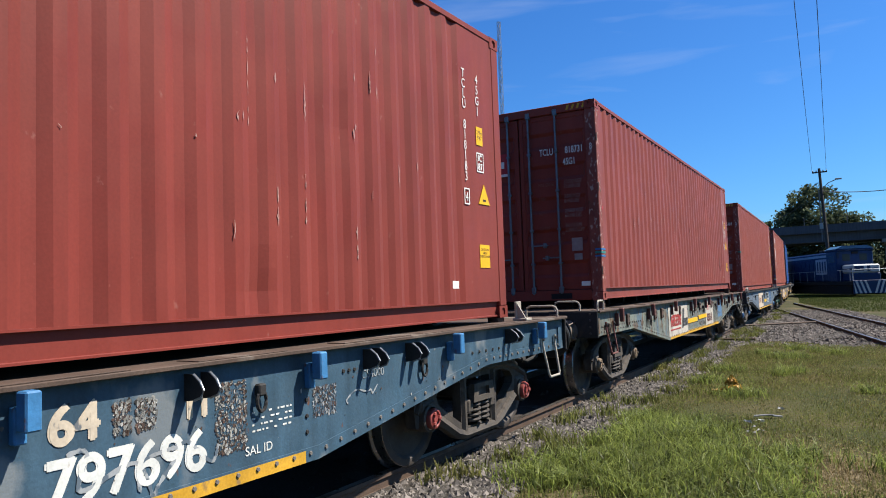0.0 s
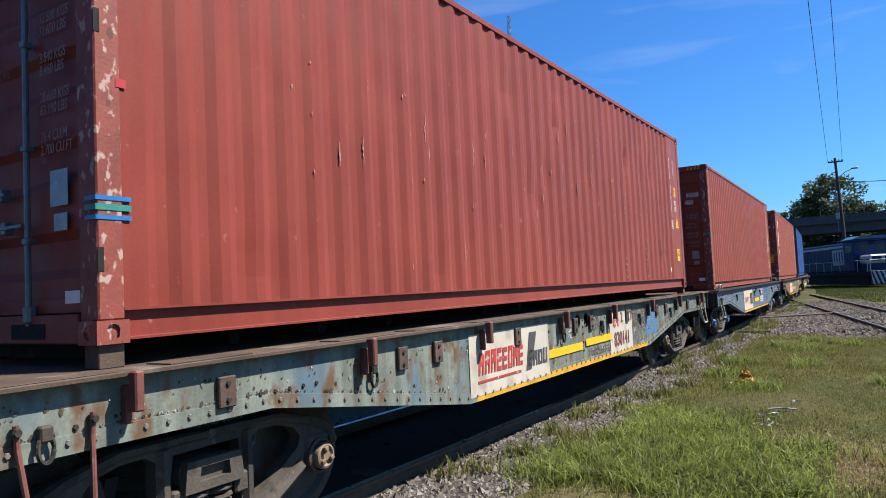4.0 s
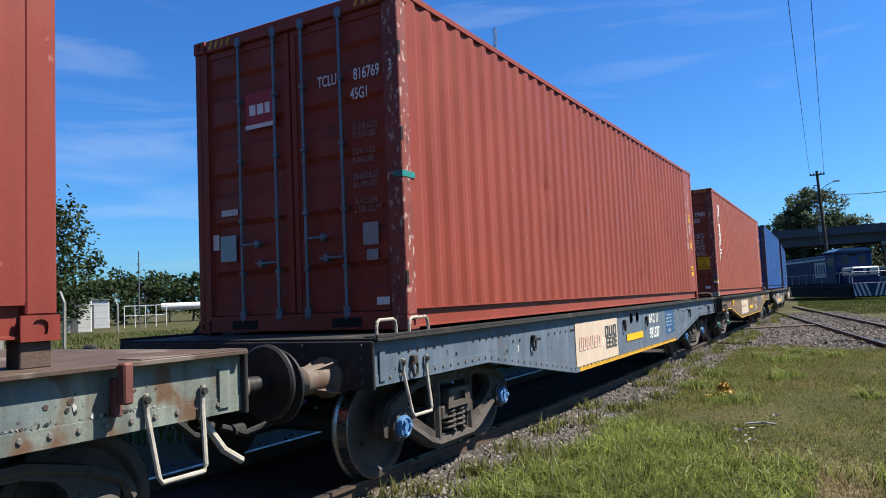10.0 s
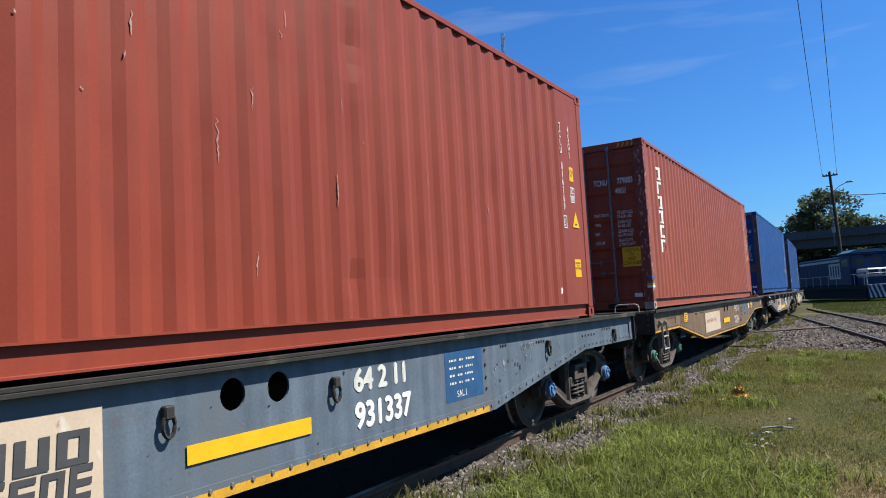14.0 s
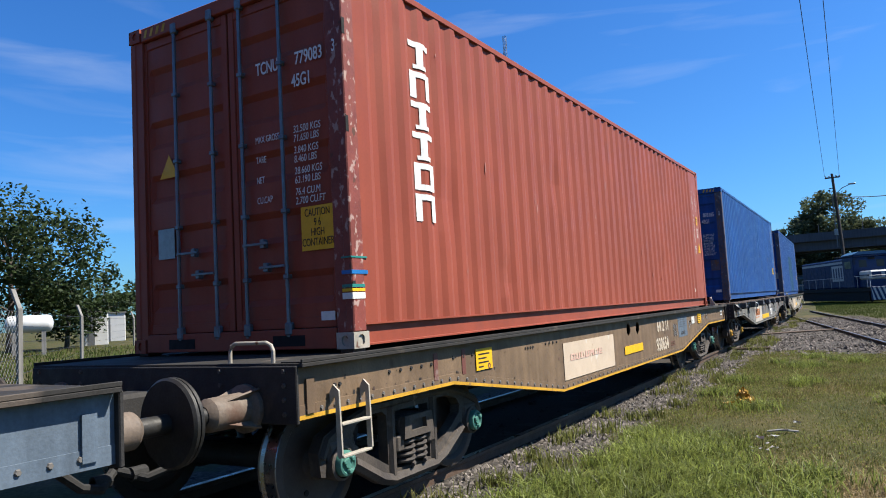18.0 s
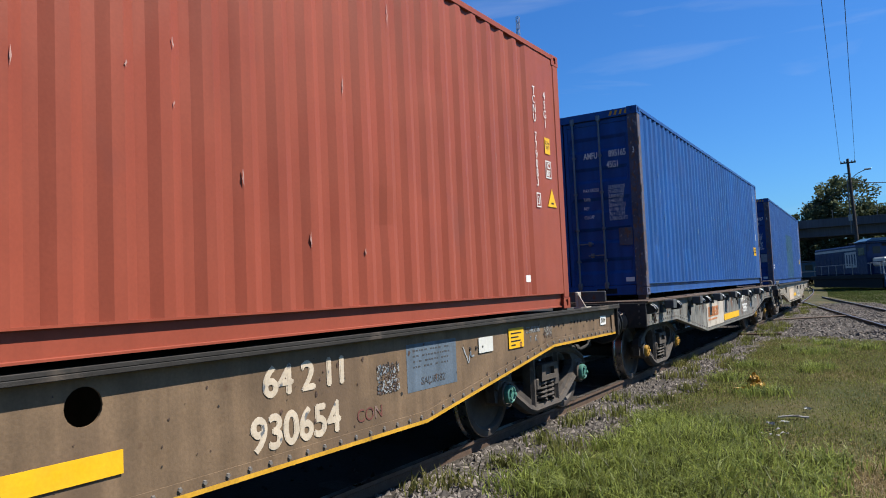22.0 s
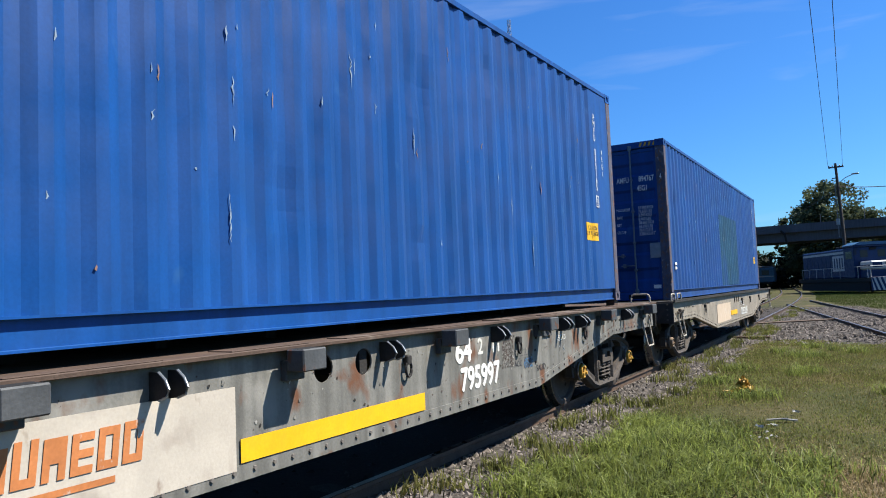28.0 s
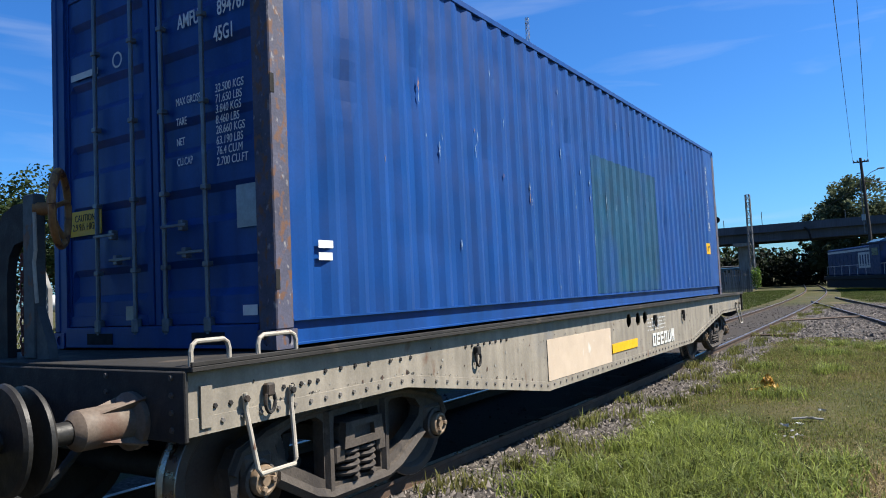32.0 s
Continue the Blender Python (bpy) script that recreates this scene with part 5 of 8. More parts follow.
def wagon_0():
    w = thing("flat_wagon", "weathered blue flat wagon carrying a maroon container", "railway wagon", "container train")
    add_body(w, M["w_blue"], M["deck"], M["trim_yellow"], seed=11, reach=2.68, broad=0.062)
    GEAR.append(add_running_gear(w, M["cap_red"]))
    for y in (-5.95, -4.12, -2.32, -0.6, 1.04, 2.84, 4.58, 6.32):
        bracket(w, y, M["br_blue"], 0.07, 0.17, 0.12)
    for y in (-5.2, -3.42, -2.9, -1.5, 0.3, 1.96, 3.48, 4.01, 5.72):
        lug(w, y, M["frame"])
    for y in (-6.33, -4.05, 2.42, 4.17):
        tie_ring(w, y)
    letters("wagon_number", "64", 0.25, M["tan_number"], w, (TX, 1.3, DECK - 0.265), heavy=0.01)
    rubbed(w, 1.49, 1.59, DECK - 0.28, DECK - 0.11, M["bare"], 3)
    rubbed(w, 1.61, 1.73, DECK - 0.28, DECK - 0.12, M["bare"], 4)
    letters("wagon_number", "11", 0.19, M["tan_number"], w, (TX, 1.98, DECK - 0.265), heavy=0.01)
    letters("wagon_number", "797696", 0.3, M["worn_white"], w, (TX, 1.6, DECK - 0.54), squeeze=0.98, heavy=0.01)
    scribble(w, 1.1, 1.95, ZB + 0.02, DECK - 0.3, M["faint_white"], 5, 0.013)
    scribble(w, 1.55, 2.2, ZB + 0.02, DECK - 0.32, M["faint_white"], 6, 0.012)
    scribble(w, 0.2, 1.2, ZB + 0.02, DECK - 0.4, M["faint_white"], 9, 0.012)
    rubbed(w, 2.1, 2.33, DECK - 0.5, DECK - 0.11, M["bare"], 5)
    data_block(w, 2.37, 2.72, DECK - 0.43, DECK - 0.29, M["worn_white"])
    rubbed(w, 2.89, 3.12, DECK - 0.42, DECK - 0.23, M["faint_white"], 6, "smeared remains of white stencilling")
    letters("stencil", "CS4000", 0.085, M["faint_white"], w, (TX, 3.53, DECK - 0.235))
    letters("stencil", "SAL ID", 0.075, M["worn_white"], w, (TX, 2.42, DECK - 0.545))
    scribble(w, 3.15, 3.7, DECK - 0.4, DECK - 0.28, M["faint_white"], 12, 0.007)
    sill_bolts(w, ((2.9, 0.0, 1, 0.19), (2.83, 0.0, 1, 0.3), (2.83, 0.0, 1, 0.4), (2.83, 0.0, 1, 0.5), (3.2, 0.06, 3, 0.16), (5.0, 0.13, 5, 0.2)))
    step(w, 6.68)
    grab(w, 1.38, 1.0, 6.95, 6.95)
    chock(w, 6.16, 1, M["handrail"])
    handbrake(w, 0.5, 6.85, -1, M["frame"], M["grey_wheel"])
    flecks(w, -6.6, 6.6, DECK - 0.6, DECK - 0.08, 90, (M["rust_plate"], M["bare"], M["frame"]), 35, 0.006)
    return w


def roca_board(w, y0, y1, z0, z1, material, seed, rich=True):
    o = board(w, y0, y1, z0, z1, material, "bleached white board with a red and grey emblem")
    L, h = y1 - y0, z1 - z0
    if rich:
        bars("emblem_red", y0 + 0.08 * L, y0 + 0.62 * L, z0 + 0.33 * h, z0 + 0.72 * h, 8, SX + 0.003, M["red_letter"], o, 0.12, seed)
        part("emblem_underline", Shape().box(SX + 0.003, SX + 0.005, y0 + 0.08 * L, y0 + 0.6 * L, z0 + 0.2 * h, z0 + 0.24 * h), M["red_letter"], o)
    else:
        bars("emblem_red", y0 + 0.06 * L, y0 + 0.55 * L, z0 + 0.35 * h, z0 + 0.68 * h, 6, SX + 0.003, M["faint_red"], o, 0.1, seed, "red emblem worn almost away")
        bars("emblem_grey", y0 + 0.66 * L, y0 + 0.97 * L, z0 + 0.55 * h, z0 + 0.85 * h, 3, SX + 0.003, M["grey_letter"], o, 0.05, seed + 2)
    bars("emblem_grey", y0 + 0.68 * L, y0 + 0.97 * L, z0 + 0.25 * h, z0 + 0.55 * h, 4, SX + 0.003, M["grey_letter"], o, 0.1, seed + 1)
    if rich:
        part("emblem_mark", Shape().add([(SX + 0.005, y0 + 0.66 * L, z0 + 0.2 * h), (SX + 0.005, y0 + 0.73 * L, z0 + 0.2 * h), (SX + 0.005, y0 + 0.82 * L, z0 + 0.88 * h), (SX + 0.005, y0 + 0.72 * L, z0 + 0.88 * h)], [(0, 1, 2, 3)]), M["grey_letter"], o)
    return o


def wagon_1():
    w = thing("flat_wagon", "patchy grey-green and blue rusty flat wagon carrying a maroon container", "railway wagon", "container train")
    add_body(w, M["w_patchy"], M["deck"], M["trim_yellow"], holes=(-0.03, 0.26), seed=12, reach=2.68, broad=0.05)
    GEAR.append(add_running_gear(w, M["cap_brown"]))
    for y in (-5.97, -4.15, -2.44, -0.6, 1.07, 2.87, 4.6, 6.35):
        bracket(w, y, M["br_red"], 0.05, 0.19, 0.1)
    for y in (-5.36, -3.68, -3.18, -1.7, -0.15, 0.38, 1.83, 3.38, 3.95, 5.5):
        sole_patch(w, y, M["rust_plate"])
    for y in (-6.36, -4.05, -0.54, 0.76, 2.41, 4.2):
        tie_ring(w, y)
    roca_board(w, -2.66, -0.94, ZB + 0.03, DECK - 0.1, M["sign_white"], 21)
    o = board(w, 1.09, 2.06, ZB + 0.03, DECK - 0.1, M["sign_white"], "white board with red wagon number")
    letters("wagon_number", "64", 0.25, M["red_letter"], o, (SX + 0.003, 1.345, DECK - 0.3), heavy=0.01)
    letters("wagon_number", "2", 0.19, M["br_red"], o, (SX + 0.003, 1.6, DECK - 0.25), heavy=0.006)
    letters("wagon_number", "17", 0.19, M["br_red"], o, (SX + 0.003, 1.96, DECK - 0.25), heavy=0.006)
    letters("wagon_number", "830141", 0.25, M["br_red"], o, (SX + 0.003, 1.585, DECK - 0.555), squeeze=0.9, heavy=0.01)
    side_plate("reflective_strip", 0.18, 1.15, DECK - 0.455, DECK - 0.37, SX + 0.005, M["yellow"], w, "yellow reflective strip")
    side_plate("reflective_strip", -0.94, 0.07, DECK - 0.485, DECK - 0.395, SX, M["yellow"], w, "yellow reflective strip")
    side_plate("data_panel", 2.78, 3.42, DECK - 0.53, DECK - 0.13, WEB + 0.0008, M["panel_blue"], w, "blue painted data panel", 0.0007)
    data_block(w, 2.82, 3.2, DECK - 0.32, DECK - 0.16, M["faint_white"], 9)
    letters("stencil", "SALID 382", 0.075, M["faint_white"], w, (TX, 3.02, DECK - 0.45))
    rubbed(w, -0.36, -0.26, DECK - 0.32, DECK - 0.17, M["worn_white"], 8, "torn scrap of white sticker")
    rubbed(w, 0.45, 0.7, DECK - 0.28, DECK - 0.12, M["bare"], 9)
    rubbed(w, 2.1, 2.36, DECK - 0.36, DECK - 0.12, M["bare"], 10)
    rubbed(w, 2.5, 2.76, DECK - 0.45, DECK - 0.15, M["bare"], 11)
    rubbed(w, 0.3, 1.05, ZB + 0.08, ZB + 0.17, M["bare"], 15)
    sill_bolts(w, ((0.12, 0.0, 1, 0.14), (0.12, 0.0, 1, 0.22), (0.12, 0.0, 1, 0.3), (0.12, 0.0, 1, 0.4), (0.12, 0.0, 1, 0.5), (-0.9, 0.0, 1, 0.2), (3.1, 0.14, 4, 0.17), (4.4, 0.12, 6, 0.2), (-6.6, 0.13, 4, 0.22), (-5.1, 0.12, 5, 0.24)))
    step(w, -6.31, M["br_red"])
    step(w, 6.68, M["handrail"])
    grab(w, 1.38, 1.38, -6.81, -6.56)
    grab(w, 1.15, 0.8, -6.84, -6.84)
    part("air_cock", Shape().tube([(1.2, 6.93, ZS + 0.05), (1.26, 6.95, ZS - 0.05), (1.3, 7.05, ZS - 0.22), (1.32, 7.16, ZS - 0.3)], 0.022, 8), M["handrail"], w, "white handle of an air cock hanging at the wagon's end", smooth=0.6)
    flecks(w, -6.6, 6.6, DECK - 0.62, DECK - 0.08, 420, (M["rust_plate"], M["bare"], M["frame"]), 36, 0.008)
    flecks(w, 2.05, 2.8, DECK - 0.6, DECK - 0.12, 170, (M["rust_plate"], M["bare"], M["frame"]), 37, 0.008)
    flecks(w, 3.45, 4.6, DECK - 0.45, DECK - 0.1, 120, (M["rust_plate"], M["bare"], M["frame"]), 38, 0.008)
    return w


def wagon_2():
    w = thing("flat_wagon", "pale grey-blue flat wagon carrying a brick-red container", "railway wagon", "container train")
    add_body(w, M["w_pale"], M["deck_dark"], M["trim_yellow"], holes=(-0.12, 0.23), seed=13, reach=2.68, lip=True)
    GEAR.append(add_running_gear(w, M["cap_blue"]))
    for y in (-6.33, -3.97, -0.56, 0.72, 4.16, 6.3):
        tie_ring(w, y)
    roca_board(w, -2.65, -0.9, ZB + 0.05, DECK - 0.1, M["sign_cream"], 23, False)
    side_plate("reflective_strip", -0.44, 0.49, DECK - 0.47, DECK - 0.37, SX, M["yellow"], w, "yellow reflective strip")
    letters("wagon_number", "64 2 11", 0.21, M["worn_white"], w, (TX, 1.25, DECK - 0.27), heavy=0.01)
    letters("wagon_number", "931337", 0.24, M["white"], w, (TX, 1.26, DECK - 0.52), squeeze=0.92, heavy=0.01)
    side_plate("data_panel", 2.1, 2.73, DECK - 0.52, DECK - 0.1, WEB + 0.0008, M["deep_panel"], w, "blue painted data panel", 0.0007)
    data_block(w, 2.17, 2.6, DECK - 0.4, DECK - 0.15, M["worn_white"], 4)
    letters("stencil", "SAL I", 0.075, M["worn_white"], w, (TX, 2.35, DECK - 0.49))
    letters("stencil", "CS00008", 0.085, M["faint_white"], w, (TX, 3.68, DECK - 0.2))
    letters("stencil", "T   K", 0.08, M["faint_white"], w, (TX, 3.69, DECK - 0.315))
    letters("stencil", "5", 0.09, M["faint_white"], w, (TX, 4.5, DECK - 0.25))
    letters("stencil", "3", 0.09, M["white"], w, (TX, -4.34, DECK - 0.29))
    flecks(w, 2.85, 3.5, DECK - 0.45, DECK - 0.25, 9, (M["faint_white"], M["frame"], M["br_grey"]), 33, 0.011, "flaked remains of old lettering")
    flecks(w, -6.6, 6.6, DECK - 0.6, DECK - 0.1, 60, (M["br_grey"], M["frame"]), 34, 0.006)
    for y0, n in ((-6.5, 6), (-5.3, 7)):
        sill_bolts(w, ((y0, 0.13, n, 0.11),))
    sill_bolts(w, ((-5.62, 0.0, 1, 0.2), (-4.45, 0.16, 2, 0.18), (-4.6, 0.0, 1, 0.26), (-3.82, 0.04, 3, 0.2), (-3.5, 0.18, 4, 0.17), (-2.8, 0.05, 3, 0.17), (2.78, 0.0, 1, 0.14), (2.78, 0.0, 1, 0.27), (2.78, 0.0, 1, 0.38), (2.78, 0.0, 1, 0.48), (3.1, 0.05, 3, 0.13), (3.9, 0.06, 4, 0.15), (5.2, 0.1, 5, 0.17), (5.9, 0.09, 4, 0.13)))
    step(w, -6.32, M["handrail"])
    grab(w, 1.38, 1.38, -6.81, -6.56)
    grab(w, 1.38, 1.38, -6.38, -6.1)
    return w


def wagon_3():
    w = thing("flat_wagon", "dusty tan flat wagon with yellow trim carrying an orange-red container", "railway wagon", "container train")
    add_body(w, M["w_tan"], M["deck_dark"], M["trim_yellow"], holes=(-0.17, 0.27), seed=14, reach=7.0, lip=True, broad=0.014)
    GEAR.append(add_running_gear(w, M["cap_green"]))
    o = board(w, -2.63, -0.88, ZB + 0.1, DECK - 0.17, M["sign_cream"], "faded cream board, its emblem almost gone")
    bars("emblem_red", -2.45, -1.35, ZB + 0.3, DECK - 0.3, 7, SX + 0.0026, M["faint_red"], o, 0.1, 25)
    side_plate("reflective_strip", -0.43, 0.45, DECK - 0.48, DECK - 0.37, SX, M["yellow"], w, "yellow reflective strip")
    for yy in (-4.48, 4.43):
        n = side_plate("notice", yy - 0.15, yy + 0.15, DECK - 0.265, DECK - 0.08, SX, M["yellow"], w, "small yellow notice with lines of print")
        for k in range(4):
            part("print_bar", Shape().box(SX + 0.003, SX + 0.004, yy - 0.11, yy + (0.1, 0.04, 0.08, -0.02)[k], DECK - 0.135 - k * 0.036, DECK - 0.122 - k * 0.036), M["black"], n)
        part("notice_mark", Shape().lathe([(SX + 0.0042, 0.012), (SX + 0.0042, 0.026)], "x", at=(0, yy + 0.085, DECK - 0.24), n=14), M["br_red"], n)
    letters("stencil", "CS4000K", 0.085, M["faint_white"], w, (TX, 4.8, DECK - 0.15))
    letters("stencil", "T   K", 0.08, M["faint_white"], w, (TX, 4.8, DECK - 0.235))
    letters("wagon_number", "64 2 11", 0.24, M["tan_number"], w, (TX, 1.68, DECK - 0.265), heavy=0.01)
    letters("wagon_number", "930654", 0.27, M["tan_number"], w, (TX, 1.59, DECK - 0.56), squeeze=0.92, heavy=0.01)
    letters("stencil", "CON", 0.12, M["br_red"], w, (TX, 2.261, DECK - 0.55))
    n = side_plate("data_panel", 2.7, 3.38, DECK - 0.44, DECK - 0.09, WEB + 0.0008, M["w_pale"], w, "pale grey data panel", 0.0007)
    data_block(w, 2.78, 3.3, DECK - 0.28, DECK - 0.12, M["grey_letter"], 6)
    letters("stencil", "SAL.I0382", 0.08, M["grey_letter"], w, (TX, 3.04, DECK - 0.4))
    side_plate("label", 3.735, 3.981, DECK - 0.25, DECK - 0.12, SX, M["worn_white"], w, "torn white paper label", 0.002)
    n = side_plate("label", 6.6, 6.78, DECK - 0.195, DECK - 0.09, SX, M["white"], w, "white label with bars", 0.002)
    for k in range(7):
        part("label_bar", Shape().box(SX + 0.002, SX + 0.003, 6.62 + k * 0.02, 6.62 + k * 0.02 + (0.014, 0.008, 0.011)[k % 3], DECK - 0.17, DECK - 0.115), M["black"], n)
    rubbed(w, 2.35, 2.6, DECK - 0.4, DECK - 0.2, M["faint_white"], 36, "smeared remains of white stencilling")
    rubbed(w, 5.05, 5.23, DECK - 0.215, DECK - 0.11, M["bare"], 38)
    scribble(w, 3.441, 3.686, ZB + 0.35, DECK - 0.15, M["faint_white"], 37, 0.008)
    for y in (-5.308, -4.866):
        part("weld_scar", Shape().box(WEB + 0.001, WEB + 0.006, y, y + 0.06, ZS + 0.05, DECK - 0.06), M["br_red"], w)
    sill_bolts(w, ((-6.5, 0.05, 2, 0.16), (-6.2, 0.0, 1, 0.2), (-5.9, 0.14, 5, 0.14), (-5.0, 0.16, 4, 0.12), (-3.6, 0.06, 4, 0.15), (-3.1, 0.1, 4, 0.14), (3.6, 0.1, 3, 0.2), (5.3, 0.12, 3, 0.12), (5.75, 0.09, 4, 0.11), (6.2, 0.1, 3, 0.12)))
    ladder_step(w, -6.4)
    chock(w, 6.2, 1, M["handrail"])
    flecks(w, -6.6, 6.6, DECK - 0.6, DECK - 0.08, 120, (M["frame"], M["rust_plate"]), 39, 0.008)
    grab(w, 1.15, 0.77, -6.82, -6.82)
    return w


def wagon_4():
    w = thing("flat_wagon", "worn grey rust-streaked flat wagon carrying a blue container", "railway wagon", "container train")
    add_body(w, M["w_grey"], M["deck"], M["w_grey"], holes=(-0.3, 0.11), seed=15)
    GEAR.append(add_running_gear(w, M["cap_yellow"]))
    for y in (-5.92, -4.06, -2.25, -0.6, 1.1, 2.93, 4.76, 6.53):
        bracket(w, y, M["br_grey"], 0.2, 0.13, 0.18)
    for y in (-6.7, -5.26, -3.49, -2.96, -1.5, 0.35, 2.01, 3.54, 4.05, 5.7):
        lug(w, y, M["frame"])
    for y in (-6.43, -4.17, 0.6, 2.47, 4.23):
        tie_ring(w, y)
    o = board(w, -2.7, -1.03, ZB + 0.05, DECK - 0.17, M["sign_white"], "white board with a worn orange emblem")
    bars("emblem_red", -2.6, -1.6, ZB + 0.24, DECK - 0.24, 8, SX + 0.003, M["orange_letter"], o, 0.1, 27)
    part("emblem_underline", Shape().box(SX + 0.003, SX + 0.004, -2.6, -1.75, ZB + 0.17, ZB + 0.2), M["orange_letter"], o)
    side_plate("reflective_strip", -1.0, 0.83, DECK - 0.59, DECK - 0.46, SX, M["yellow"], w, "yellow reflective strip")
    letters("wagon_number", "64", 0.27, M["white"], w, (TX, 1.45, DECK - 0.29), heavy=0.01)
    letters("wagon_number", "2", 0.19, M["worn_white"], w, (TX, 1.74, DECK - 0.25), heavy=0.006)
    letters("wagon_number", "11", 0.2, M["worn_white"], w, (TX, 2.03, DECK - 0.255), heavy=0.006)
    letters("wagon_number", "795997", 0.27, M["white"], w, (TX, 1.735, DECK - 0.53), squeeze=0.86, heavy=0.01)
    rubbed(w, 2.15, 2.38, DECK - 0.42, DECK - 0.13, M["bare"], 51)
    data_block(w, 2.42, 2.78, DECK - 0.38, DECK - 0.28, M["grey_letter"], 12)
    letters("stencil", "ACC", 0.08, M["grey_letter"], w, (TX, 2.48, DECK - 0.44))
    letters("stencil", "SALID", 0.085, M["grey_letter"], w, (TX, 3.0, DECK - 0.53))
    letters("stencil", "T   K", 0.08, M["faint_white"], w, (TX, 3.56, DECK - 0.385))
    rubbed(w, 2.6, 2.8, DECK - 0.47, DECK - 0.38, M["panel_blue"], 52, "faded blue smear of old stencilling")
    letters("stencil", "CS0000", 0.085, M["worn_white"], w, (TX, 3.54, DECK - 0.27))
    part("hook_plate", Shape().box(WEB + 0.001, WEB + 0.02, 3.07, 3.27, DECK - 0.2, DECK - 0.09, 0.004).tube([(WEB + 0.03, 3.12, DECK - 0.12), (WEB + 0.04, 3.2, DECK - 0.16)], 0.012, 6), M["br_grey"], w, "small plate with a rusty hook")
    for k, y in enumerate((-4.75, -5.6, 4.9, 5.3, -3.3)):
        rubbed(w, y, y + 0.03, DECK - 0.28, DECK - 0.1, M["rust_run"], 60 + k, "run of rust down the sill")
    sill_bolts(w, ((-6.2, 0.06, 3, 0.19), (-5.8, 0.1, 2, 0.15), (-5.6, 0.12, 3, 0.2), (2.9, 0.0, 1, 0.2), (2.87, 0.0, 1, 0.32), (2.87, 0.0, 1, 0.44), (4.8, 0.15, 8, 0.16)))
    step(w, 6.68)
    grab(w, 1.38, 1.1, 6.95, 6.95)
    part("toe_board", Shape().box(0.1, 0.75, -6.66, -6.62, PLATE, PLATE + 0.16, 0.01), M["br_grey"], w, "low grey plate standing on the deck")
    flecks(w, -6.6, 6.6, DECK - 0.62, DECK - 0.08, 240, (M["rust_plate"], M["bare"], M["frame"]), 40, 0.007)
    return w


def wagon_5():
    w = thing("flat_wagon", "cream-grey last flat wagon carrying a blue container", "railway wagon", "container train")
    add_body(w, M["w_cream"], M["deck_dark"], M["w_cream"], holes=(-0.17, 0.2, 0.5), seed=16, lip=True)
    GEAR.append(add_running_gear(w, M["cap_brown"]))
    for y in (-6.33, -4.05, 0.9, 2.4, 4.3):
        tie_ring(w, y)
    board(w, -2.67, -0.88, ZB + 0.08, DECK - 0.19, M["sign_cream"], "blank cream-painted board")
    side_plate("reflective_strip", -0.85, 0.1, DECK - 0.5, DECK - 0.39, SX, M["yellow"], w, "yellow reflective strip")
    letters("wagon_number", "64 2", 0.2, M["faint_white"], w, (TX, 0.95, DECK - 0.3))
    bars("wagon_number", 0.75, 1.85, DECK - 0.56, DECK - 0.37, 6, SX, M["worn_white"], w, 0.0, 44)
    data_block(w, 0.59, 1.474, DECK - 0.35, DECK - 0.15, M["white"], 14)
    step(w, -6.33)
    sill_bolts(w, ((-6.68, 0.1, 2, 0.2), (-6.2, 0.07, 5, 0.17), (-5.85, 0.14, 4, 0.12), (-5.2, 0.12, 3, 0.13), (-4.2, 0.1, 8, 0.12)))
    step(w, 6.68)
    grab(w, 1.36, 1.36, -6.82, -6.58, 0.12)
    grab(w, 1.36, 1.36, -6.38, -6.09, 0.12)
    handbrake_tall(w, -0.45, -6.64, M["br_grey"], M["rusty_wheel"])
    flecks(w, -6.6, 6.6, DECK - 0.6, DECK - 0.08, 150, (M["rust_plate"], M["bare"], M["frame"]), 41, 0.007)
    return w


DECKS = (1.264, 1.303, 1.267, 1.266, 1.272, 1.250)
RISES = (0.028, 0.004, 0.016, 0.010, 0.022, 0.016)
for made, height, rise in zip((wagon_0, wagon_1, wagon_2, wagon_3, wagon_4, wagon_5), DECKS, RISES):
    set_deck(height, rise)
    WAGONS.append(made())
    bearers(WAGONS[-1], LIFTS[len(WAGONS) - 1])
    twist_pads(WAGONS[-1], LIFTS[len(WAGONS) - 1], OFFSETS[len(WAGONS) - 1] - SHIFTS[len(WAGONS) - 1])


# ---- containers ----
SCUFFS = ((4.42, 0.56, 0.86, 0.036), (4.5, 0.5, 0.64, 0.022))
CL, CW, CH = 12.192, 2.438, 2.896
HX, HY = CW / 2, CL / 2
PITCH_C = 0.278


def ribs():
    """Stations along a side wall: (y, depth), pressed steel with trapezoid ribs and a flat field at the far end."""
    out = [(-HY + 0.12, 0.0)]
    y = -HY + 0.3
    while y < HY - 0.98:
        out += [(y, 0.0), (y + 0.068, 0.023), (y + 0.139, 0.023), (y + 0.207, 0.0)]
        y += PITCH_C
    out += [(HY - 0.30, 0.0), (HY - 0.12, 0.0)]
    return out


RIBS = ribs()


def depth(y):
    ys = [r[0] for r in RIBS]
    return float(np.interp(y, ys, [r[1] for r in RIBS]))


def wall_x(y):
    return HX - 0.008 - depth(y)


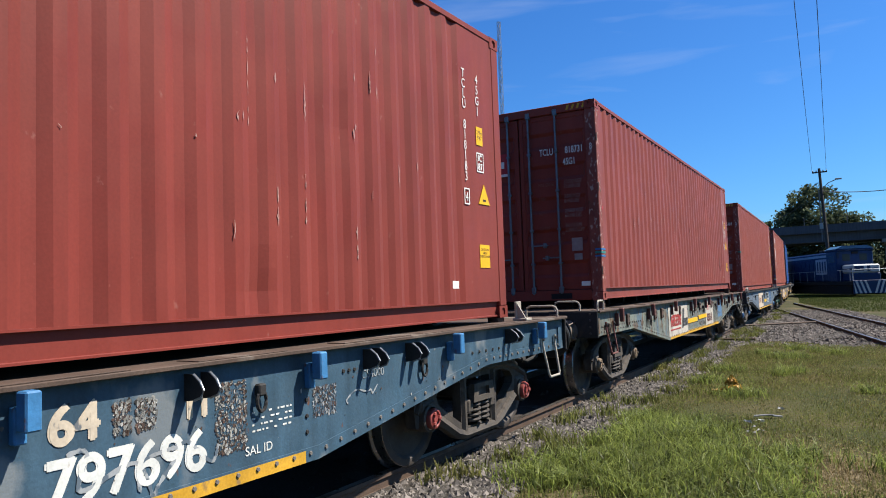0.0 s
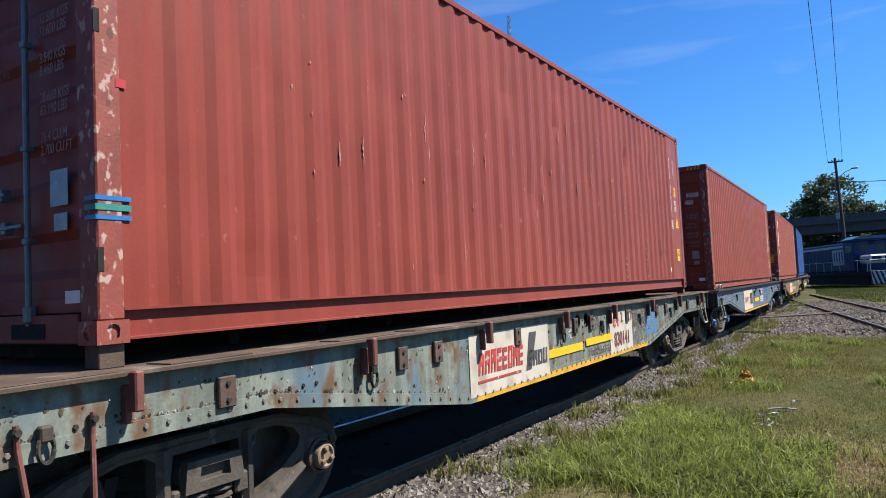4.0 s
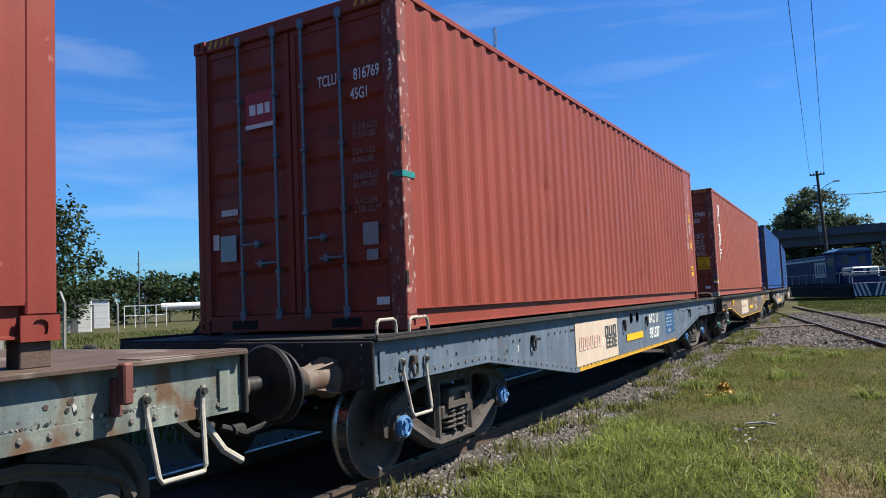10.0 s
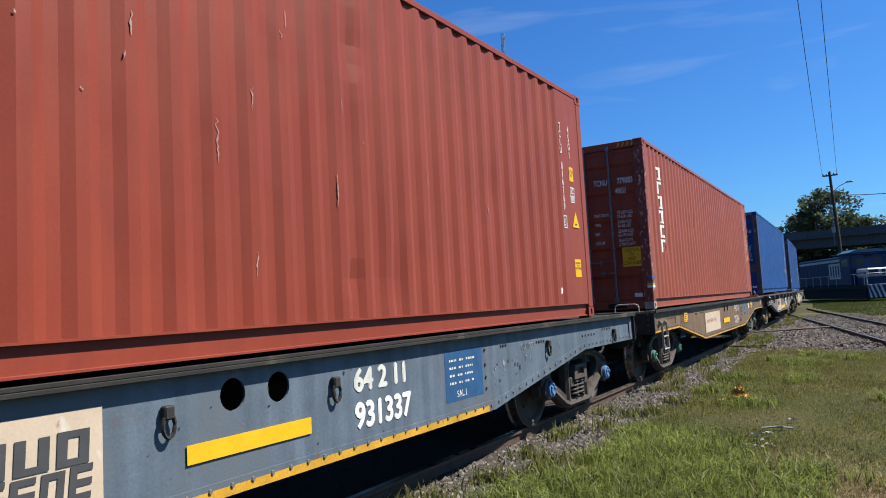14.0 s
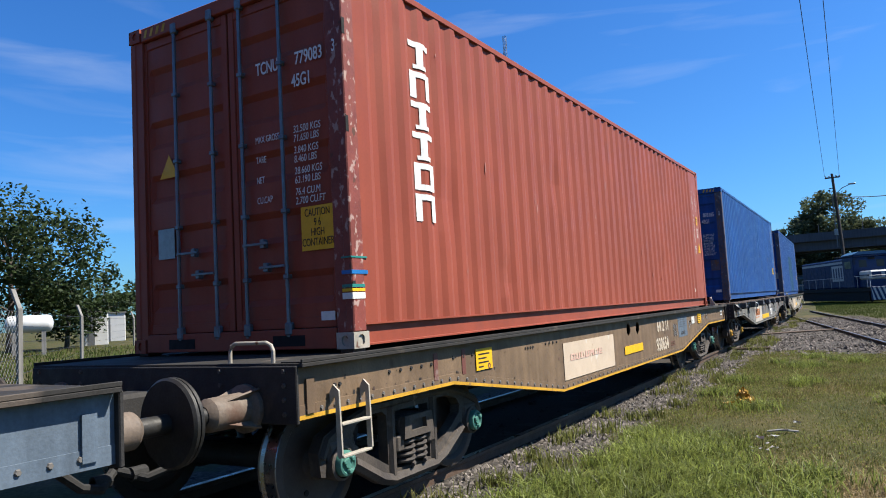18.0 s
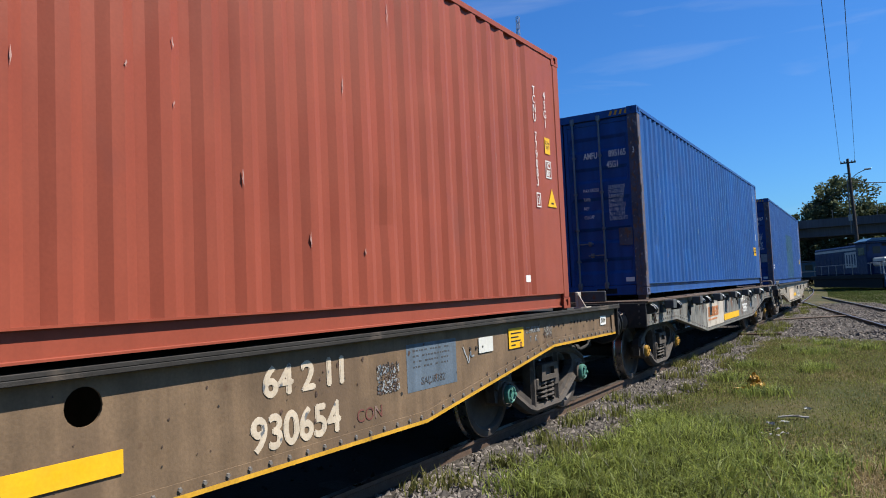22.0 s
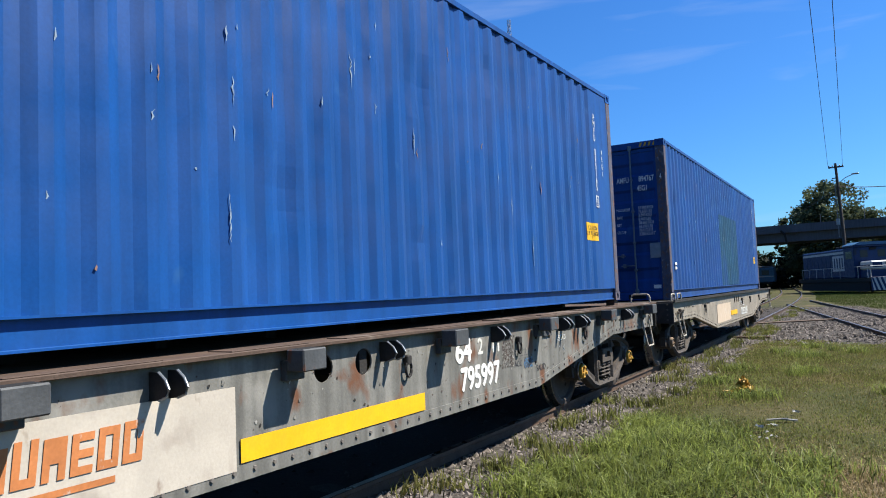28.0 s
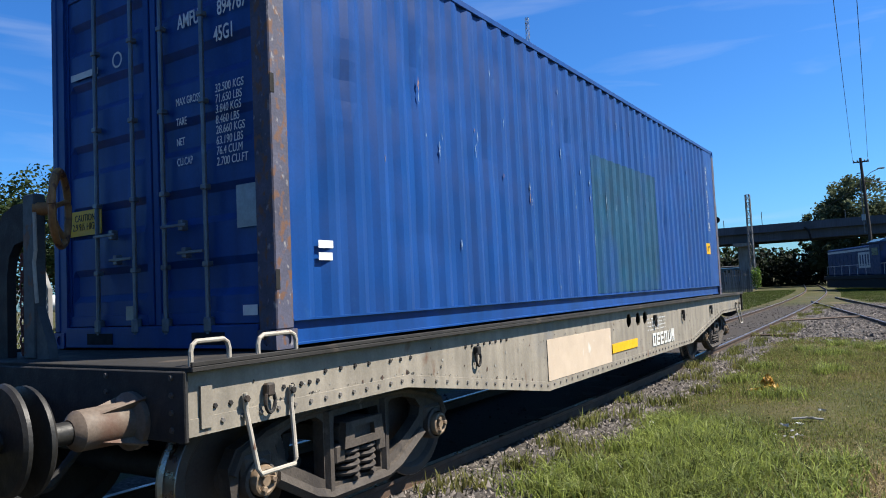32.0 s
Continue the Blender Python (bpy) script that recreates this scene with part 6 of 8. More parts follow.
def side_wall(seed, sgn, dents=8):
    rng = random.Random(seed)
    pits = [(rng.uniform(-5.4, 5.2), rng.uniform(0.3, 2.5), rng.uniform(0.07, 0.22), rng.uniform(0.008, 0.028)) for _ in range(dents)]
    zs = [0.175 + (CH - 0.174 - 0.06) * k / 18 for k in range(19)]
    vs = []
    for y, d in RIBS:
        for z in zs:
            x = HX - 0.008 - d - 0.004 * noise.noise(Vector((y * 0.9, z * 0.8, seed * 3.1)))
            for py, pz, pr, pd in pits:
                q = ((y - py) ** 2 + (z - pz) ** 2 * 0.6) / (pr * pr)
                if q < 6:
                    x -= pd * math.exp(-q)
            vs.append((sgn * x, y, z))
    n = len(zs)
    fs = [(i * n + k, (i + 1) * n + k, (i + 1) * n + k + 1, i * n + k + 1) for i in range(len(RIBS) - 1) for k in range(n - 1)]
    return Shape().add(vs, fs)


def draped(name, y0, y1, z0, z1, material, parent, label="", lift=0.003):
    """A painted or stuck patch that follows the pressed wall."""
    ys = sorted({y0, y1, *[r[0] for r in RIBS if y0 < r[0] < y1]})
    vs = [(wall_x(y) + lift + 0.004, y, z) for y in ys for z in (z0, z1)]
    fs = [(2 * i, 2 * i + 2, 2 * i + 3, 2 * i + 1) for i in range(len(ys) - 1)]
    return part(name, Shape().add(vs, fs), material, parent, label)


def casting(x, y, z):
    """A corner casting with its twist-lock openings sunk in."""
    s = Shape()
    a, b, c = 0.162 / 2, 0.178 / 2, 0.118 / 2
    sx, sy = (1 if x > 0 else -1), (1 if y > 0 else -1)
    cx, cy = x - sx * a, y - sy * b
    s.box(cx - a + 0.01, cx + a - 0.014, cy - b + 0.014, cy + b - 0.014, z - c, z + c)
    # side face with an oval hole
    oval = [(cy + 0.035 * math.cos(k * math.pi / 8), z + 0.026 * math.sin(k * math.pi / 8) + (0.014 if 0 <= k <= 8 else -0.014)) for k in range(16)]
    for xx0, xx1 in ((cx + sx * (a - 0.013), cx + sx * a),):
        s.plate([(cy - b, z - c), (cy + b, z - c), (cy + b, z + c), (cy - b, z + c)], [oval], xx0, xx1)
    f = Shape().plate([(cx - a + 0.003, z - c), (cx + a - 0.014, z - c), (cx + a - 0.014, z + c), (cx - a + 0.003, z + c)], [[(cx + 0.032 * math.cos(k * math.pi / 8), z + 0.036 * math.sin(k * math.pi / 8)) for k in range(16)]], 0, 0.013)
    y_face = cy + sy * b
    s.add([(q[1], y_face - sy * q[0], q[2]) for q in f.v], f.f)
    return s


def door_leaf(x0, x1, y):
    """A door leaf with five pressed bands and a frame."""
    prof = [(0.2, 0.0)]
    z = 0.34
    while z < 2.5:
        prof += [(z, 0.0), (z + 0.05, 0.03), (z + 0.2, 0.03), (z + 0.25, 0.0)]
        z += 0.48
    prof += [(CH - 0.16, 0.0)]
    vs, fs = [], []
    for zz, d in prof:
        for xx, k in ((x0 + 0.02, 0), (x0 + 0.08, 0), (x0 + 0.11, 1), (x1 - 0.11, 1), (x1 - 0.08, 0), (x1 - 0.02, 0)):
            vs.append((xx, y + d * k, zz))
    for j in range(len(prof) - 1):
        for i in range(5):
            fs.append((j * 6 + i, j * 6 + i + 1, (j + 1) * 6 + i + 1, (j + 1) * 6 + i))
    s = Shape().add(vs, fs)
    for xx in (x0 + 0.035, x1 - 0.035):
        s.box(xx - 0.03, xx + 0.03, y - 0.012, y + 0.03, 0.16, CH - 0.13, 0.004)
    s.box(x0 + 0.066, x1 - 0.066, y - 0.012, y + 0.03, 0.16, 0.24, 0.004)
    s.box(x0 + 0.066, x1 - 0.066, y - 0.012, y + 0.03, CH - 0.2, CH - 0.13, 0.004)
    return s


def container(paint, worn, label, seed, dents=8, foot=None):
    c = thing("shipping_container", label, "container", "container train")
    side = part("side_wall", side_wall(seed, 1, dents), paint, c, "ribbed pressed-steel wall")
    part("side_wall", side_wall(seed + 50, -1, 2), paint, c)
    for sgn in (1, -1):
        a, b = sorted((sgn * (HX - 0.06), sgn * HX))
        part("top_rail", Shape().box(a, b, -HY + 0.16, HY - 0.16, CH - 0.064, CH - 0.004, 0.005), paint, c)
        fold = [(HX - 0.09, 0.014), (HX - 0.022, 0.014), (HX - 0.022, 0.026), (HX - 0.042, 0.03), (HX - 0.042, 0.162), (HX - 0.006, 0.164), (HX - 0.006, 0.177), (HX - 0.09, 0.177)]
        m = len(fold)
        s = Shape().add([(sgn * x, y, z) for y in (-HY + 0.157, HY - 0.157) for x, z in fold], [(k, (k + 1) % m, m + (k + 1) % m, m + k) for k in range(m)] + [tuple(range(m)), tuple(range(m, 2 * m))])
        part("bottom_rail", s, paint, c, "folded bottom side rail")
    part("roof", Shape().box(-HX + 0.03, HX - 0.03, -HY + 0.1, HY - 0.1, CH - 0.03, CH - 0.012), paint, c)
    part("floor", Shape().box(-HX + 0.06, HX - 0.06, -HY + 0.1, HY - 0.1, 0.05, 0.14), M["frame"], c)
    part("front_wall", Shape().box(-HX + 0.1, HX - 0.1, HY - 0.06, HY - 0.03, 0.1, CH - 0.05), paint, c)
    for sx in (1, -1):
        for sy in (1, -1):
            m = worn if sx > 0 and (sy < 0 or worn is M["worn_blue"]) else paint
            a, b = sorted((sx * (HX - 0.075), sx * (HX - 0.001)))
            d, e = sorted((sy * (HY - 0.155), sy * (HY - 0.012)))
            s = Shape().box(a, b, d, e, 0.118, CH - 0.118, 0.008)
            a, b = sorted((sx * (HX - 0.16), sx * (HX - 0.07)))
            d, e = sorted((sy * (HY - 0.06), sy * (HY - 0.02)))
            s.box(a, b, d, e, 0.118, CH - 0.118)
            part("corner_post", s, m, c, "scuffed corner post" if m is worn else "")
            for z in (0.059, CH - 0.059):
                part("corner_casting", casting(sx * HX, sy * HY, z), (foot if foot and sx > 0 > sy else m) if z < 1 else paint, c)
    for z0, z1, nm in ((0.0, 0.16, "door_sill"), (CH - 0.13, CH, "door_header")):
        s = Shape().box(-HX + 0.165, HX - 0.165, -HY + 0.005, -HY + 0.1, z0 + 0.005, z1 - 0.005, 0.006)
        h = part(nm, s, paint, c)
        if nm == "door_header":
            for sx in (-1, 1):
                st = Shape()
                for k in range(4):
                    x = sx * (HX - 0.2 - k * 0.08)
                    st.add([(x, -HY + 0.003, CH - 0.1), (x + 0.035, -HY + 0.003, CH - 0.1), (x + 0.06, -HY + 0.003, CH - 0.03), (x + 0.025, -HY + 0.003, CH - 0.03)], [(0, 1, 2, 3)])
                part("hazard_stripe", st, M["trim_yellow"], h, "yellow hazard stripes")
        else:
            for sx in (-0.6, 0.6):
                part("fork_slot", Shape().box(sx - 0.16, sx + 0.16, -HY + 0.001, -HY + 0.004, 0.03, 0.11), M["dark"], h)
    yd = -HY + 0.055
    for k, (x0, x1) in enumerate(((-HX + 0.12, -0.005), (0.005, HX - 0.12))):
        leaf = part("door", door_leaf(x0, x1, yd), paint, c, "steel cargo door")
        for j, f in enumerate((0.438, 0.849) if k == 0 else (0.151, 0.544)):
            x = x0 + (x1 - x0) * f
            s = Shape().tube([(x, yd - 0.045, 0.1), (x, yd - 0.045, CH - 0.08)], 0.016, 8)
            for z in (0.55, 1.05, 1.62, 2.2):
                s.box(x - 0.026, x + 0.026, yd - 0.066, yd - 0.012, z - 0.018, z + 0.018, 0.006)
            for z in (0.16, CH - 0.11):
                s.box(x - 0.034, x + 0.034, yd - 0.066, yd - 0.012, z - 0.05, z + 0.05, 0.012)
            part("locking_bar", s, M["bar"], leaf, "galvanised locking bar")
            hz = 0.82 if j == 0 else 0.635
            d = -1 if j else 1
            hs = Shape().box(min(x, x + d * 0.26), max(x, x + d * 0.26), yd - 0.08, yd - 0.066, hz - 0.01, hz + 0.01, 0.003)
            hs.box(x + d * 0.2 - 0.022, x + d * 0.2 + 0.022, yd - 0.072, yd - 0.02, hz - 0.035, hz + 0.035, 0.005)
            part("door_handle", hs, M["bar"], leaf, "galvanised door handle")
        hx = x0 if k == 0 else x1
        for z in (0.35, 1.05, 1.85, 2.55):
            part("hinge", Shape().box(hx - 0.05, hx + 0.05, yd - 0.02, yd - 0.008, z - 0.06, z + 0.06, 0.004).tube([(hx + (0.05 if k else -0.05), yd - 0.02, z - 0.08), (hx + (0.05 if k else -0.05), yd - 0.02, z + 0.08)], 0.014, 8), paint, leaf)
    # hasps on the near post
    for z in (0.42, 1.62, 2.35):
        part("post_recess", Shape().box(HX - 0.0005, HX + 0.0015, -HY + 0.012, -HY + 0.045, z - 0.06, z + 0.06), M["dark"], c)
    return c


def column(parent, text, y, ztop, size, material, pitch, name="side_code"):
    """One character under the other on the side wall."""
    for k, ch in enumerate(text):
        if ch != " ":
            letters(name, ch, size, material, parent, (wall_x(y) + 0.007, y, ztop - (k + 1) * pitch), squeeze=0.8)


def triangle(parent, y, z, r=0.1):
    x = HX - 0.001
    o = part("warning_triangle", Shape().add([(x, y - r, z), (x, y + r, z), (x, y, z + 1.75 * r), (x - 0.003, y - r, z), (x - 0.003, y + r, z), (x - 0.003, y, z + 1.75 * r)], [(0, 1, 2), (3, 5, 4), (0, 3, 4, 1), (1, 4, 5, 2), (2, 5, 3, 0)]), M["yellow"], parent, "yellow warning triangle")
    part("triangle_mark", Shape().box(x + 0.001, x + 0.002, y - 0.03, y + 0.03, z + 0.03, z + 0.05), M["black"], o)


def code_box(parent, y, z, size, material):
    """The frame round a check digit."""
    x = wall_x(y) + 0.007
    o = Shape()
    a, b = size * 0.5, size * 0.72
    for y0, y1, z0, z1 in ((y - a, y + a, z + b, z + b + 0.012), (y - a, y + a, z - b, z - b + 0.012), (y - a, y - a + 0.012, z - b + 0.012, z + b), (y + a - 0.012, y + a, z - b + 0.012, z + b)):
        o.box(x, x + 0.0012, y0, y1, z0, z1)
    part("check_frame", o, material, parent)


def far_marks(c, code, caution=True, along=0.0):
    """Codes and stickers by the far end of the side wall."""
    column(c, code, 5.335 + along, 2.43, 0.125, M["white"], 0.1)
    code_box(c, 5.335 + along, 2.43 - len(code) * 0.1 + 0.042, 0.1, M["white"])
    x = HX - 0.004
    column(c, "45G1", 5.6 + along, 2.43, 0.125, M["white"], 0.107)
    y = 5.625 + along
    o = side_plate("height_sticker", y - 0.065, y + 0.065, 1.71, 1.89, x, M["yellow"], c, "yellow height sticker", 0.0012)
    letters("sticker_text", "2.9m\n9'6\"", 0.06, M["black"], o, (x + 0.002, y, 1.815), thick=0.0004)
    sq = Shape()
    for y0, y1, z0, z1 in ((y - 0.07, y + 0.07, 1.621, 1.633), (y - 0.07, y + 0.07, 1.44, 1.452), (y - 0.07, y - 0.06, 1.452, 1.621), (y + 0.06, y + 0.07, 1.452, 1.621)):
        sq.box(x, x + 0.0012, y0, y1, z0, z1)
    o = part("approval_mark", sq, M["white"], c, "white framed approval mark")
    letters("approval_text", "IC", 0.09, M["white"], o, (x + 0.001, y, 1.55), thick=0.0004, bold=0.002)
    letters("approval_text", "87", 0.09, M["white"], o, (x + 0.001, y, 1.465), thick=0.0004, bold=0.002)
    triangle(c, 5.68 + along, 1.125, 0.115)
    if caution:
        o = side_plate("caution_sticker", 5.555 + along, 5.755 + along, 0.5, 0.725, x, M["yellow"], c, "orange caution sticker", 0.0012)
        letters("sticker_text", "CAUTION\nHIGH\nCONTAINER", 0.037, M["black"], o, (x + 0.002, 5.655 + along, 0.665), thick=0.0004)
    draped("small_plate", 5.02, 5.17, 0.305, 0.375, M["white"], c, "small white label", -0.002)


def door_text(c, owner, serial, check, z_data=1.7, pitch=0.215, ink=None, faint=None):
    y = -HY + 0.0365
    letters("door_code", owner, 0.14, M["white"], c, (0.44, y, 2.165), "door", squeeze=0.62, bold=0.002)
    letters("door_code", serial, 0.14, M["white"], c, (0.87, y, 2.165), "door", squeeze=0.66, bold=0.002)
    letters("door_code", check, 0.13, M["white"], c, (1.13, y - 0.022, 2.175), "door", squeeze=0.6, bold=0.002)
    letters("door_code", "45G1", 0.14, M["white"], c, (0.79, y, 1.995), "door", squeeze=0.62, bold=0.002)
    for k, (a, b) in enumerate((("MAX GROSS", "32.500 KGS\n71.650 LBS"), ("TARE", "3.840 KGS\n8.460 LBS"), ("NET", "28.660 KGS\n63.190 LBS"), ("CU.CAP", "76.4 CU.M\n2.700 CU.FT"))):
        z = z_data - k * pitch
        letters("door_data", a, 0.075, faint or M["white"], c, (0.29, y, z), "door", align="LEFT", squeeze=0.62)
        letters("door_data", b, 0.078, ink or M["white"], c, (0.69, y, z + 0.02), "door", align="LEFT", slant=0.1, squeeze=0.72)


def tape(c, z, h, material, w=0.16, name="tape"):
    part(name, Shape().box(HX - 0.0, HX + 0.003, -HY + 0.008, -HY + w, z, z + h).box(HX - 0.09, HX + 0.002, -HY + 0.004, -HY + 0.0115, z, z + h), material, c, "strip of coloured tape round the post")


def scars(c, n, seed, material, y0=-5.5, y1=4.9):
    """Ragged scrapes and scuffs on the outer faces of the ribs."""
    rng = random.Random(seed)
    s = Shape()
    flats = [(a[0] + b[0]) / 2 for a, b in zip(RIBS, RIBS[1:]) if a[1] == 0 and b[1] == 0 and b[0] - a[0] > 0.05]
    for _ in range(n):
        f = rng.choice([f for f in flats if y0 < f < y1])
        z = rng.choice((rng.uniform(0.25, 2.5), rng.uniform(1.1, 1.9)))
        h = rng.uniform(0.03, 0.11) * rng.choice((0.5, 1, 1, 1.6, 3.0))
        side = rng.choice((-0.043, 0.043, 0.0))
        m = max(3, int(h / 0.02))
        left, right = [], []
        for k in range(m + 1):
            u = k / m
            w = rng.uniform(0.002, 0.008) * (1.2 - abs(2 * u - 1))
            y = f + side + rng.uniform(-0.004, 0.004) + (rng.uniform(-0.02, 0.02) * u if side == 0 else 0)
            left.append((y - w, z + h * u))
            right.append((y + w, z + h * u))
        vs = [(HX - 0.008 + 0.0058, y, q) for y, q in left] + [(HX - 0.008 + 0.0058, y, q) for y, q in right]
        s.add(vs, [(k, k + 1, m + 1 + k + 1, m + 1 + k) for k in range(m)])
    tagged(part("scrape", s, material, c, "bare scrapes in the paint"), kind="stuff")



def long_scrape(c, y, z0, z1, w, seed):
    """A long ragged scrape down a wall, broken into short lengths."""
    r = random.Random(seed)
    s = Shape()
    z = z0
    while z < z1:
        h = r.uniform(0.03, 0.14)
        m = 6
        pts = []
        for sg in (-1, 1):
            for k in range(m + 1):
                u = k / m
                yy = y + sg * w * r.uniform(0.2, 1.0) * (1.05 - abs(2 * u - 1))
                pts.append((wall_x(yy) + 0.006, yy, min(z + h * u, z1)))
        s.add(pts, [(k, m + 1 + k, m + 2 + k, k + 1) for k in range(m)])
        z += h + r.choice((0.0, 0.02, 0.06))
    tagged(part("long_scrape", s, M["scar_pink"], c, "long pale scrape in the paint"), kind="stuff")


c0 = container(M["red_a"], M["worn_red"], "maroon ribbed forty-foot container on the blue wagon", 1, 10)
far_marks(c0, "TCLU 818183 4")
door_text(c0, "TCLU", "818183", "4", 1.7, 0.215, M["dim_white"], M["dim_red"])
scars(c0, 46, 2, M["scar_pink"])
for k, (y, z0, z1, w) in enumerate(((2.84, 0.74, 1.0, 0.02), (3.1, 0.76, 1.11, 0.012), (3.65, 0.54, 0.79, 0.014), (2.61, 1.36, 1.94, 0.007), (3.64, 1.42, 1.52, 0.012))):
    long_scrape(c0, y, z0, z1, w, 70 + k)
c1 = container(M["red_b"], M["worn_red"], "maroon ribbed forty-foot container with blue tape on the post", 2, 14)
far_marks(c1, "TCLU 818731 8")
door_text(c1, "TCLU", "818731", "8", 1.7, 0.215, M["dim_white"], M["dim_red"])
scars(c1, 60, 3, M["scar_pink"])
tape(c1, 0.715, 0.022, M["tape_blue"], 0.2)
tape(c1, 0.665, 0.03, M["tape_teal"], 0.2)
tape(c1, 0.618, 0.022, M["tape_blue"], 0.2)
side_plate("small_label", -5.97, -5.91, 1.3, 1.345, HX, M["sticker_red"], c1, "small red sticker", 0.002)
for yy, z0, z1, w in SCUFFS:
    rs = random.Random(int(yy * 100))
    m = 14
    lo = [(yy - w * (0.25 + 0.75 * math.sin(math.pi * (k + 0.5) / m)) * rs.uniform(0.7, 1.0), z0 + (z1 - z0) * k / (m - 1)) for k in range(m)]
    hi = [(yy + w * (0.25 + 0.75 * math.sin(math.pi * (k + 0.5) / m)) * rs.uniform(0.7, 1.0), z) for k, (_, z) in enumerate(lo)]
    sh = Shape().add([(wall_x(y) + 0.0045, y, z) for y, z in lo] + [(wall_x(y) + 0.0045, y, z) for y, z in hi], [(k, k + 1, m + k + 1, m + k) for k in range(m - 1)])
    part("rubber_scuff", sh, M["scuff"], c1, "dark rubber scuff on the wall")
for k, (y, z0, z1, w) in enumerate(((2.44, 0.2, 0.55, 0.016), (3.55, 0.2, 0.92, 0.012), (2.47, 1.18, 1.31, 0.014), (3.04, 1.22, 1.3, 0.016), (3.31, 1.18, 1.25, 0.018), (3.62, 1.5, 1.64, 0.016))):
    long_scrape(c1, y, z0, z1, w, 80 + k)
c2 = container(M["red_c"], M["worn_red"], "brick-red ribbed forty-foot container on the pale wagon", 3, 6)
far_marks(c2, "TCLU 816769 3")
door_text(c2, "TCLU", "816769", "3", 1.7, 0.215, M["dim_white"], M["dim_red"])
scars(c2, 24, 4, M["scar_pink"])
tape(c2, 1.26, 0.05, M["tape_teal"], 0.2)
for k, cc in enumerate((c0, c1, c2)):
    o = door_plate("logo_block", -0.56, -0.2, 1.96, 2.27, -HY + 0.038, M["sticker_red"], cc, "red and white emblem block")
    part("logo_bar", Shape().box(-0.51, -0.43, -HY + 0.034, -HY + 0.0345, 2.05, 2.15).box(-0.41, -0.33, -HY + 0.034, -HY + 0.0345, 2.05, 2.15).box(-0.31, -0.25, -HY + 0.034, -HY + 0.0345, 2.05, 2.15), M["white"], o)
    part("logo_foot", Shape().box(-0.56, -0.2, -HY + 0.032, -HY + 0.0345, 1.92, 1.96), M["white"], o)
c3 = container(M["red_d"], M["worn_red"], "orange-red ribbed forty-foot container with a white upright brand mark", 4, 6, M["handrail"])
far_marks(c3, "TCNU 779083 3", caution=False, along=0.07)
door_text(c3, "TCNU", "779083", "3", 1.62, 0.16)
scars(c3, 22, 5, M["scar_pink"])
for k in range(6):
    z = 1.01 + (5 - k) * 0.263
    yc = -5.025
    g0 = draped("brand_block", yc - 0.15, yc + 0.15, z + 0.15, z + 0.2, M["white"], c3, "white block of an upright brand mark")
    if k in (1, 4, 5):
        draped("brand_block", yc - 0.15, yc - 0.06, z - 0.03, z + 0.15, M["white"], c3, "white block of an upright brand mark")
        draped("brand_block", yc + 0.06, yc + 0.15, z - 0.03, z + 0.15, M["white"], c3, "white block of an upright brand mark")
        if k == 4:
            draped("brand_block", yc - 0.06, yc + 0.06, z - 0.03, z + 0.02, M["white"], c3, "white block of an upright brand mark")
    else:
        draped("brand_block", yc - 0.045, yc + 0.045, z - 0.03, z + 0.15, M["white"], c3, "white block of an upright brand mark")
        draped("brand_block", yc - 0.09, yc + 0.09, z - 0.035, z, M["white"], c3, "white block of an upright brand mark", lift=0.004)
o = door_plate("caution_plate", 0.74, 1.06, 0.73, 1.06, -HY + 0.036, M["yellow"], c3, "yellow caution plate")
letters("plate_text", "CAUTION\n9 6\nHIGH\nCONTAINER", 0.082, M["black"], o, (0.9, -HY + 0.031, 0.985), "door", squeeze=0.66)
door_plate("data_plate", -0.91, -0.7, 0.8, 1.06, -HY + 0.036, M["plate"], c3, "grey metal data plate")
part("door_triangle", Shape().add([(-0.87, -HY + 0.034, 1.5), (-0.63, -HY + 0.034, 1.5), (-0.75, -HY + 0.034, 1.7)], [(0, 1, 2)]), M["yellow"], c3, "yellow warning triangle on the door")
tape(c3, 0.645, 0.012, M["tape_teal"], 0.19)
tape(c3, 0.53, 0.028, M["tape_blue"], 0.19)
tape(c3, 0.435, 0.022, M["tape_teal"], 0.15)
tape(c3, 0.405, 0.022, M["yellow"], 0.15)
tape(c3, 0.352, 0.045, M["white"], 0.15)
c4 = container(M["blue_a"], M["worn_blue"], "mid-blue ribbed forty-foot container with rusted corner post", 5, 8)
column(c4, "AMFU 895165 3", 5.4, 2.53, 0.12, M["white"], 0.096)
code_box(c4, 5.4, 2.53 - 13 * 0.096 + 0.04, 0.1, M["white"])
column(c4, "45G1", 5.65, 2.09, 0.1, M["white"], 0.1)
door_text(c4, "AMFU", "895165", "3", 1.64, 0.14)
scars(c4, 44, 6, M["scar_pale"])
scars(c4, 16, 16, M["scar_rust"])
o = draped("caution_sticker", 4.96, 5.37, 0.8, 1.03, M["yellow"], c4, "yellow caution height sticker", -0.001)
letters("sticker_text", "CAUTION\n2.9  9½ HIGH", 0.08, M["black"], o, (HX - 0.002, 5.165, 0.935), squeeze=0.9, thick=0.0004)
part("rust_plate", Shape().box(0.83, 1.04, -HY + 0.033, -HY + 0.036, 0.77, 1.04), M["worn_blue"], c4, "rusted data plate")
c5 = container(M["blue_b"], M["worn_blue"], "deep-blue ribbed forty-foot container with a green repainted patch", 6, 8)
column(c5, "AMFU 894767 4", 5.36, 2.53, 0.12, M["white"], 0.096)
code_box(c5, 5.36, 2.53 - 13 * 0.096 + 0.04, 0.1, M["white"])
door_text(c5, "AMFU", "894767", "4", 1.64, 0.137)
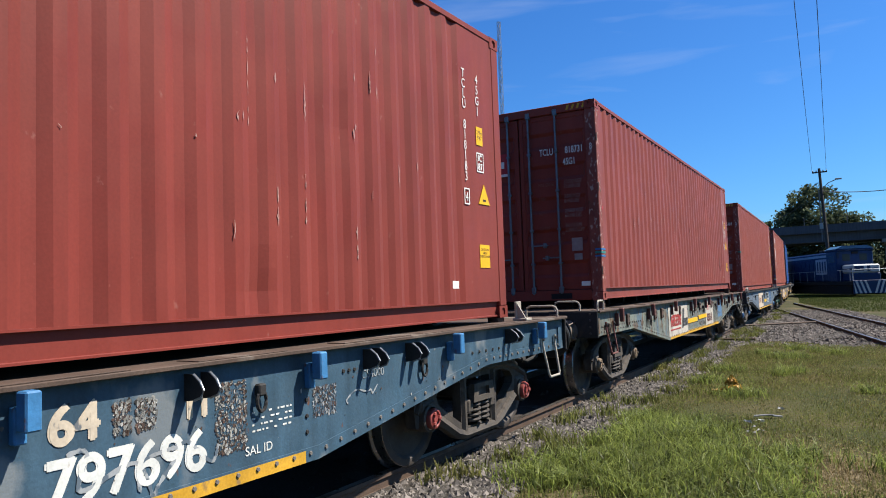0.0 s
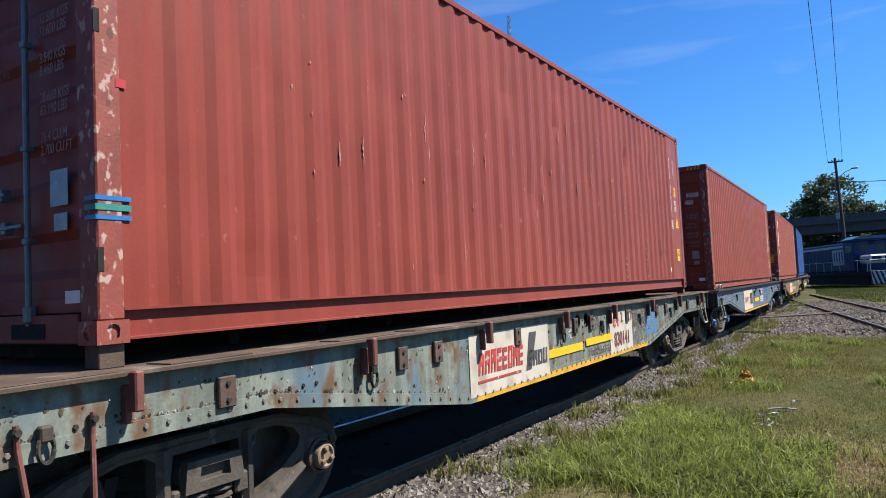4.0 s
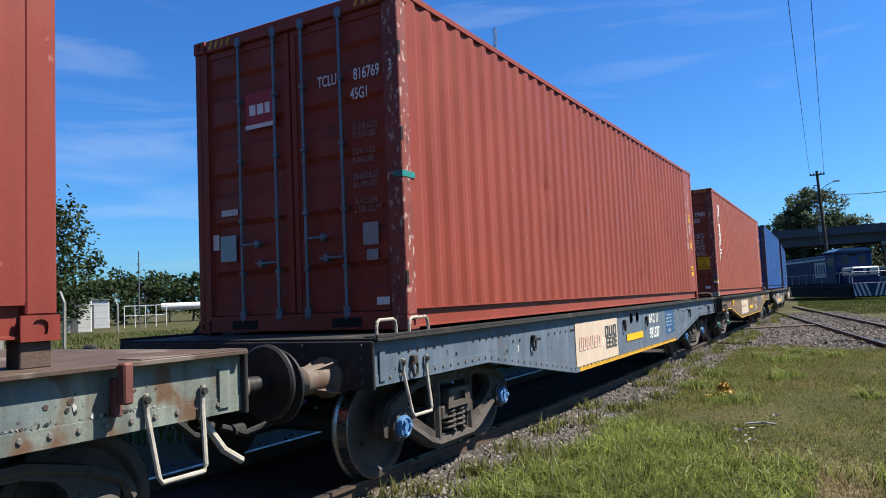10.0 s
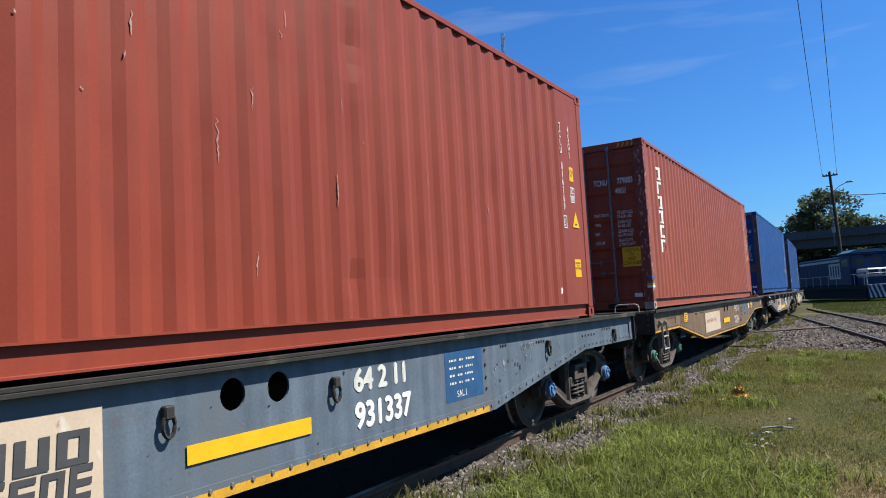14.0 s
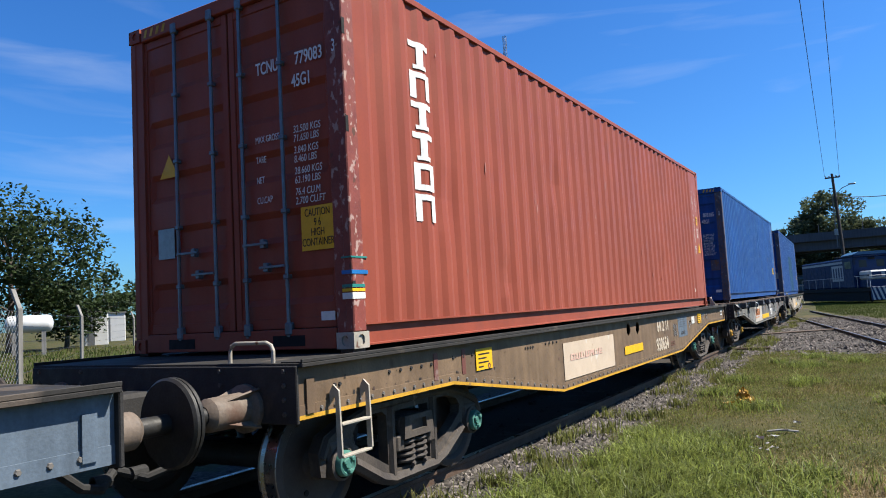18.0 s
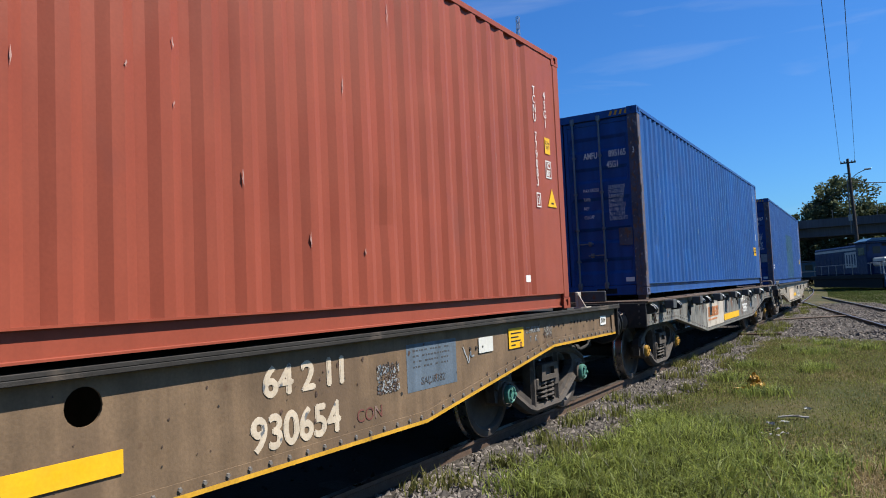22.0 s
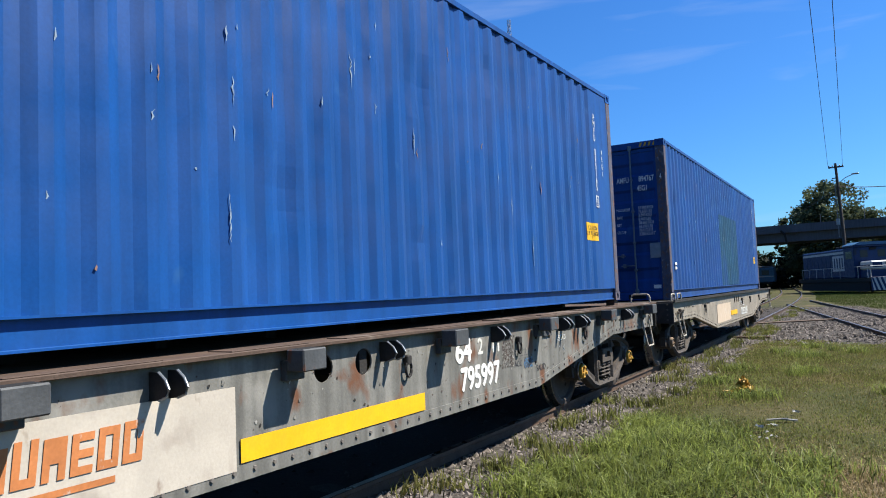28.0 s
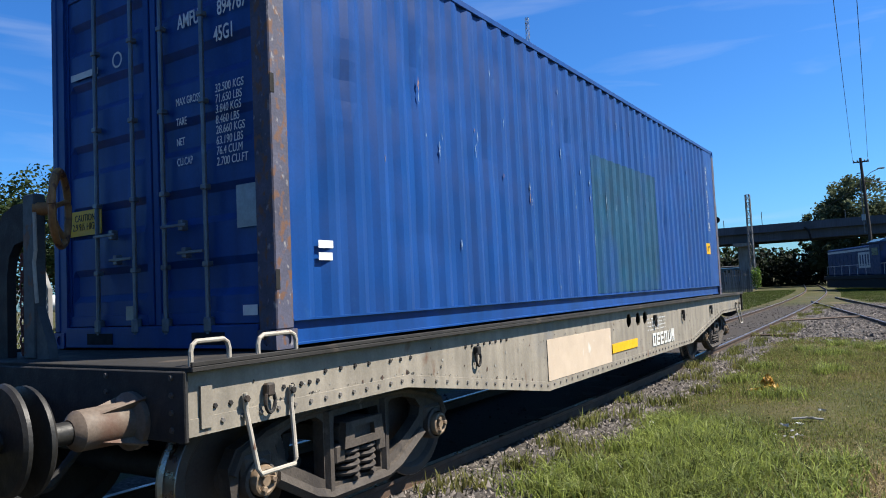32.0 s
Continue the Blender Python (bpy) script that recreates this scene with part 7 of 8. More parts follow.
scars(c5, 44, 7, M["scar_pale"])
scars(c5, 14, 17, M["scar_rust"])
draped("repaint_patch", -0.78, 1.9, 0.19, 1.92, M["green_patch"], c5, "dull green repainted patch", 0.0)
o = draped("caution_sticker", 5.06, 5.34, 0.79, 1.0, M["yellow"], c5, "orange caution sticker", -0.001)
letters("sticker_text", "CAUTION\nHIGH", 0.05, M["black"], o, (HX - 0.002, 5.2, 0.91), squeeze=0.8, thick=0.0004)
side_plate("small_label", -5.7, -5.56, 0.62, 0.67, HX - 0.006, M["white"], c5, "small white label", 0.002)
side_plate("small_label", -5.7, -5.57, 0.54, 0.59, HX - 0.006, M["white"], c5, "small white label", 0.002)
for k, cc in enumerate((c4, c5)):
    o = door_plate("caution_plate", -1.03, -0.6, 0.85, 1.04, -HY + 0.036, M["yellow"], cc, "yellow caution plate")
    letters("plate_text", "CAUTION\n2.9 9½ HIGH", 0.075, M["black"], o, (-0.815, -HY + 0.031, 0.96), "door", squeeze=0.8)
    bars_y = -HY + 0.036
    part("brand_bar", Shape().box(-0.98, -0.62, bars_y - 0.002, bars_y, 2.06, 2.11), M["worn_white"], cc)
BOXES = [c0, c1, c2, c3, c4, c5]
for k, cc in enumerate(BOXES):
    yb = -HY + 0.036
    if k < 3:
        door_plate("data_plate", 0.78, 0.94, 0.72, 0.91, yb, M["plate"], cc, "grey metal data plate")
        door_plate("small_plate", 0.81, 0.93, 0.59, 0.68, yb, M["plate"], cc, "small grey plate")
        door_plate("paper_label", -0.91, -0.69, 1.12, 1.18, yb, M["worn_white"], cc, "white paper label")
        door_plate("data_plate", -0.93, -0.72, 0.68, 0.93, yb, M["plate"], cc, "grey metal data plate")
        door_plate("paper_label", -1.03, -0.95, 0.8, 0.95, yb, M["worn_white"], cc, "white paper label")
    if k == 5:
        door_plate("data_plate", 0.87, 1.06, 0.76, 1.03, yb, M["plate"], cc, "grey metal data plate")
    if k > 3:
        part("approval_mark", Shape().lathe([(yb - 0.002, 0.045), (yb - 0.002, 0.06)], "y", at=(-0.37, 0, 2.11), n=16), M["worn_white"], cc, "round white approval mark")
        door_plate("paper_label", -0.32, -0.2, 0.2, 0.3, yb, M["plate"], cc, "pale paper label")
    door_plate("maker_plate", 0.9, 1.03, 0.21, 0.275, yb, M["white"], cc, "small white maker's label")


# ---- plants ----
def blades(name, label, n, where, h0, h1, w, material, seed, lean=0.5, category="grass"):
    r = np.random.RandomState(seed)
    xy = np.array(where(r, n))
    n = len(xy)
    h = r.uniform(h0, h1, n)
    a = r.uniform(0, 2 * np.pi, n)
    b = r.uniform(0, 2 * np.pi, n)
    ln = r.uniform(0.1, lean, n) * h
    ww = r.uniform(0.6, 1.2, n) * w
    dx, dy = np.cos(a) * ww, np.sin(a) * ww
    lx, ly = np.cos(b) * ln, np.sin(b) * ln
    z = np.zeros(n)
    rows = []
    for f, wf in ((0.0, 1.0), (0.5, 0.85)):
        for sg in (-1, 1):
            rows.append(np.stack([xy[:, 0] + lx * f * f + sg * dx * wf, xy[:, 1] + ly * f * f + sg * dy * wf, z + h * f - 0.01 * (f == 0)], 1))
    rows.append(np.stack([xy[:, 0] + lx, xy[:, 1] + ly, h * (1 - 0.25 * ln / h)], 1))
    v = np.stack(rows, 1).reshape(-1, 3)
    k = np.arange(n) * 5
    faces = [(i, i + 1, i + 3, i + 2) for i in k.tolist()] + [(i + 2, i + 3, i + 4) for i in k.tolist()]
    me = bpy.data.meshes.new(name)
    me.from_pydata(v.tolist(), [], faces)
    me.materials.append(material)
    tagged(new(name, me), label, category, kind="stuff")


def lawn(r, n):
    x, y = r.uniform(-3.3, 2.6, n), 3.2 + 17.5 * r.uniform(0, 1, n) ** 1.1
    keep = []
    for a, b in zip(x.tolist(), y.tolist()):
        g = noise.noise(Vector((a * 0.6, b * 0.6, 4.0))) + 0.5 * noise.noise(Vector((a * 1.9, b * 1.9, 9.0)))
        edge = a - (track_x(b) + 1.65 + 0.3 * noise.noise(Vector((b * 0.8, 0, 2.0))))
        bare = math.exp(-(((a + 0.55) / 0.85) ** 2 + ((b - 6.2) / 1.0) ** 2))
        if edge > 0 and g > -0.85 + 0.4 * r.rand() - min(edge, 0.3) * 0.4 + bare * 1.2 and b < 19.5 + 1.5 * g:
            keep.append((a, b))
    return keep


def worn_patch(r, n):
    return [(-0.55 + r.normal(0, 0.6), 6.2 + r.normal(0, 0.6)) for _ in range(n)]


def tufts(r, n):
    out = []
    centres = []
    for _ in range(120):
        a, b = (r.uniform(-2.6, -0.6), r.uniform(4.6, 8.0)) if r.rand() < 0.5 else (r.uniform(-2.9, 2.2), 4 + 15 * r.rand())
        if a > track_x(b) + 1.7 and noise.noise(Vector((a * 0.6, b * 0.6, 4.0))) > -0.2:
            centres.append((a, b))
    for a, b in centres:
        s = r.uniform(0.04, 0.2)
        for _ in range(int(n / len(centres) * (0.3 + (s / 0.13) ** 2 * 0.6))):
            out.append((a + r.normal(0, s), b + r.normal(0, s)))
    return out


def weeds(r, n):
    out = []
    for _ in range(60):
        b = r.uniform(4, 40)
        a = track_x(b) + r.choice((1.15, 1.3, 1.5, 1.7)) + r.normal(0, 0.1)
        for _ in range(n // 60):
            out.append((a + r.normal(0, 0.08), b + r.normal(0, 0.12)))
    return out


def far_field(r, n):
    out = []
    while len(out) < n:
        b = r.uniform(38, 88)
        a = r.uniform(-16, 6)
        if stony(a, b) < 0.3 and abs(a - track_x(b)) > 1.9:
            out.append((a, b))
    return out


def back_field(r, n):
    out = []
    while len(out) < n:
        d, az = r.uniform(9, 60), radians(r.uniform(44, 72))
        a, b = -d * math.sin(az), d * math.cos(az)
        if a < track_x(b) - 2.2:
            out.append((a, b))
    return out


blades("grass", "thick uneven green grass beside the track", 190000, lawn, 0.01, 0.048, 0.0036, M["grass"], 1)
blades("tall_grass", "tall green grass tufts in the verge", 26000, tufts, 0.05, 0.22, 0.006, M["tuft"], 2, 1.7)
blades("clover", "low broad-leaved weeds between the grass", 22000, lawn, 0.01, 0.03, 0.009, M["tuft"], 7, 1.2)
blades("dry_grass", "dry yellow grass stalks among the green", 30000, lawn, 0.015, 0.06, 0.003, M["dry"], 3, 1.4)
blades("straw", "flattened dry straw on a worn patch of the verge", 9000, worn_patch, 0.015, 0.05, 0.0035, M["dry"], 8, 2.2)
blades("trackside_weeds", "small weeds growing in the ballast shoulder", 5400, weeds, 0.05, 0.2, 0.008, M["grass"], 4, 0.8)
blades("far_grass", "green grass beyond the siding", 75000, far_field, 0.04, 0.11, 0.014, M["far_blade"], 5)
blades("field_grass", "rough grass field behind the train", 12000, back_field, 0.1, 0.3, 0.02, M["far_blade"], 6)


def stones(name, label, n, where, size, seed, material=None):
    r = np.random.RandomState(seed)
    pts = where(r, n)
    vs, fs = [], []
    base = np.array([(1, 0, 0), (-1, 0, 0), (0, 1, 0), (0, -1, 0), (0, 0, 1), (0, 0, -1)], float)
    tri = [(0, 2, 4), (2, 1, 4), (1, 3, 4), (3, 0, 4), (2, 0, 5), (1, 2, 5), (3, 1, 5), (0, 3, 5)]
    for a, b, z in pts:
        s = size * r.choice((0.45, 0.6, 0.8, 1.0, 1.35)) * r.uniform(0.8, 1.2)
        p = base * r.uniform(0.55, 1.25, (6, 1)) + r.uniform(-0.3, 0.3, (6, 3))
        t = r.uniform(0, 6.28)
        c, q = math.cos(t), math.sin(t)
        p = p @ np.array([(c, q, 0), (-q, c, 0), (0, 0, 0.75)]) * s + (a, b, z + s * 0.2)
        k = len(vs)
        vs += p.tolist()
        fs += [(i + k, j + k, m + k) for i, j, m in tri]
    me = bpy.data.meshes.new(name)
    me.from_pydata(vs, [], fs)
    me.materials.append(material or M["stone"])
    tagged(new(name, me), label, "gravel", kind="stuff")


def shoulder(r, n):
    out = []
    while len(out) < n:
        b = 2.5 + 38 * r.rand() ** 1.4
        d = r.uniform(0.92, 1.95)
        if d < 1.62 + 0.5 * noise.noise(Vector((b * 0.8, 0, 2.0))) + 0.3 * r.rand():
            out.append((track_x(b) + d, b, 0.0))
    return out


def yard(r, n):
    out = []
    while len(out) < n:
        b = r.uniform(18.5, 42)
        a = r.uniform(-6.5, 1.5)
        if stony(a, b) > r.rand() and a > track_x(b) + 0.95:
            out.append((a, b, 0.0))
    return out


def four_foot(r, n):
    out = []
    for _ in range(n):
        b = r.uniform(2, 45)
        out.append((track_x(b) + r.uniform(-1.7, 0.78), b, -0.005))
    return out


stones("ballast_shoulder", "loose angular grey ballast stones beside the rail", 20000, shoulder, 0.03, 11)
stones("yard_gravel", "grey gravel between the tracks", 10000, yard, 0.04, 12)
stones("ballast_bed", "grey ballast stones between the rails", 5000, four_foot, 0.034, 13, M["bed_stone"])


def tree(label, at, height, spread, seed, leaf, clumps=46, per=95, size=0.32, trunk_h=0.35, name="tree"):
    """Tapered trunk, limbs and a crown of leaf sprays in uneven clumps."""
    r = random.Random(seed)
    t = thing(name, label, "tree", at=at)
    s = Shape()
    top = Vector((r.uniform(-0.4, 0.4), r.uniform(-0.4, 0.4), height * 0.62))
    s.tube([(0, 0, -0.1), (0.1, 0.05, height * 0.2), top * 0.6, top], height * 0.028, 8, r2=height * 0.008)
    tips = []
    for k in range(11):
        z = height * r.uniform(trunk_h * 0.7, 0.66)
        a = k * 2.4 + r.uniform(-0.4, 0.4)
        L = spread * r.uniform(0.5, 0.95)
        base = Vector((0.08, 0.04, z))
        tip = base + Vector((math.cos(a) * L, math.sin(a) * L, height * r.uniform(0.06, 0.26)))
        mid = (base + tip) / 2 + Vector((0, 0, height * 0.03))
        s.tube([base, mid, tip], height * 0.009, 6, r2=height * 0.003)
        tips += [mid, tip]
    part("trunk", s, M["bark"], t)
    vs, fs = [], []
    for k in range(clumps):
        if k < len(tips):
            c = tips[k] + Vector((r.uniform(-1, 1), r.uniform(-1, 1), r.uniform(0, 0.8)))
        else:
            a, q = r.uniform(0, 6.283), math.sqrt(r.random())
            zz = r.uniform(trunk_h, 0.97)
            w = spread * math.sqrt(max(0.04, 1 - ((zz - 0.58) / 0.44) ** 2))
            c = Vector((math.cos(a) * w * q, math.sin(a) * w * q, height * zz))
        cr = spread * r.uniform(0.16, 0.32)
        for _ in range(per):
            d = Vector((r.gauss(0, 1), r.gauss(0, 1), r.gauss(0, 0.75)))
            d = d.normalized() * cr * r.uniform(0.45, 1.1)
            p = c + d
            u = Vector((r.gauss(0, 1), r.gauss(0, 1), r.gauss(0, 0.6))).normalized()
            v = u.cross(Vector((r.gauss(0, 1), r.gauss(0, 1), r.gauss(0, 1)))).normalized()
            q = size * r.uniform(0.5, 1.2)
            i = len(vs)
            vs += [tuple(p - u * q * 0.5), tuple(p + v * q * 0.32), tuple(p + u * q * 0.6), tuple(p - v * q * 0.3)]
            fs.append((i, i + 1, i + 2, i + 3))
    part("crown", Shape_raw(vs, fs, leaf), leaf, t)
    return t


def Shape_raw(vs, fs, material):
    me = bpy.data.meshes.new("leaves")
    me.from_pydata(vs, [], fs)
    me.materials.append(material)
    return me


def polar(az, d, z=0.0):
    a = radians(1.0397 * az - 0.247)
    return (-d * math.sin(a), d * math.cos(a), z)


tree("broad dark green leafy tree in the field behind the train", polar(61.5, 62), 11.6, 6.2, 1, M["leaf"], 70, 150, 0.38, 0.2)
tree("broad dark green leafy tree in the field behind the train", polar(66.5, 64), 12.0, 6.3, 2, M["leaf"], 60, 130, 0.4, 0.2)
tree("leafy green tree on the field's edge", polar(58.2, 66), 7.4, 4.4, 3, M["leaf"], 44, 80, 0.42, 0.15)
for k, (az, d, h) in enumerate(((55.2, 100, 6.6), (53.6, 110, 6.2), (52.2, 104, 7.0), (50.6, 112, 6.4), (49.0, 108, 6.6), (47.0, 112, 6.0), (57.0, 118, 6.0))):
    tree("distant leafy tree along the field", polar(az, d), h, 4.6, 20 + k, M["leaf"], 26, 60, 0.6, 0.1)
tree("tall spreading gum tree behind the overpass", polar(3.9, 128), 16.4, 5.4, 4, M["leaf_far"], 84, 150, 0.55, 0.3)
tree("lower gum tree behind the overpass", polar(1.3, 130), 11.6, 3.6, 5, M["leaf_far"], 50, 120, 0.55, 0.3)
tree("lower gum tree behind the overpass", polar(5.6, 126), 12.2, 3.6, 6, M["leaf_far"], 50, 110, 0.55, 0.25)
for k, (az, d, h) in enumerate(((0.2, 140, 11.6), (-1.8, 138, 12.0), (-4.0, 140, 12.6))):
    tree("gum tree behind the overpass", polar(az, d), h, 4.4, 40 + k, M["leaf_far"], 40, 90, 0.6, 0.25)
for k, (az, d, h) in enumerate(((10.6, 135, 7.4), (8.8, 140, 7.0), (7.2, 136, 7.6), (5.2, 142, 7.2), (3.4, 138, 7.8), (1.4, 142, 7.4), (-0.6, 138, 7.6), (12.6, 138, 7.6), (14.8, 136, 8.0), (17.2, 138, 8.2), (20, 138, 8))):
    tree("dark tree beyond the overpass", polar(az, d), h, 4.4, 60 + k, M["leaf"], 22, 55, 0.8, 0.08)


# ---- distance: overpass, masts, pole, locomotive ----
def overpass():
    o = thing("overpass", "grey concrete road overpass crossing behind the yard", "bridge")
    y = 110.0
    z0, z1 = 6.65, 9.0
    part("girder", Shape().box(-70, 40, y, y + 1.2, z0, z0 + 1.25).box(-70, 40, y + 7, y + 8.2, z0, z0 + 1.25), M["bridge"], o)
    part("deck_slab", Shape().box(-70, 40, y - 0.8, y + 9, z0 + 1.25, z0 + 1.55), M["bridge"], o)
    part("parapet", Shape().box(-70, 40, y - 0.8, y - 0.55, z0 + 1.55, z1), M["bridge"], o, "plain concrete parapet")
    for x in (-58, -40, -22, 1.6, 20):
        p = part("pier", Shape().box(x - 0.7, x + 0.7, y + 1.4, y + 6.6, -0.2, z0 - 0.4, 0.05), M["concrete"], o, "concrete pier")
        part("pier_cap", Shape().box(x - 1.0, x + 1.0, y - 0.3, y + 8.4, z0 - 0.5, z0 - 0.002), M["concrete"], p)
    for k in range(12):
        x = -50 + k * 5.2
        part("guard_post", Shape().tube([(x, y - 0.6, z1), (x, y - 0.6, z1 + (1.1 if k % 3 else 1.9))], 0.05, 6), M["steel_grey"], o)
    part("drain_pipe", Shape().tube([(-13.4, y - 0.9, z1 - 0.8), (-12.9, y - 0.9, z1 - 1.4), (-12.7, y - 0.9, z0 - 0.3)], 0.14, 8), M["dark"], o)


overpass()


def lattice(name, label, at, height, w, w2, n, r):
    o = thing(name, label, "mast", at=at)
    s = Shape()
    for a in ((-1, -1), (1, -1), (1, 1), (-1, 1)):
        s.tube([(a[0] * w, a[1] * w, 0), (a[0] * w2, a[1] * w2, height)], r, 5)
    part("mast_leg", s, M["steel_grey"], o)
    s = Shape()
    for k in range(n):
        z0, z1 = height * k / n, height * (k + 1) / n
        q0, q1 = w + (w2 - w) * k / n, w + (w2 - w) * (k + 1) / n
        for a, b in (((-1, -1), (1, -1)), ((1, -1), (1, 1)), ((1, 1), (-1, 1)), ((-1, 1), (-1, -1))):
            s.tube([(a[0] * q0, a[1] * q0, z0), (b[0] * q1, b[1] * q1, z1)], r * 0.6, 4)
            s.tube([(a[0] * q1, a[1] * q1, z1), (b[0] * q1, b[1] * q1, z1)], r * 0.6, 4)
    part("mast_lacing", s, M["steel_grey"], o)
    return o


lattice("signal_mast", "short grey lattice signal mast near the overpass", polar(10.45, 100), 12.3, 0.26, 0.24, 12, 0.07)
lattice("radio_mast", "tall thin lattice radio mast", polar(25.5, 150), 59, 0.3, 0.28, 46, 0.045)


def utility_pole():
    x, y, _ = polar(3.1, 80)
    p = thing("utility_pole", "dark timber utility pole with crossarm and street lamp", "utility pole", at=(x, y, 0))
    part("shaft", Shape().tube([(0, 0, -0.2), (-0.08, 0, 6), (-0.35, 0, 12.7)], 0.19, 10, r2=0.12), M["pole_wood"], p)
    part("crossarm", Shape().box(-1.0, 0.35, -0.06, 0.06, 12.25, 12.38), M["pole_wood"], p)
    for k in (-0.92, -0.62, 0.0, 0.28):
        part("insulator", Shape().lathe([(12.38, 0.03), (12.42, 0.06), (12.5, 0.06), (12.55, 0.02), (12.55, 0.0)], "z", at=(k, 0, 0), n=8), M["plate"], p)
    part("lower_bracket", Shape().box(-0.75, -0.3, -0.04, 0.04, 11.2, 11.28), M["pole_wood"], p)
    part("down_pipe", Shape().tube([(-0.45, -0.15, 5.4), (-0.5, -0.15, 10.6)], 0.06, 6), M["steel_grey"], p, "grey conduit strapped to the pole")
    part("meter_box", Shape().box(-0.62, -0.3, -0.3, -0.1, 6.6, 7.2, 0.02), M["plate"], p)
    lamp = part("lamp_arm", Shape().tube([(-0.25, 0, 10.6), (0.4, -0.2, 11.15), (1.1, -0.4, 11.4)], 0.035, 6), M["steel_grey"], p)
    part("lamp_head", Shape().box(1.0, 1.6, -0.55, -0.3, 11.36, 11.5, 0.04), M["plate"], lamp, "grey street lamp head")
    return x, y


PX, PY = utility_pole()


def cable(name, a, b, sag, r, label, n=26):
    a, b = Vector(a), Vector(b)
    pts = [a.lerp(b, k / n) - Vector((0, 0, 4 * sag * (k / n) * (1 - k / n))) for k in range(n + 1)]
    tagged(part(name, Shape().tube(pts, r, 5), M["wire"]), label, "cable")


cable("power_line", (PX - 1.0, PY, 12.5), (0.84, -20, 12.6), 0.9, 0.014, "thin dark overhead power line on the utility pole")
cable("power_line", (PX + 0.28, PY, 12.5), (1.05, -20, 12.6), 0.9, 0.014, "thin dark overhead power line on the utility pole")
cable("service_cable", (PX - 0.2, PY, 10.4), (polar(-6, 82)[0], polar(-6, 82)[1], 11.6), 0.9, 0.04, "sagging service cable from the pole")
cable("service_cable", (PX - 0.3, PY, 10.2), (polar(9.5, 108)[0], polar(9.5, 108)[1], 7.4), 0.5, 0.03, "service cable running down behind the wagons")


def locomotive():
    """A parked diesel with its short nose towards the yard; local -y is its front."""
    at = Matrix.Translation((-0.5, 68.0, 0)) @ Matrix.Rotation(radians(24), 4, "Z")
    o = thing("diesel_locomotive", "parked dark blue and white diesel locomotive with striped nose", "locomotive", at=at)
    part("underframe", Shape().box(-1.5, 1.5, 0, 17, 1.0, 1.35, 0.03), M["dark"], o)
    part("long_hood", Shape().box(-1.15, 1.15, 5.2, 16.5, 1.35, 4.0, 0.12), M["loco_blue"], o, "dark blue engine hood")
    part("short_hood", Shape().box(-1.1, 1.1, 0.9, 3.0, 1.35, 2.0, 0.06), M["loco_blue"], o, "dark blue nose hood")
    part("nose_top", Shape().box(-1.1, 1.1, 0.9, 3.0, 2.003, 2.75, 0.12), M["loco_white"], o, "dirty white upper half of the nose hood")
    cab = part("cab", Shape().box(-1.5, 1.5, 3.0, 5.2, 1.35, 4.0, 0.06), M["loco_blue"], o, "driver's cab")
    part("cab_roof", Shape().box(-1.55, 1.55, 2.85, 5.35, 4.0, 4.16, 0.06), M["loco_blue"], cab)
    for x in (-1.0, 0.4):
        part("cab_window", Shape().box(x, x + 0.6, 2.985, 3.0, 3.1, 3.7), M["glass"], cab, "dark cab window")
    part("side_window", Shape().box(-1.512, -1.5, 3.4, 4.7, 3.0, 3.65), M["glass"], cab, "dark cab window")
    em = part("nose_emblem", Shape().box(-0.95, -0.2, 0.885, 0.897, 2.2, 2.6), M["loco_blue"], o, "blue emblem blocks on the white nose")
    part("emblem_bar", Shape().box(0.05, 0.3, 0.885, 0.897, 2.15, 2.62).box(0.45, 0.9, 0.885, 0.897, 2.3, 2.42), M["loco_blue"], em)
    part("nose_stripe", Shape().box(-1.112, -1.102, 1.0, 2.9, 2.28, 2.42), M["loco_blue"], o, "blue stripe along the nose")
    part("headlamp", Shape().box(-0.28, 0.28, 2.9, 2.99, 3.72, 3.92, 0.04), M["dark"], cab, "twin headlamp housing")
    part("cab_visor", Shape().add([(-1.55, 2.85, 4.163), (-1.55, 5.35, 4.163), (-1.0, 5.35, 4.42), (-1.0, 2.85, 4.42), (1.55, 2.85, 4.163), (1.55, 5.35, 4.163), (1.0, 5.35, 4.42), (1.0, 2.85, 4.42)],
                                  [(0, 3, 2, 1), (4, 5, 6, 7), (3, 7, 6, 2), (0, 4, 7, 3), (1, 2, 6, 5)]), M["loco_light"], cab, "pale blue sloping cab roof")
    for k in range(7):
        part("hood_door", Shape().box(-1.168, -1.151, 9.2 + k * 1.0, 10.0 + k * 1.0, 1.6, 3.4, 0.004), M["loco_blue"], o)
    for k in range(9):
        part("rail_post", Shape().tube([(-1.46, 0.6 + k * 1.9, 1.35), (-1.46, 0.6 + k * 1.9, 2.3)], 0.025, 5), M["loco_white"], o)
    part("side_rail", Shape().tube([(-1.46, 0.6, 2.3), (-1.46, 15.8, 2.3)], 0.025, 5), M["loco_white"], o, "white handrail along the walkway")
    part("walkway_rail", Shape().tube([(-1.45, 0.1, 2.3), (1.45, 0.1, 2.3)], 0.03, 6).tube([(-1.45, 0.1, 1.35), (-1.45, 0.1, 2.3)], 0.03, 6).tube([(1.45, 0.1, 1.35), (1.45, 0.1, 2.3)], 0.03, 6), M["loco_white"], o, "white handrail")
    pilot = part("pilot", Shape().box(-1.5, 1.5, -0.05, 0.05, 0.3, 1.4, 0.02), M["loco_blue"], o, "striped front apron")
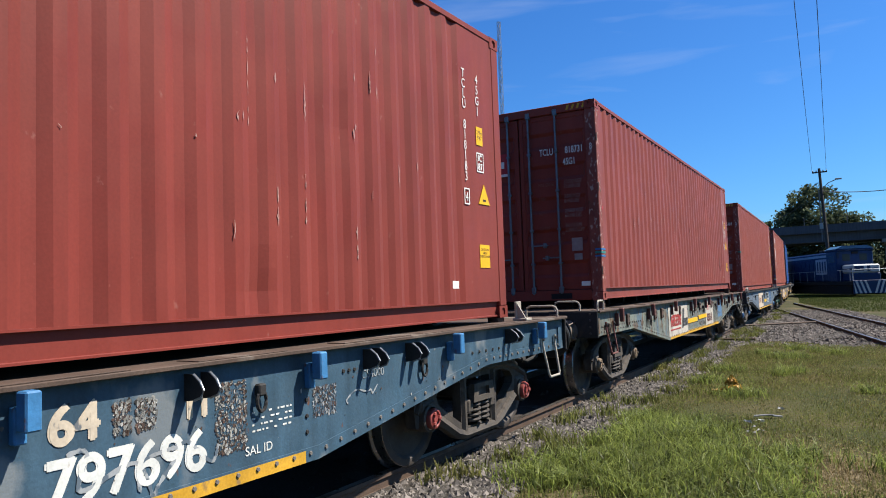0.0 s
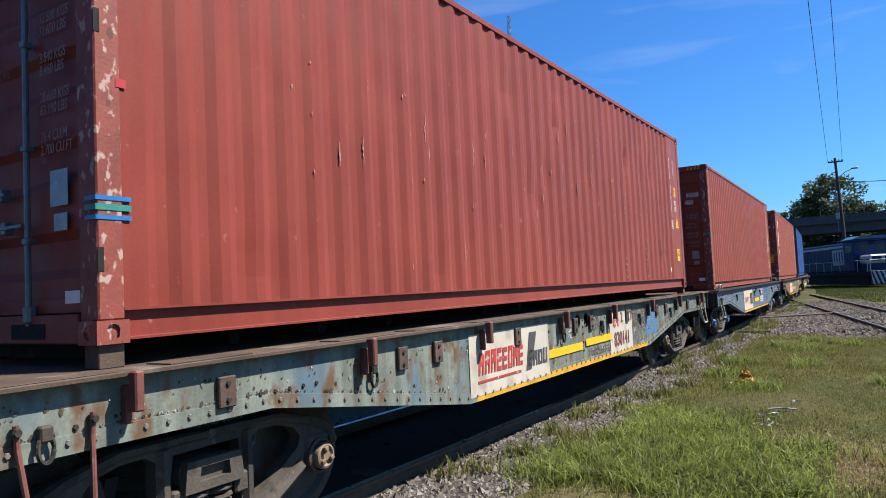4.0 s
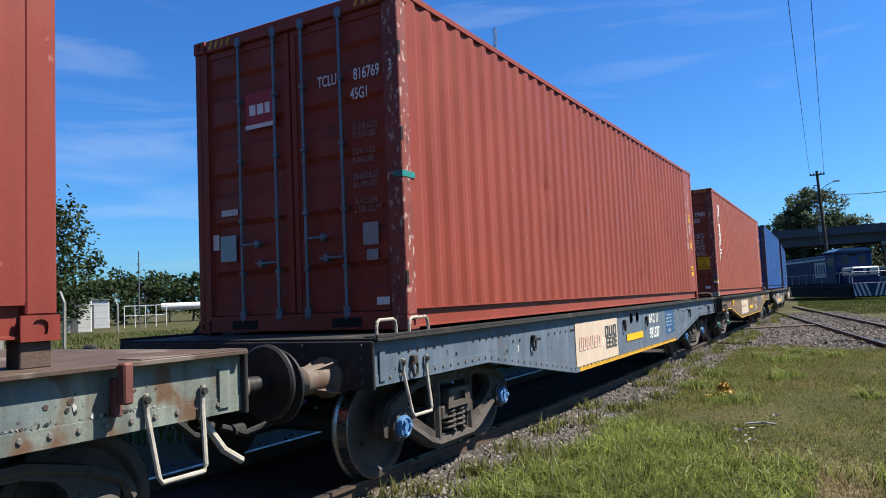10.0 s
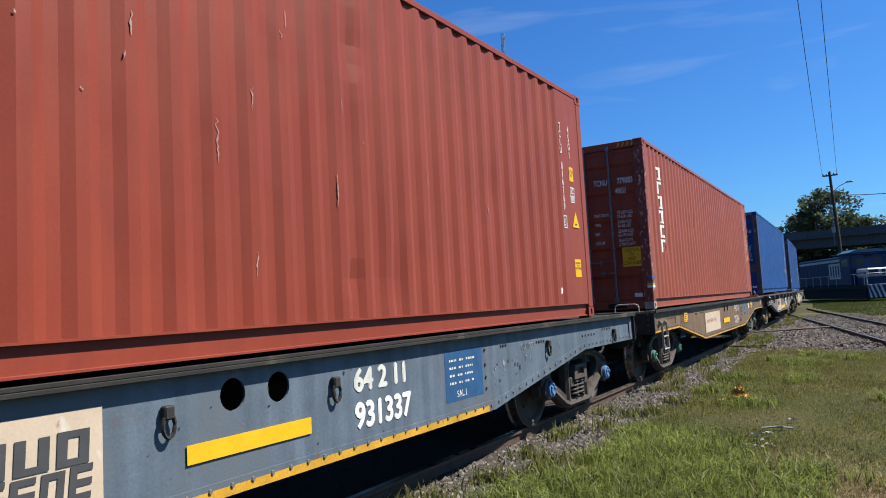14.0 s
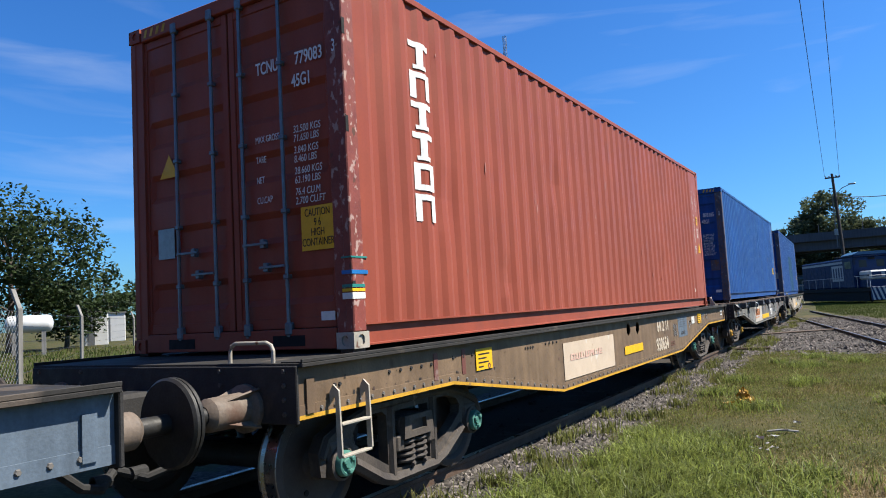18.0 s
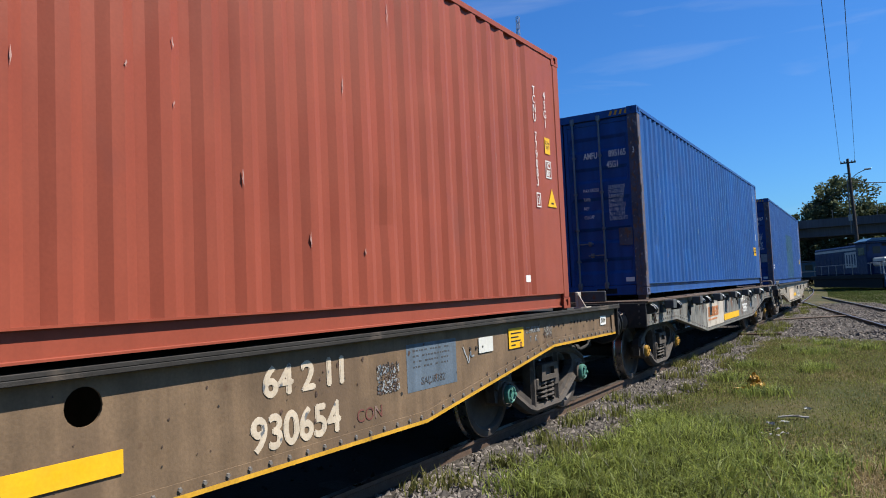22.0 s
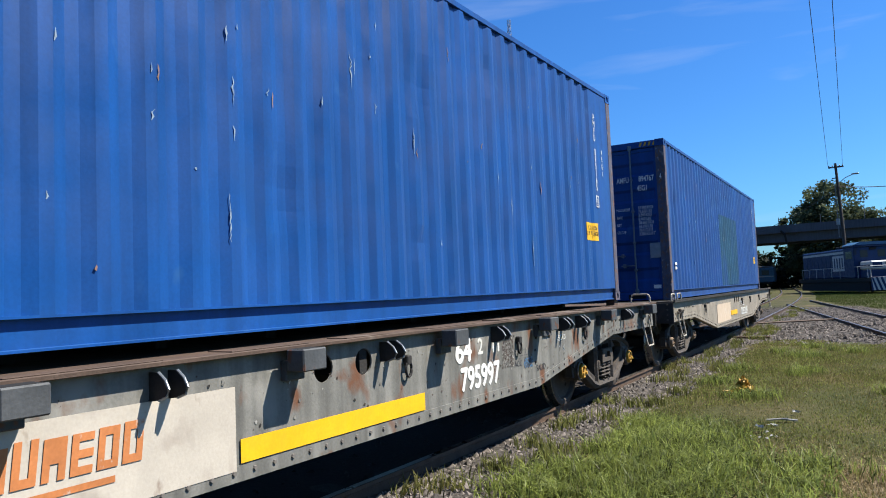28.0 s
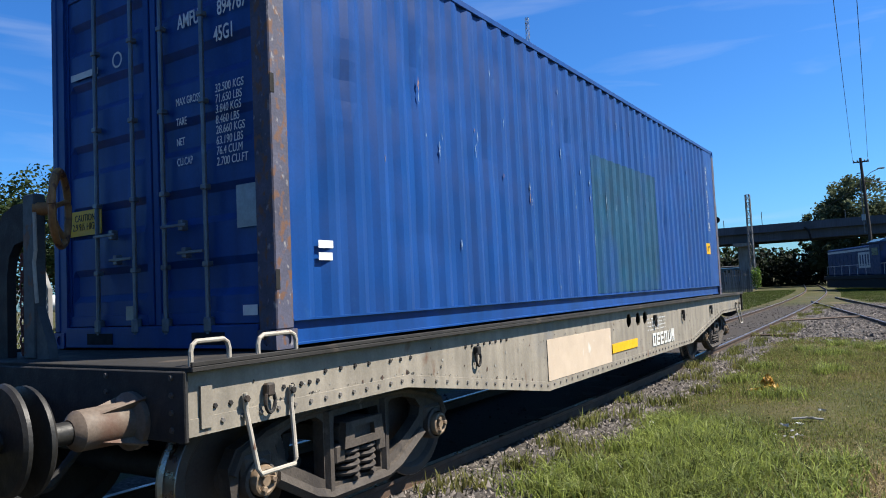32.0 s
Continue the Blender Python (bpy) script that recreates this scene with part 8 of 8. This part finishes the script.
    s = Shape()
    for sgn in (-1, 1):
        for k in range(4):
            x = sgn * (0.12 + k * 0.36)
            s.add([(x, -0.055, 0.32), (x + sgn * 0.17, -0.055, 0.32), (x + sgn * 0.52, -0.055, 1.38), (x + sgn * 0.35, -0.055, 1.38)], [(0, 1, 2, 3)])
    s.v = [(max(-1.49, min(1.49, a)), b, c) for a, b, c in s.v]
    part("chevron_stripe", s, M["loco_white"], pilot, "white chevron stripes")
    for y0, y1 in ((6.0, 8.6),):
        part("side_panel", Shape().box(-1.165, -1.152, y0, y1, 2.0, 3.4), M["loco_white"], o, "white lettered side panel")
    for k in range(4):
        part("letter_bar", Shape().box(-1.17, -1.166, 6.25 + k * 0.58, 6.55 + k * 0.58, 2.2, 3.2), M["loco_blue"], o)
    part("skirt", Shape().box(-1.4, 1.4, 0.6, 16.4, 0.22, 1.0), M["dark"], o)
    part("side_band", Shape().box(-1.164, -1.153, 5.3, 16.3, 3.55, 3.75), M["loco_white"], o, "white band along the hood")
    part("fuel_tank", Shape().box(-1.35, 1.35, 6.6, 10.4, 0.35, 1.0, 0.08), M["dark"], o)
    for y in (2.6, 13.6):
        b = part("truck", Shape().box(-1.3, 1.3, y - 1.7, y + 1.7, 0.45, 0.95, 0.05), M["dark"], o, "dark six-wheel truck")
        for k in (-1.3, 0, 1.3):
            for sgn in (-1, 1):
                part("truck_wheel", Shape().lathe([(sgn * 1.0, 0.0), (sgn * 1.0, 0.5), (sgn * 0.86, 0.5), (sgn * 0.86, 0.0)], "x", at=(0, y + k, 0.65), n=18), M["frame"], b)
    part("exhaust", Shape().box(-0.3, 0.3, 9, 10, 4.0, 4.3, 0.04), M["dark"], o)


locomotive()


def coach():
    """Local x runs along the coach, 0 at its trailing end; the line side looks to -y."""
    o = thing("rail_coach", "pale blue passenger coach rolling behind the overpass", "railway coach", at=Matrix.Translation((34.0, 120.4, 0)))
    part("coach_body", Shape().box(-24, 0, 0, 2.8, 1.1, 3.35, 0.1), M["loco_light"], o, "pale blue coach body")
    part("coach_roof", Shape().box(-23.9, -0.1, 0.15, 2.65, 3.35, 3.6, 0.1), M["steel_grey"], o)
    part("coach_stripe", Shape().box(-23.9, -0.1, -0.012, -0.002, 1.9, 2.05), M["loco_white"], o, "white stripe along the coach")
    for k in range(14):
        x = -23.2 + k * 1.65
        part("coach_window", Shape().box(x, x + 1.05, -0.016, -0.002, 2.2, 2.95), M["glass"], o, "dark window")
    part("coach_frame", Shape().box(-23.5, -0.5, 0.1, 2.7, 0.75, 1.1), M["dark"], o)
    for x in (-20.6, -3.4):
        t = part("coach_truck", Shape().box(x - 1.5, x + 1.5, 0.3, 2.5, 0.4, 0.75), M["dark"], o)
        for k in (-1.05, 1.05):
            part("truck_wheel", Shape().lathe([(0.35, 0.0), (0.35, 0.44), (0.5, 0.46), (0.5, 0.0)], "y", at=(x + k, 0, 0.6), n=16), M["frame"], t)
    return o


COACH = coach()


def plank_fence():
    o = thing("board_fence", "weathered grey upright board fence by the mast", "fence")
    r = random.Random(8)
    board_mesh = Shape().box(-0.095, 0.095, -0.012, 0.012, 0, 2.5, 0.004).mesh("fence_board", M["plank"])
    a, b = Vector(polar(13.4, 88)), Vector(polar(10.6, 88))
    n = 21
    for k in range(n):
        p = a.lerp(b, k / (n - 1))
        part("fence_board", board_mesh, None, o, at=Matrix.Translation((p.x, p.y, -0.05)) @ Matrix.Rotation(r.uniform(-0.03, 0.03), 4, "Y") @ Matrix.Diagonal((1, 1, r.uniform(0.9, 1.08), 1)))
    for z in (0.6, 1.9):
        part("fence_rail", Shape().tube([(a.x, a.y + 0.06, z), (b.x, b.y + 0.06, z)], 0.05, 6), M["plank"], o)


plank_fence()


def leafy(name, label, spots, size, material, seed, category):
    r = random.Random(seed)
    vs, fs = [], []
    for cx, cy, cz, rx, rz, n in spots:
        for _ in range(n):
            d = Vector((r.gauss(0, 1), r.gauss(0, 1), r.gauss(0, 1))).normalized() * r.uniform(0.5, 1.05)
            p = Vector((cx + d.x * rx, cy + d.y * rx, max(0.05, cz + d.z * rz)))
            u = Vector((r.gauss(0, 1), r.gauss(0, 1), r.gauss(0, 1))).normalized() * size * r.uniform(0.5, 1.1)
            v = u.cross(Vector((r.gauss(0, 1), r.gauss(0, 1), r.gauss(0, 1)))).normalized() * size * 0.4
            i = len(vs)
            vs += [tuple(p - u), tuple(p + v), tuple(p + u), tuple(p - v)]
            fs.append((i, i + 1, i + 2, i + 3))
    tagged(part(name, Shape_raw(vs, fs, material), material), label, category, kind="stuff")


x, y, _ = polar(10.25, 86)
leafy("shrub", "bright green climbing shrub at the fence's end", [(x, y, 1.0 + 0.4 * k, 0.55, 0.6, 130) for k in range(4)], 0.16, M["bright_leaf"], 3, "shrub")
rh = random.Random(12)
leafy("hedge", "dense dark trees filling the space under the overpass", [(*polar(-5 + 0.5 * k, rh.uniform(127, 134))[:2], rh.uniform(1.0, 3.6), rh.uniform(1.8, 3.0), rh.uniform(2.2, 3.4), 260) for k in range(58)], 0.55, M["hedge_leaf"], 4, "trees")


def signal_post(az, d, h, label):
    x, y, _ = polar(az, d)
    o = thing("signal_post", label, "signal", at=(x, y, 0))
    part("post", Shape().tube([(0, 0, 0), (0, 0, h)], 0.07, 8), M["steel_grey"], o)
    part("signal_disc", Shape().lathe([(-0.05, 0.0), (-0.05, 0.42), (0.05, 0.42), (0.05, 0.0)], "y", at=(0, -0.1, h * 0.82), n=20), M["dark"], o, "round black signal disc")
    part("post_whip", Shape().tube([(0, 0, h), (0.02, 0, h + 5)], 0.03, 6), M["steel_grey"], o)


signal_post(12.6, 98, 11.2, "grey signal post with a round black disc")


# ---- field behind the train ----
def fence_post(d, az, scale=1.0):
    x, y, _ = polar(az, d)
    o = thing("fence_post", "pale concrete fence post with a bent top", "fence post", "field fence posts", at=(x, y, 0))
    part("post_shaft", Shape().box(-0.06, 0.06, -0.06, 0.06, -0.2, 2.15, 0.01), M["concrete"], o)
    s = Shape().box(-0.055, 0.055, -0.055, 0.055, 0, 0.62, 0.01)
    s.v = [(a - 0.55 * c + 0.0, b, 2.13 + c * 0.85) for a, b, c in s.v]
    part("post_arm", s, M["concrete"], o, "slanting post top")
    return Vector((x, y, 0))


POSTS = [fence_post(21, 61.0), fence_post(37, 57.3), fence_post(60, 54.0), fence_post(13.5, 71)]
for z in (0.5, 0.9, 1.3, 1.7, 2.1):
    for a, b in ((POSTS[3], POSTS[0]), (POSTS[0], POSTS[1]), (POSTS[1], POSTS[2])):
        cable("fence_wire", (a.x, a.y, z), (b.x, b.y, z), 0.05, 0.006, "thin steel wire strung between fence posts", 8)


def chain_link():
    """Diamond mesh strung between the field's posts."""
    s = Shape()
    for a, b in ((POSTS[3], POSTS[0]),):
        L = (b - a).length
        n = int(L / 0.22)
        for k in range(-9, n):
            for up in (0, 1):
                y0, y1 = max(0.0, k / n), min(1.0, (k + 9) / n)
                if y1 <= y0:
                    continue
                z0, z1 = (y0 * n - k) * 0.22 + 0.1, (y1 * n - k) * 0.22 + 0.1
                if up:
                    z0, z1 = 2.2 - z0, 2.2 - z1
                p, q = a.lerp(b, y0), a.lerp(b, y1)
                s.tube([(p.x, p.y, z0), (q.x, q.y, z1)], 0.005, 3, caps=False)
    tagged(part("chain_link_mesh", s, M["steel_grey"]), "grey chain-link mesh between the field fence posts", "fence", kind="stuff")


chain_link()


def gas_tank():
    x, y, _ = polar(60.4, 52)
    o = thing("gas_tank", "white horizontal gas tank on supports", "tank", at=Matrix.Translation((x, y, 0)) @ Matrix.Rotation(radians(60), 4, "Z"))
    prof = [(-1.35, 0.0), (-1.32, 0.25), (-1.22, 0.45), (-1.05, 0.55), (1.05, 0.55), (1.22, 0.45), (1.32, 0.25), (1.35, 0.0)]
    part("tank_shell", Shape().lathe(prof, "x", at=(0, 0, 2.0), n=24), M["tank"], o, smooth=0.6)
    for k in (-0.8, 0.8):
        part("tank_leg", Shape().box(k - 0.12, k + 0.12, -0.4, 0.4, -0.1, 1.55), M["concrete"], o)


gas_tank()


def bent_column(az, d, k):
    """A stout dark duct standing in the field, its head bent over."""
    x, y, _ = polar(az, d)
    o = thing("bent_duct", "dark blue steel duct with a bent head in the field", "duct", at=Matrix.Translation((x, y, 0)) @ Matrix.Rotation(radians(az), 4, "Z") @ Matrix.Diagonal((k, k, k, 1)))
    part("duct_shaft", Shape().tube([(0, 0, -0.1), (0, 0, 2.4), (0.06, 0, 2.7), (0.4, 0, 3.7), (0.48, 0, 3.85)], 0.34, 14), M["duct"], o, smooth=0.6)
    part("duct_base", Shape().lathe([(-0.05, 0.0), (-0.05, 1.0), (0.3, 0.9), (0.9, 0.42), (0.9, 0.0)], "z", n=14), M["duct"], o, smooth=0.6)


bent_column(47.5, 40, 1.25)


def cabin(az, d, w, h, z=0.0):
    x, y, _ = polar(az, d)
    o = thing("equipment_cabin", "small white equipment cabin in the field", "cabin", at=Matrix.Translation((x, y, z)) @ Matrix.Rotation(radians(az), 4, "Z"))
    part("cabin_wall", Shape().box(-w / 2, w / 2, 0, w * 0.8, 0, h, 0.03), M["tank"], o)
    part("cabin_roof", Shape().box(-w / 2 - 0.1, w / 2 + 0.1, -0.1, w * 0.8 + 0.1, h, h + 0.1), M["concrete"], o)
    part("cabin_door", Shape().box(-w * 0.35, -w * 0.05, -0.02, 0.0, 0.05, h * 0.85), M["steel_grey"], o)


cabin(56.4, 70, 1.9, 2.9)
cabin(55.4, 84, 2.6, 3.0)


def pylon(az, d):
    x, y, _ = polar(az, d)
    o = thing("light_pole", "thin grey pole in the field", "pole", at=(x, y, 0))
    part("shaft", Shape().tube([(0, 0, 0), (0, 0, 7.4)], 0.07, 6, r2=0.05), M["steel_grey"], o)
    part("lamp", Shape().box(-0.1, 0.1, -0.1, 0.1, 6.0, 6.25, 0.03), M["plate"], o)


pylon(55.9, 76)
pylon(52.6, 74)


def pipework(az, d):
    x, y, _ = polar(az, d)
    o = thing("pipe_frame", "white pipe frame beside the field", "frame", at=Matrix.Translation((x, y, 0)) @ Matrix.Rotation(radians(az), 4, "Z"))
    for k in range(5):
        part("frame_post", Shape().tube([(k * 1.0 - 2, 0, 0), (k * 1.0 - 2, 0, 2.3)], 0.05, 6), M["tank"], o)
    for z in (1.2, 2.2):
        part("frame_rail", Shape().tube([(-2, 0, z), (2, 0, z)], 0.04, 6), M["tank"], o)
    part("white_trough", Shape().lathe([(-2.5, 0.0), (-2.5, 0.4), (2.5, 0.4), (2.5, 0.0)], "x", at=(4.0, 2.0, 2.0), n=14), M["tank"], o)


pipework(52.2, 80)


# ---- small things on the ground ----
def crumple():
    x, y = -1.93, 10.5
    r = random.Random(5)
    s = Shape()
    for k in range(320):
        a, q = r.uniform(0, 6.28), abs(r.gauss(0, 0.07))
        p = Vector((math.cos(a) * q * 1.25, math.sin(a) * q, max(0.02, 0.26 - q * 1.7) * r.uniform(0.15, 1.0)))
        u = Vector((r.gauss(0, 1), r.gauss(0, 1), r.gauss(0, 0.7))).normalized() * r.uniform(0.012, 0.035)
        v = u.cross(Vector((r.gauss(0, 1), r.gauss(0, 1), r.gauss(0, 1)))).normalized() * r.uniform(0.015, 0.04)
        s.add([p - u, p + v, p + u, p - v + Vector((0, 0, 0.01))], [(0, 1, 2), (0, 2, 3)])
    s.tube([(-0.06, 0, 0.03), (-0.18, 0.03, 0.04), (-0.27, -0.03, 0.04)], 0.012, 6)
    tagged(part("plastic_netting", s, M["orange"], None, at=(x, y, 0.0)), "crumpled orange plastic netting on the grass", "litter", kind="stuff")


crumple()
for k, (az, d, sz) in enumerate(((18.42, 8.05, 0.05), (9.4, 8.0, 0.07), (8.6, 8.15, 0.05), (7.0, 9.0, 0.06), (12.4, 19.5, 0.07), (11.2, 20.5, 0.09), (8.9, 8.2, 0.04))):
    x, y, _ = polar(az, d)
    r = random.Random(k)
    pts = [(r.uniform(-1, 1) * sz, r.uniform(-1, 1) * sz, r.uniform(0.2, 1) * sz) for _ in range(6)]
    sh = Shape().add(pts, [(0, 1, 2), (0, 2, 3), (3, 4, 0), (4, 5, 1), (2, 5, 3)])
    tagged(part("paper_scrap", sh, M["litter"], None, at=(x, y, 0.03)), "crumpled scrap of white paper on the ground", "litter", "scraps of litter")
a, b = polar(9.0, 27), polar(3.6, 29)
tagged(part("point_rod", Shape().tube([(a[0], a[1], 0.06), (b[0], b[1], 0.06)], 0.035, 6), M["rail_side"]), "rusty point rod lying across the gravel", "rod")
a, b = polar(11.2, 20.6), polar(8.2, 20.4)
tagged(part("scrap_bar", Shape().tube([(a[0], a[1], 0.05), (b[0], b[1], 0.07)], 0.03, 6), M["rail_side"]), "rusty scrap bar in the gravel", "rod")

r5 = random.Random(15)
for k in range(16):
    sz = r5.uniform(0.012, 0.034)
    pts = [(r5.uniform(-1, 1) * sz, r5.uniform(-1, 1) * sz, r5.uniform(0.2, 1) * sz) for _ in range(6)]
    sh = Shape().add(pts, [(0, 1, 2), (0, 2, 3), (3, 4, 0), (4, 5, 1), (2, 5, 3), (1, 2, 5)])
    tagged(part("rubble_piece", sh, M["rubble"], None, at=(-1.3 + r5.gauss(0, 0.075), 7.6 + r5.gauss(0, 0.1), 0.01)), "pale broken piece of rubble in the grass", "rubble", "rubble in the grass")
tagged(part("dry_branch", Shape().tube([(-1.36, 8.5, 0.03), (-1.22, 8.53, 0.045), (-1.06, 8.57, 0.03)], 0.012, 6).tube([(-1.22, 8.53, 0.045), (-1.14, 8.48, 0.06)], 0.008, 5), M["rubble"]), "pale dry branch lying in the grass", "branch")

# ---- sleepers, the last and most numerous ----
SLEEPER = Shape().box(-1.35, 1.35, -0.12, 0.12, -0.12, 0.012, 0.01).mesh("sleeper", M["sleeper"])
s_at = -20.0
while s_at < 60:
    p, q = on_line(s_at), on_line(s_at + 0.2)
    part("sleeper", SLEEPER, None, main_track, at=Matrix.Translation((p.x, p.y, 0)) @ Matrix.Rotation(math.atan2(-(q - p).x, (q - p).y), 4, "Z"))
    s_at += 0.66
SHORT = Shape().box(-1.25, 1.25, -0.12, 0.12, -0.12, -0.008, 0.01).mesh("sleeper_siding", M["sleeper"])
for k in range(34):
    y = 14 + k * 0.8
    part("sleeper", SHORT, None, siding, at=Matrix.Translation(((siding_a(y) + siding_b(y)) / 2, y, 0)) @ Matrix.Rotation(radians(11.9), 4, "Z"))


# ---- what moves ----
def motions():
    for i in range(6):
        ts = [k * 0.5 for k in range(65)]
        walk(WAGONS[i], [(t, wagon_pose(i, t, 0.0, SHIFTS[i])) for t in ts])
        walk(BOXES[i], [(t, wagon_pose(i, t, DECKS[i] + LIFTS[i], OFFSETS[i])) for t in ts])
        for ws, y in GEAR[i]:
            rows = []
            for k in range(161):
                t = k * 0.2
                rows.append((t, Matrix.Translation((0, y, AXLE)) @ Matrix.Rotation((run(0) - run(t)) / 0.42, 4, "X")))
            walk(ws, rows)
    walk(COACH, [(t, pose(35.4 - 1.84 * t, 120.4, 0)) for t in (0, 8, 16, 24, 32)])


motions()
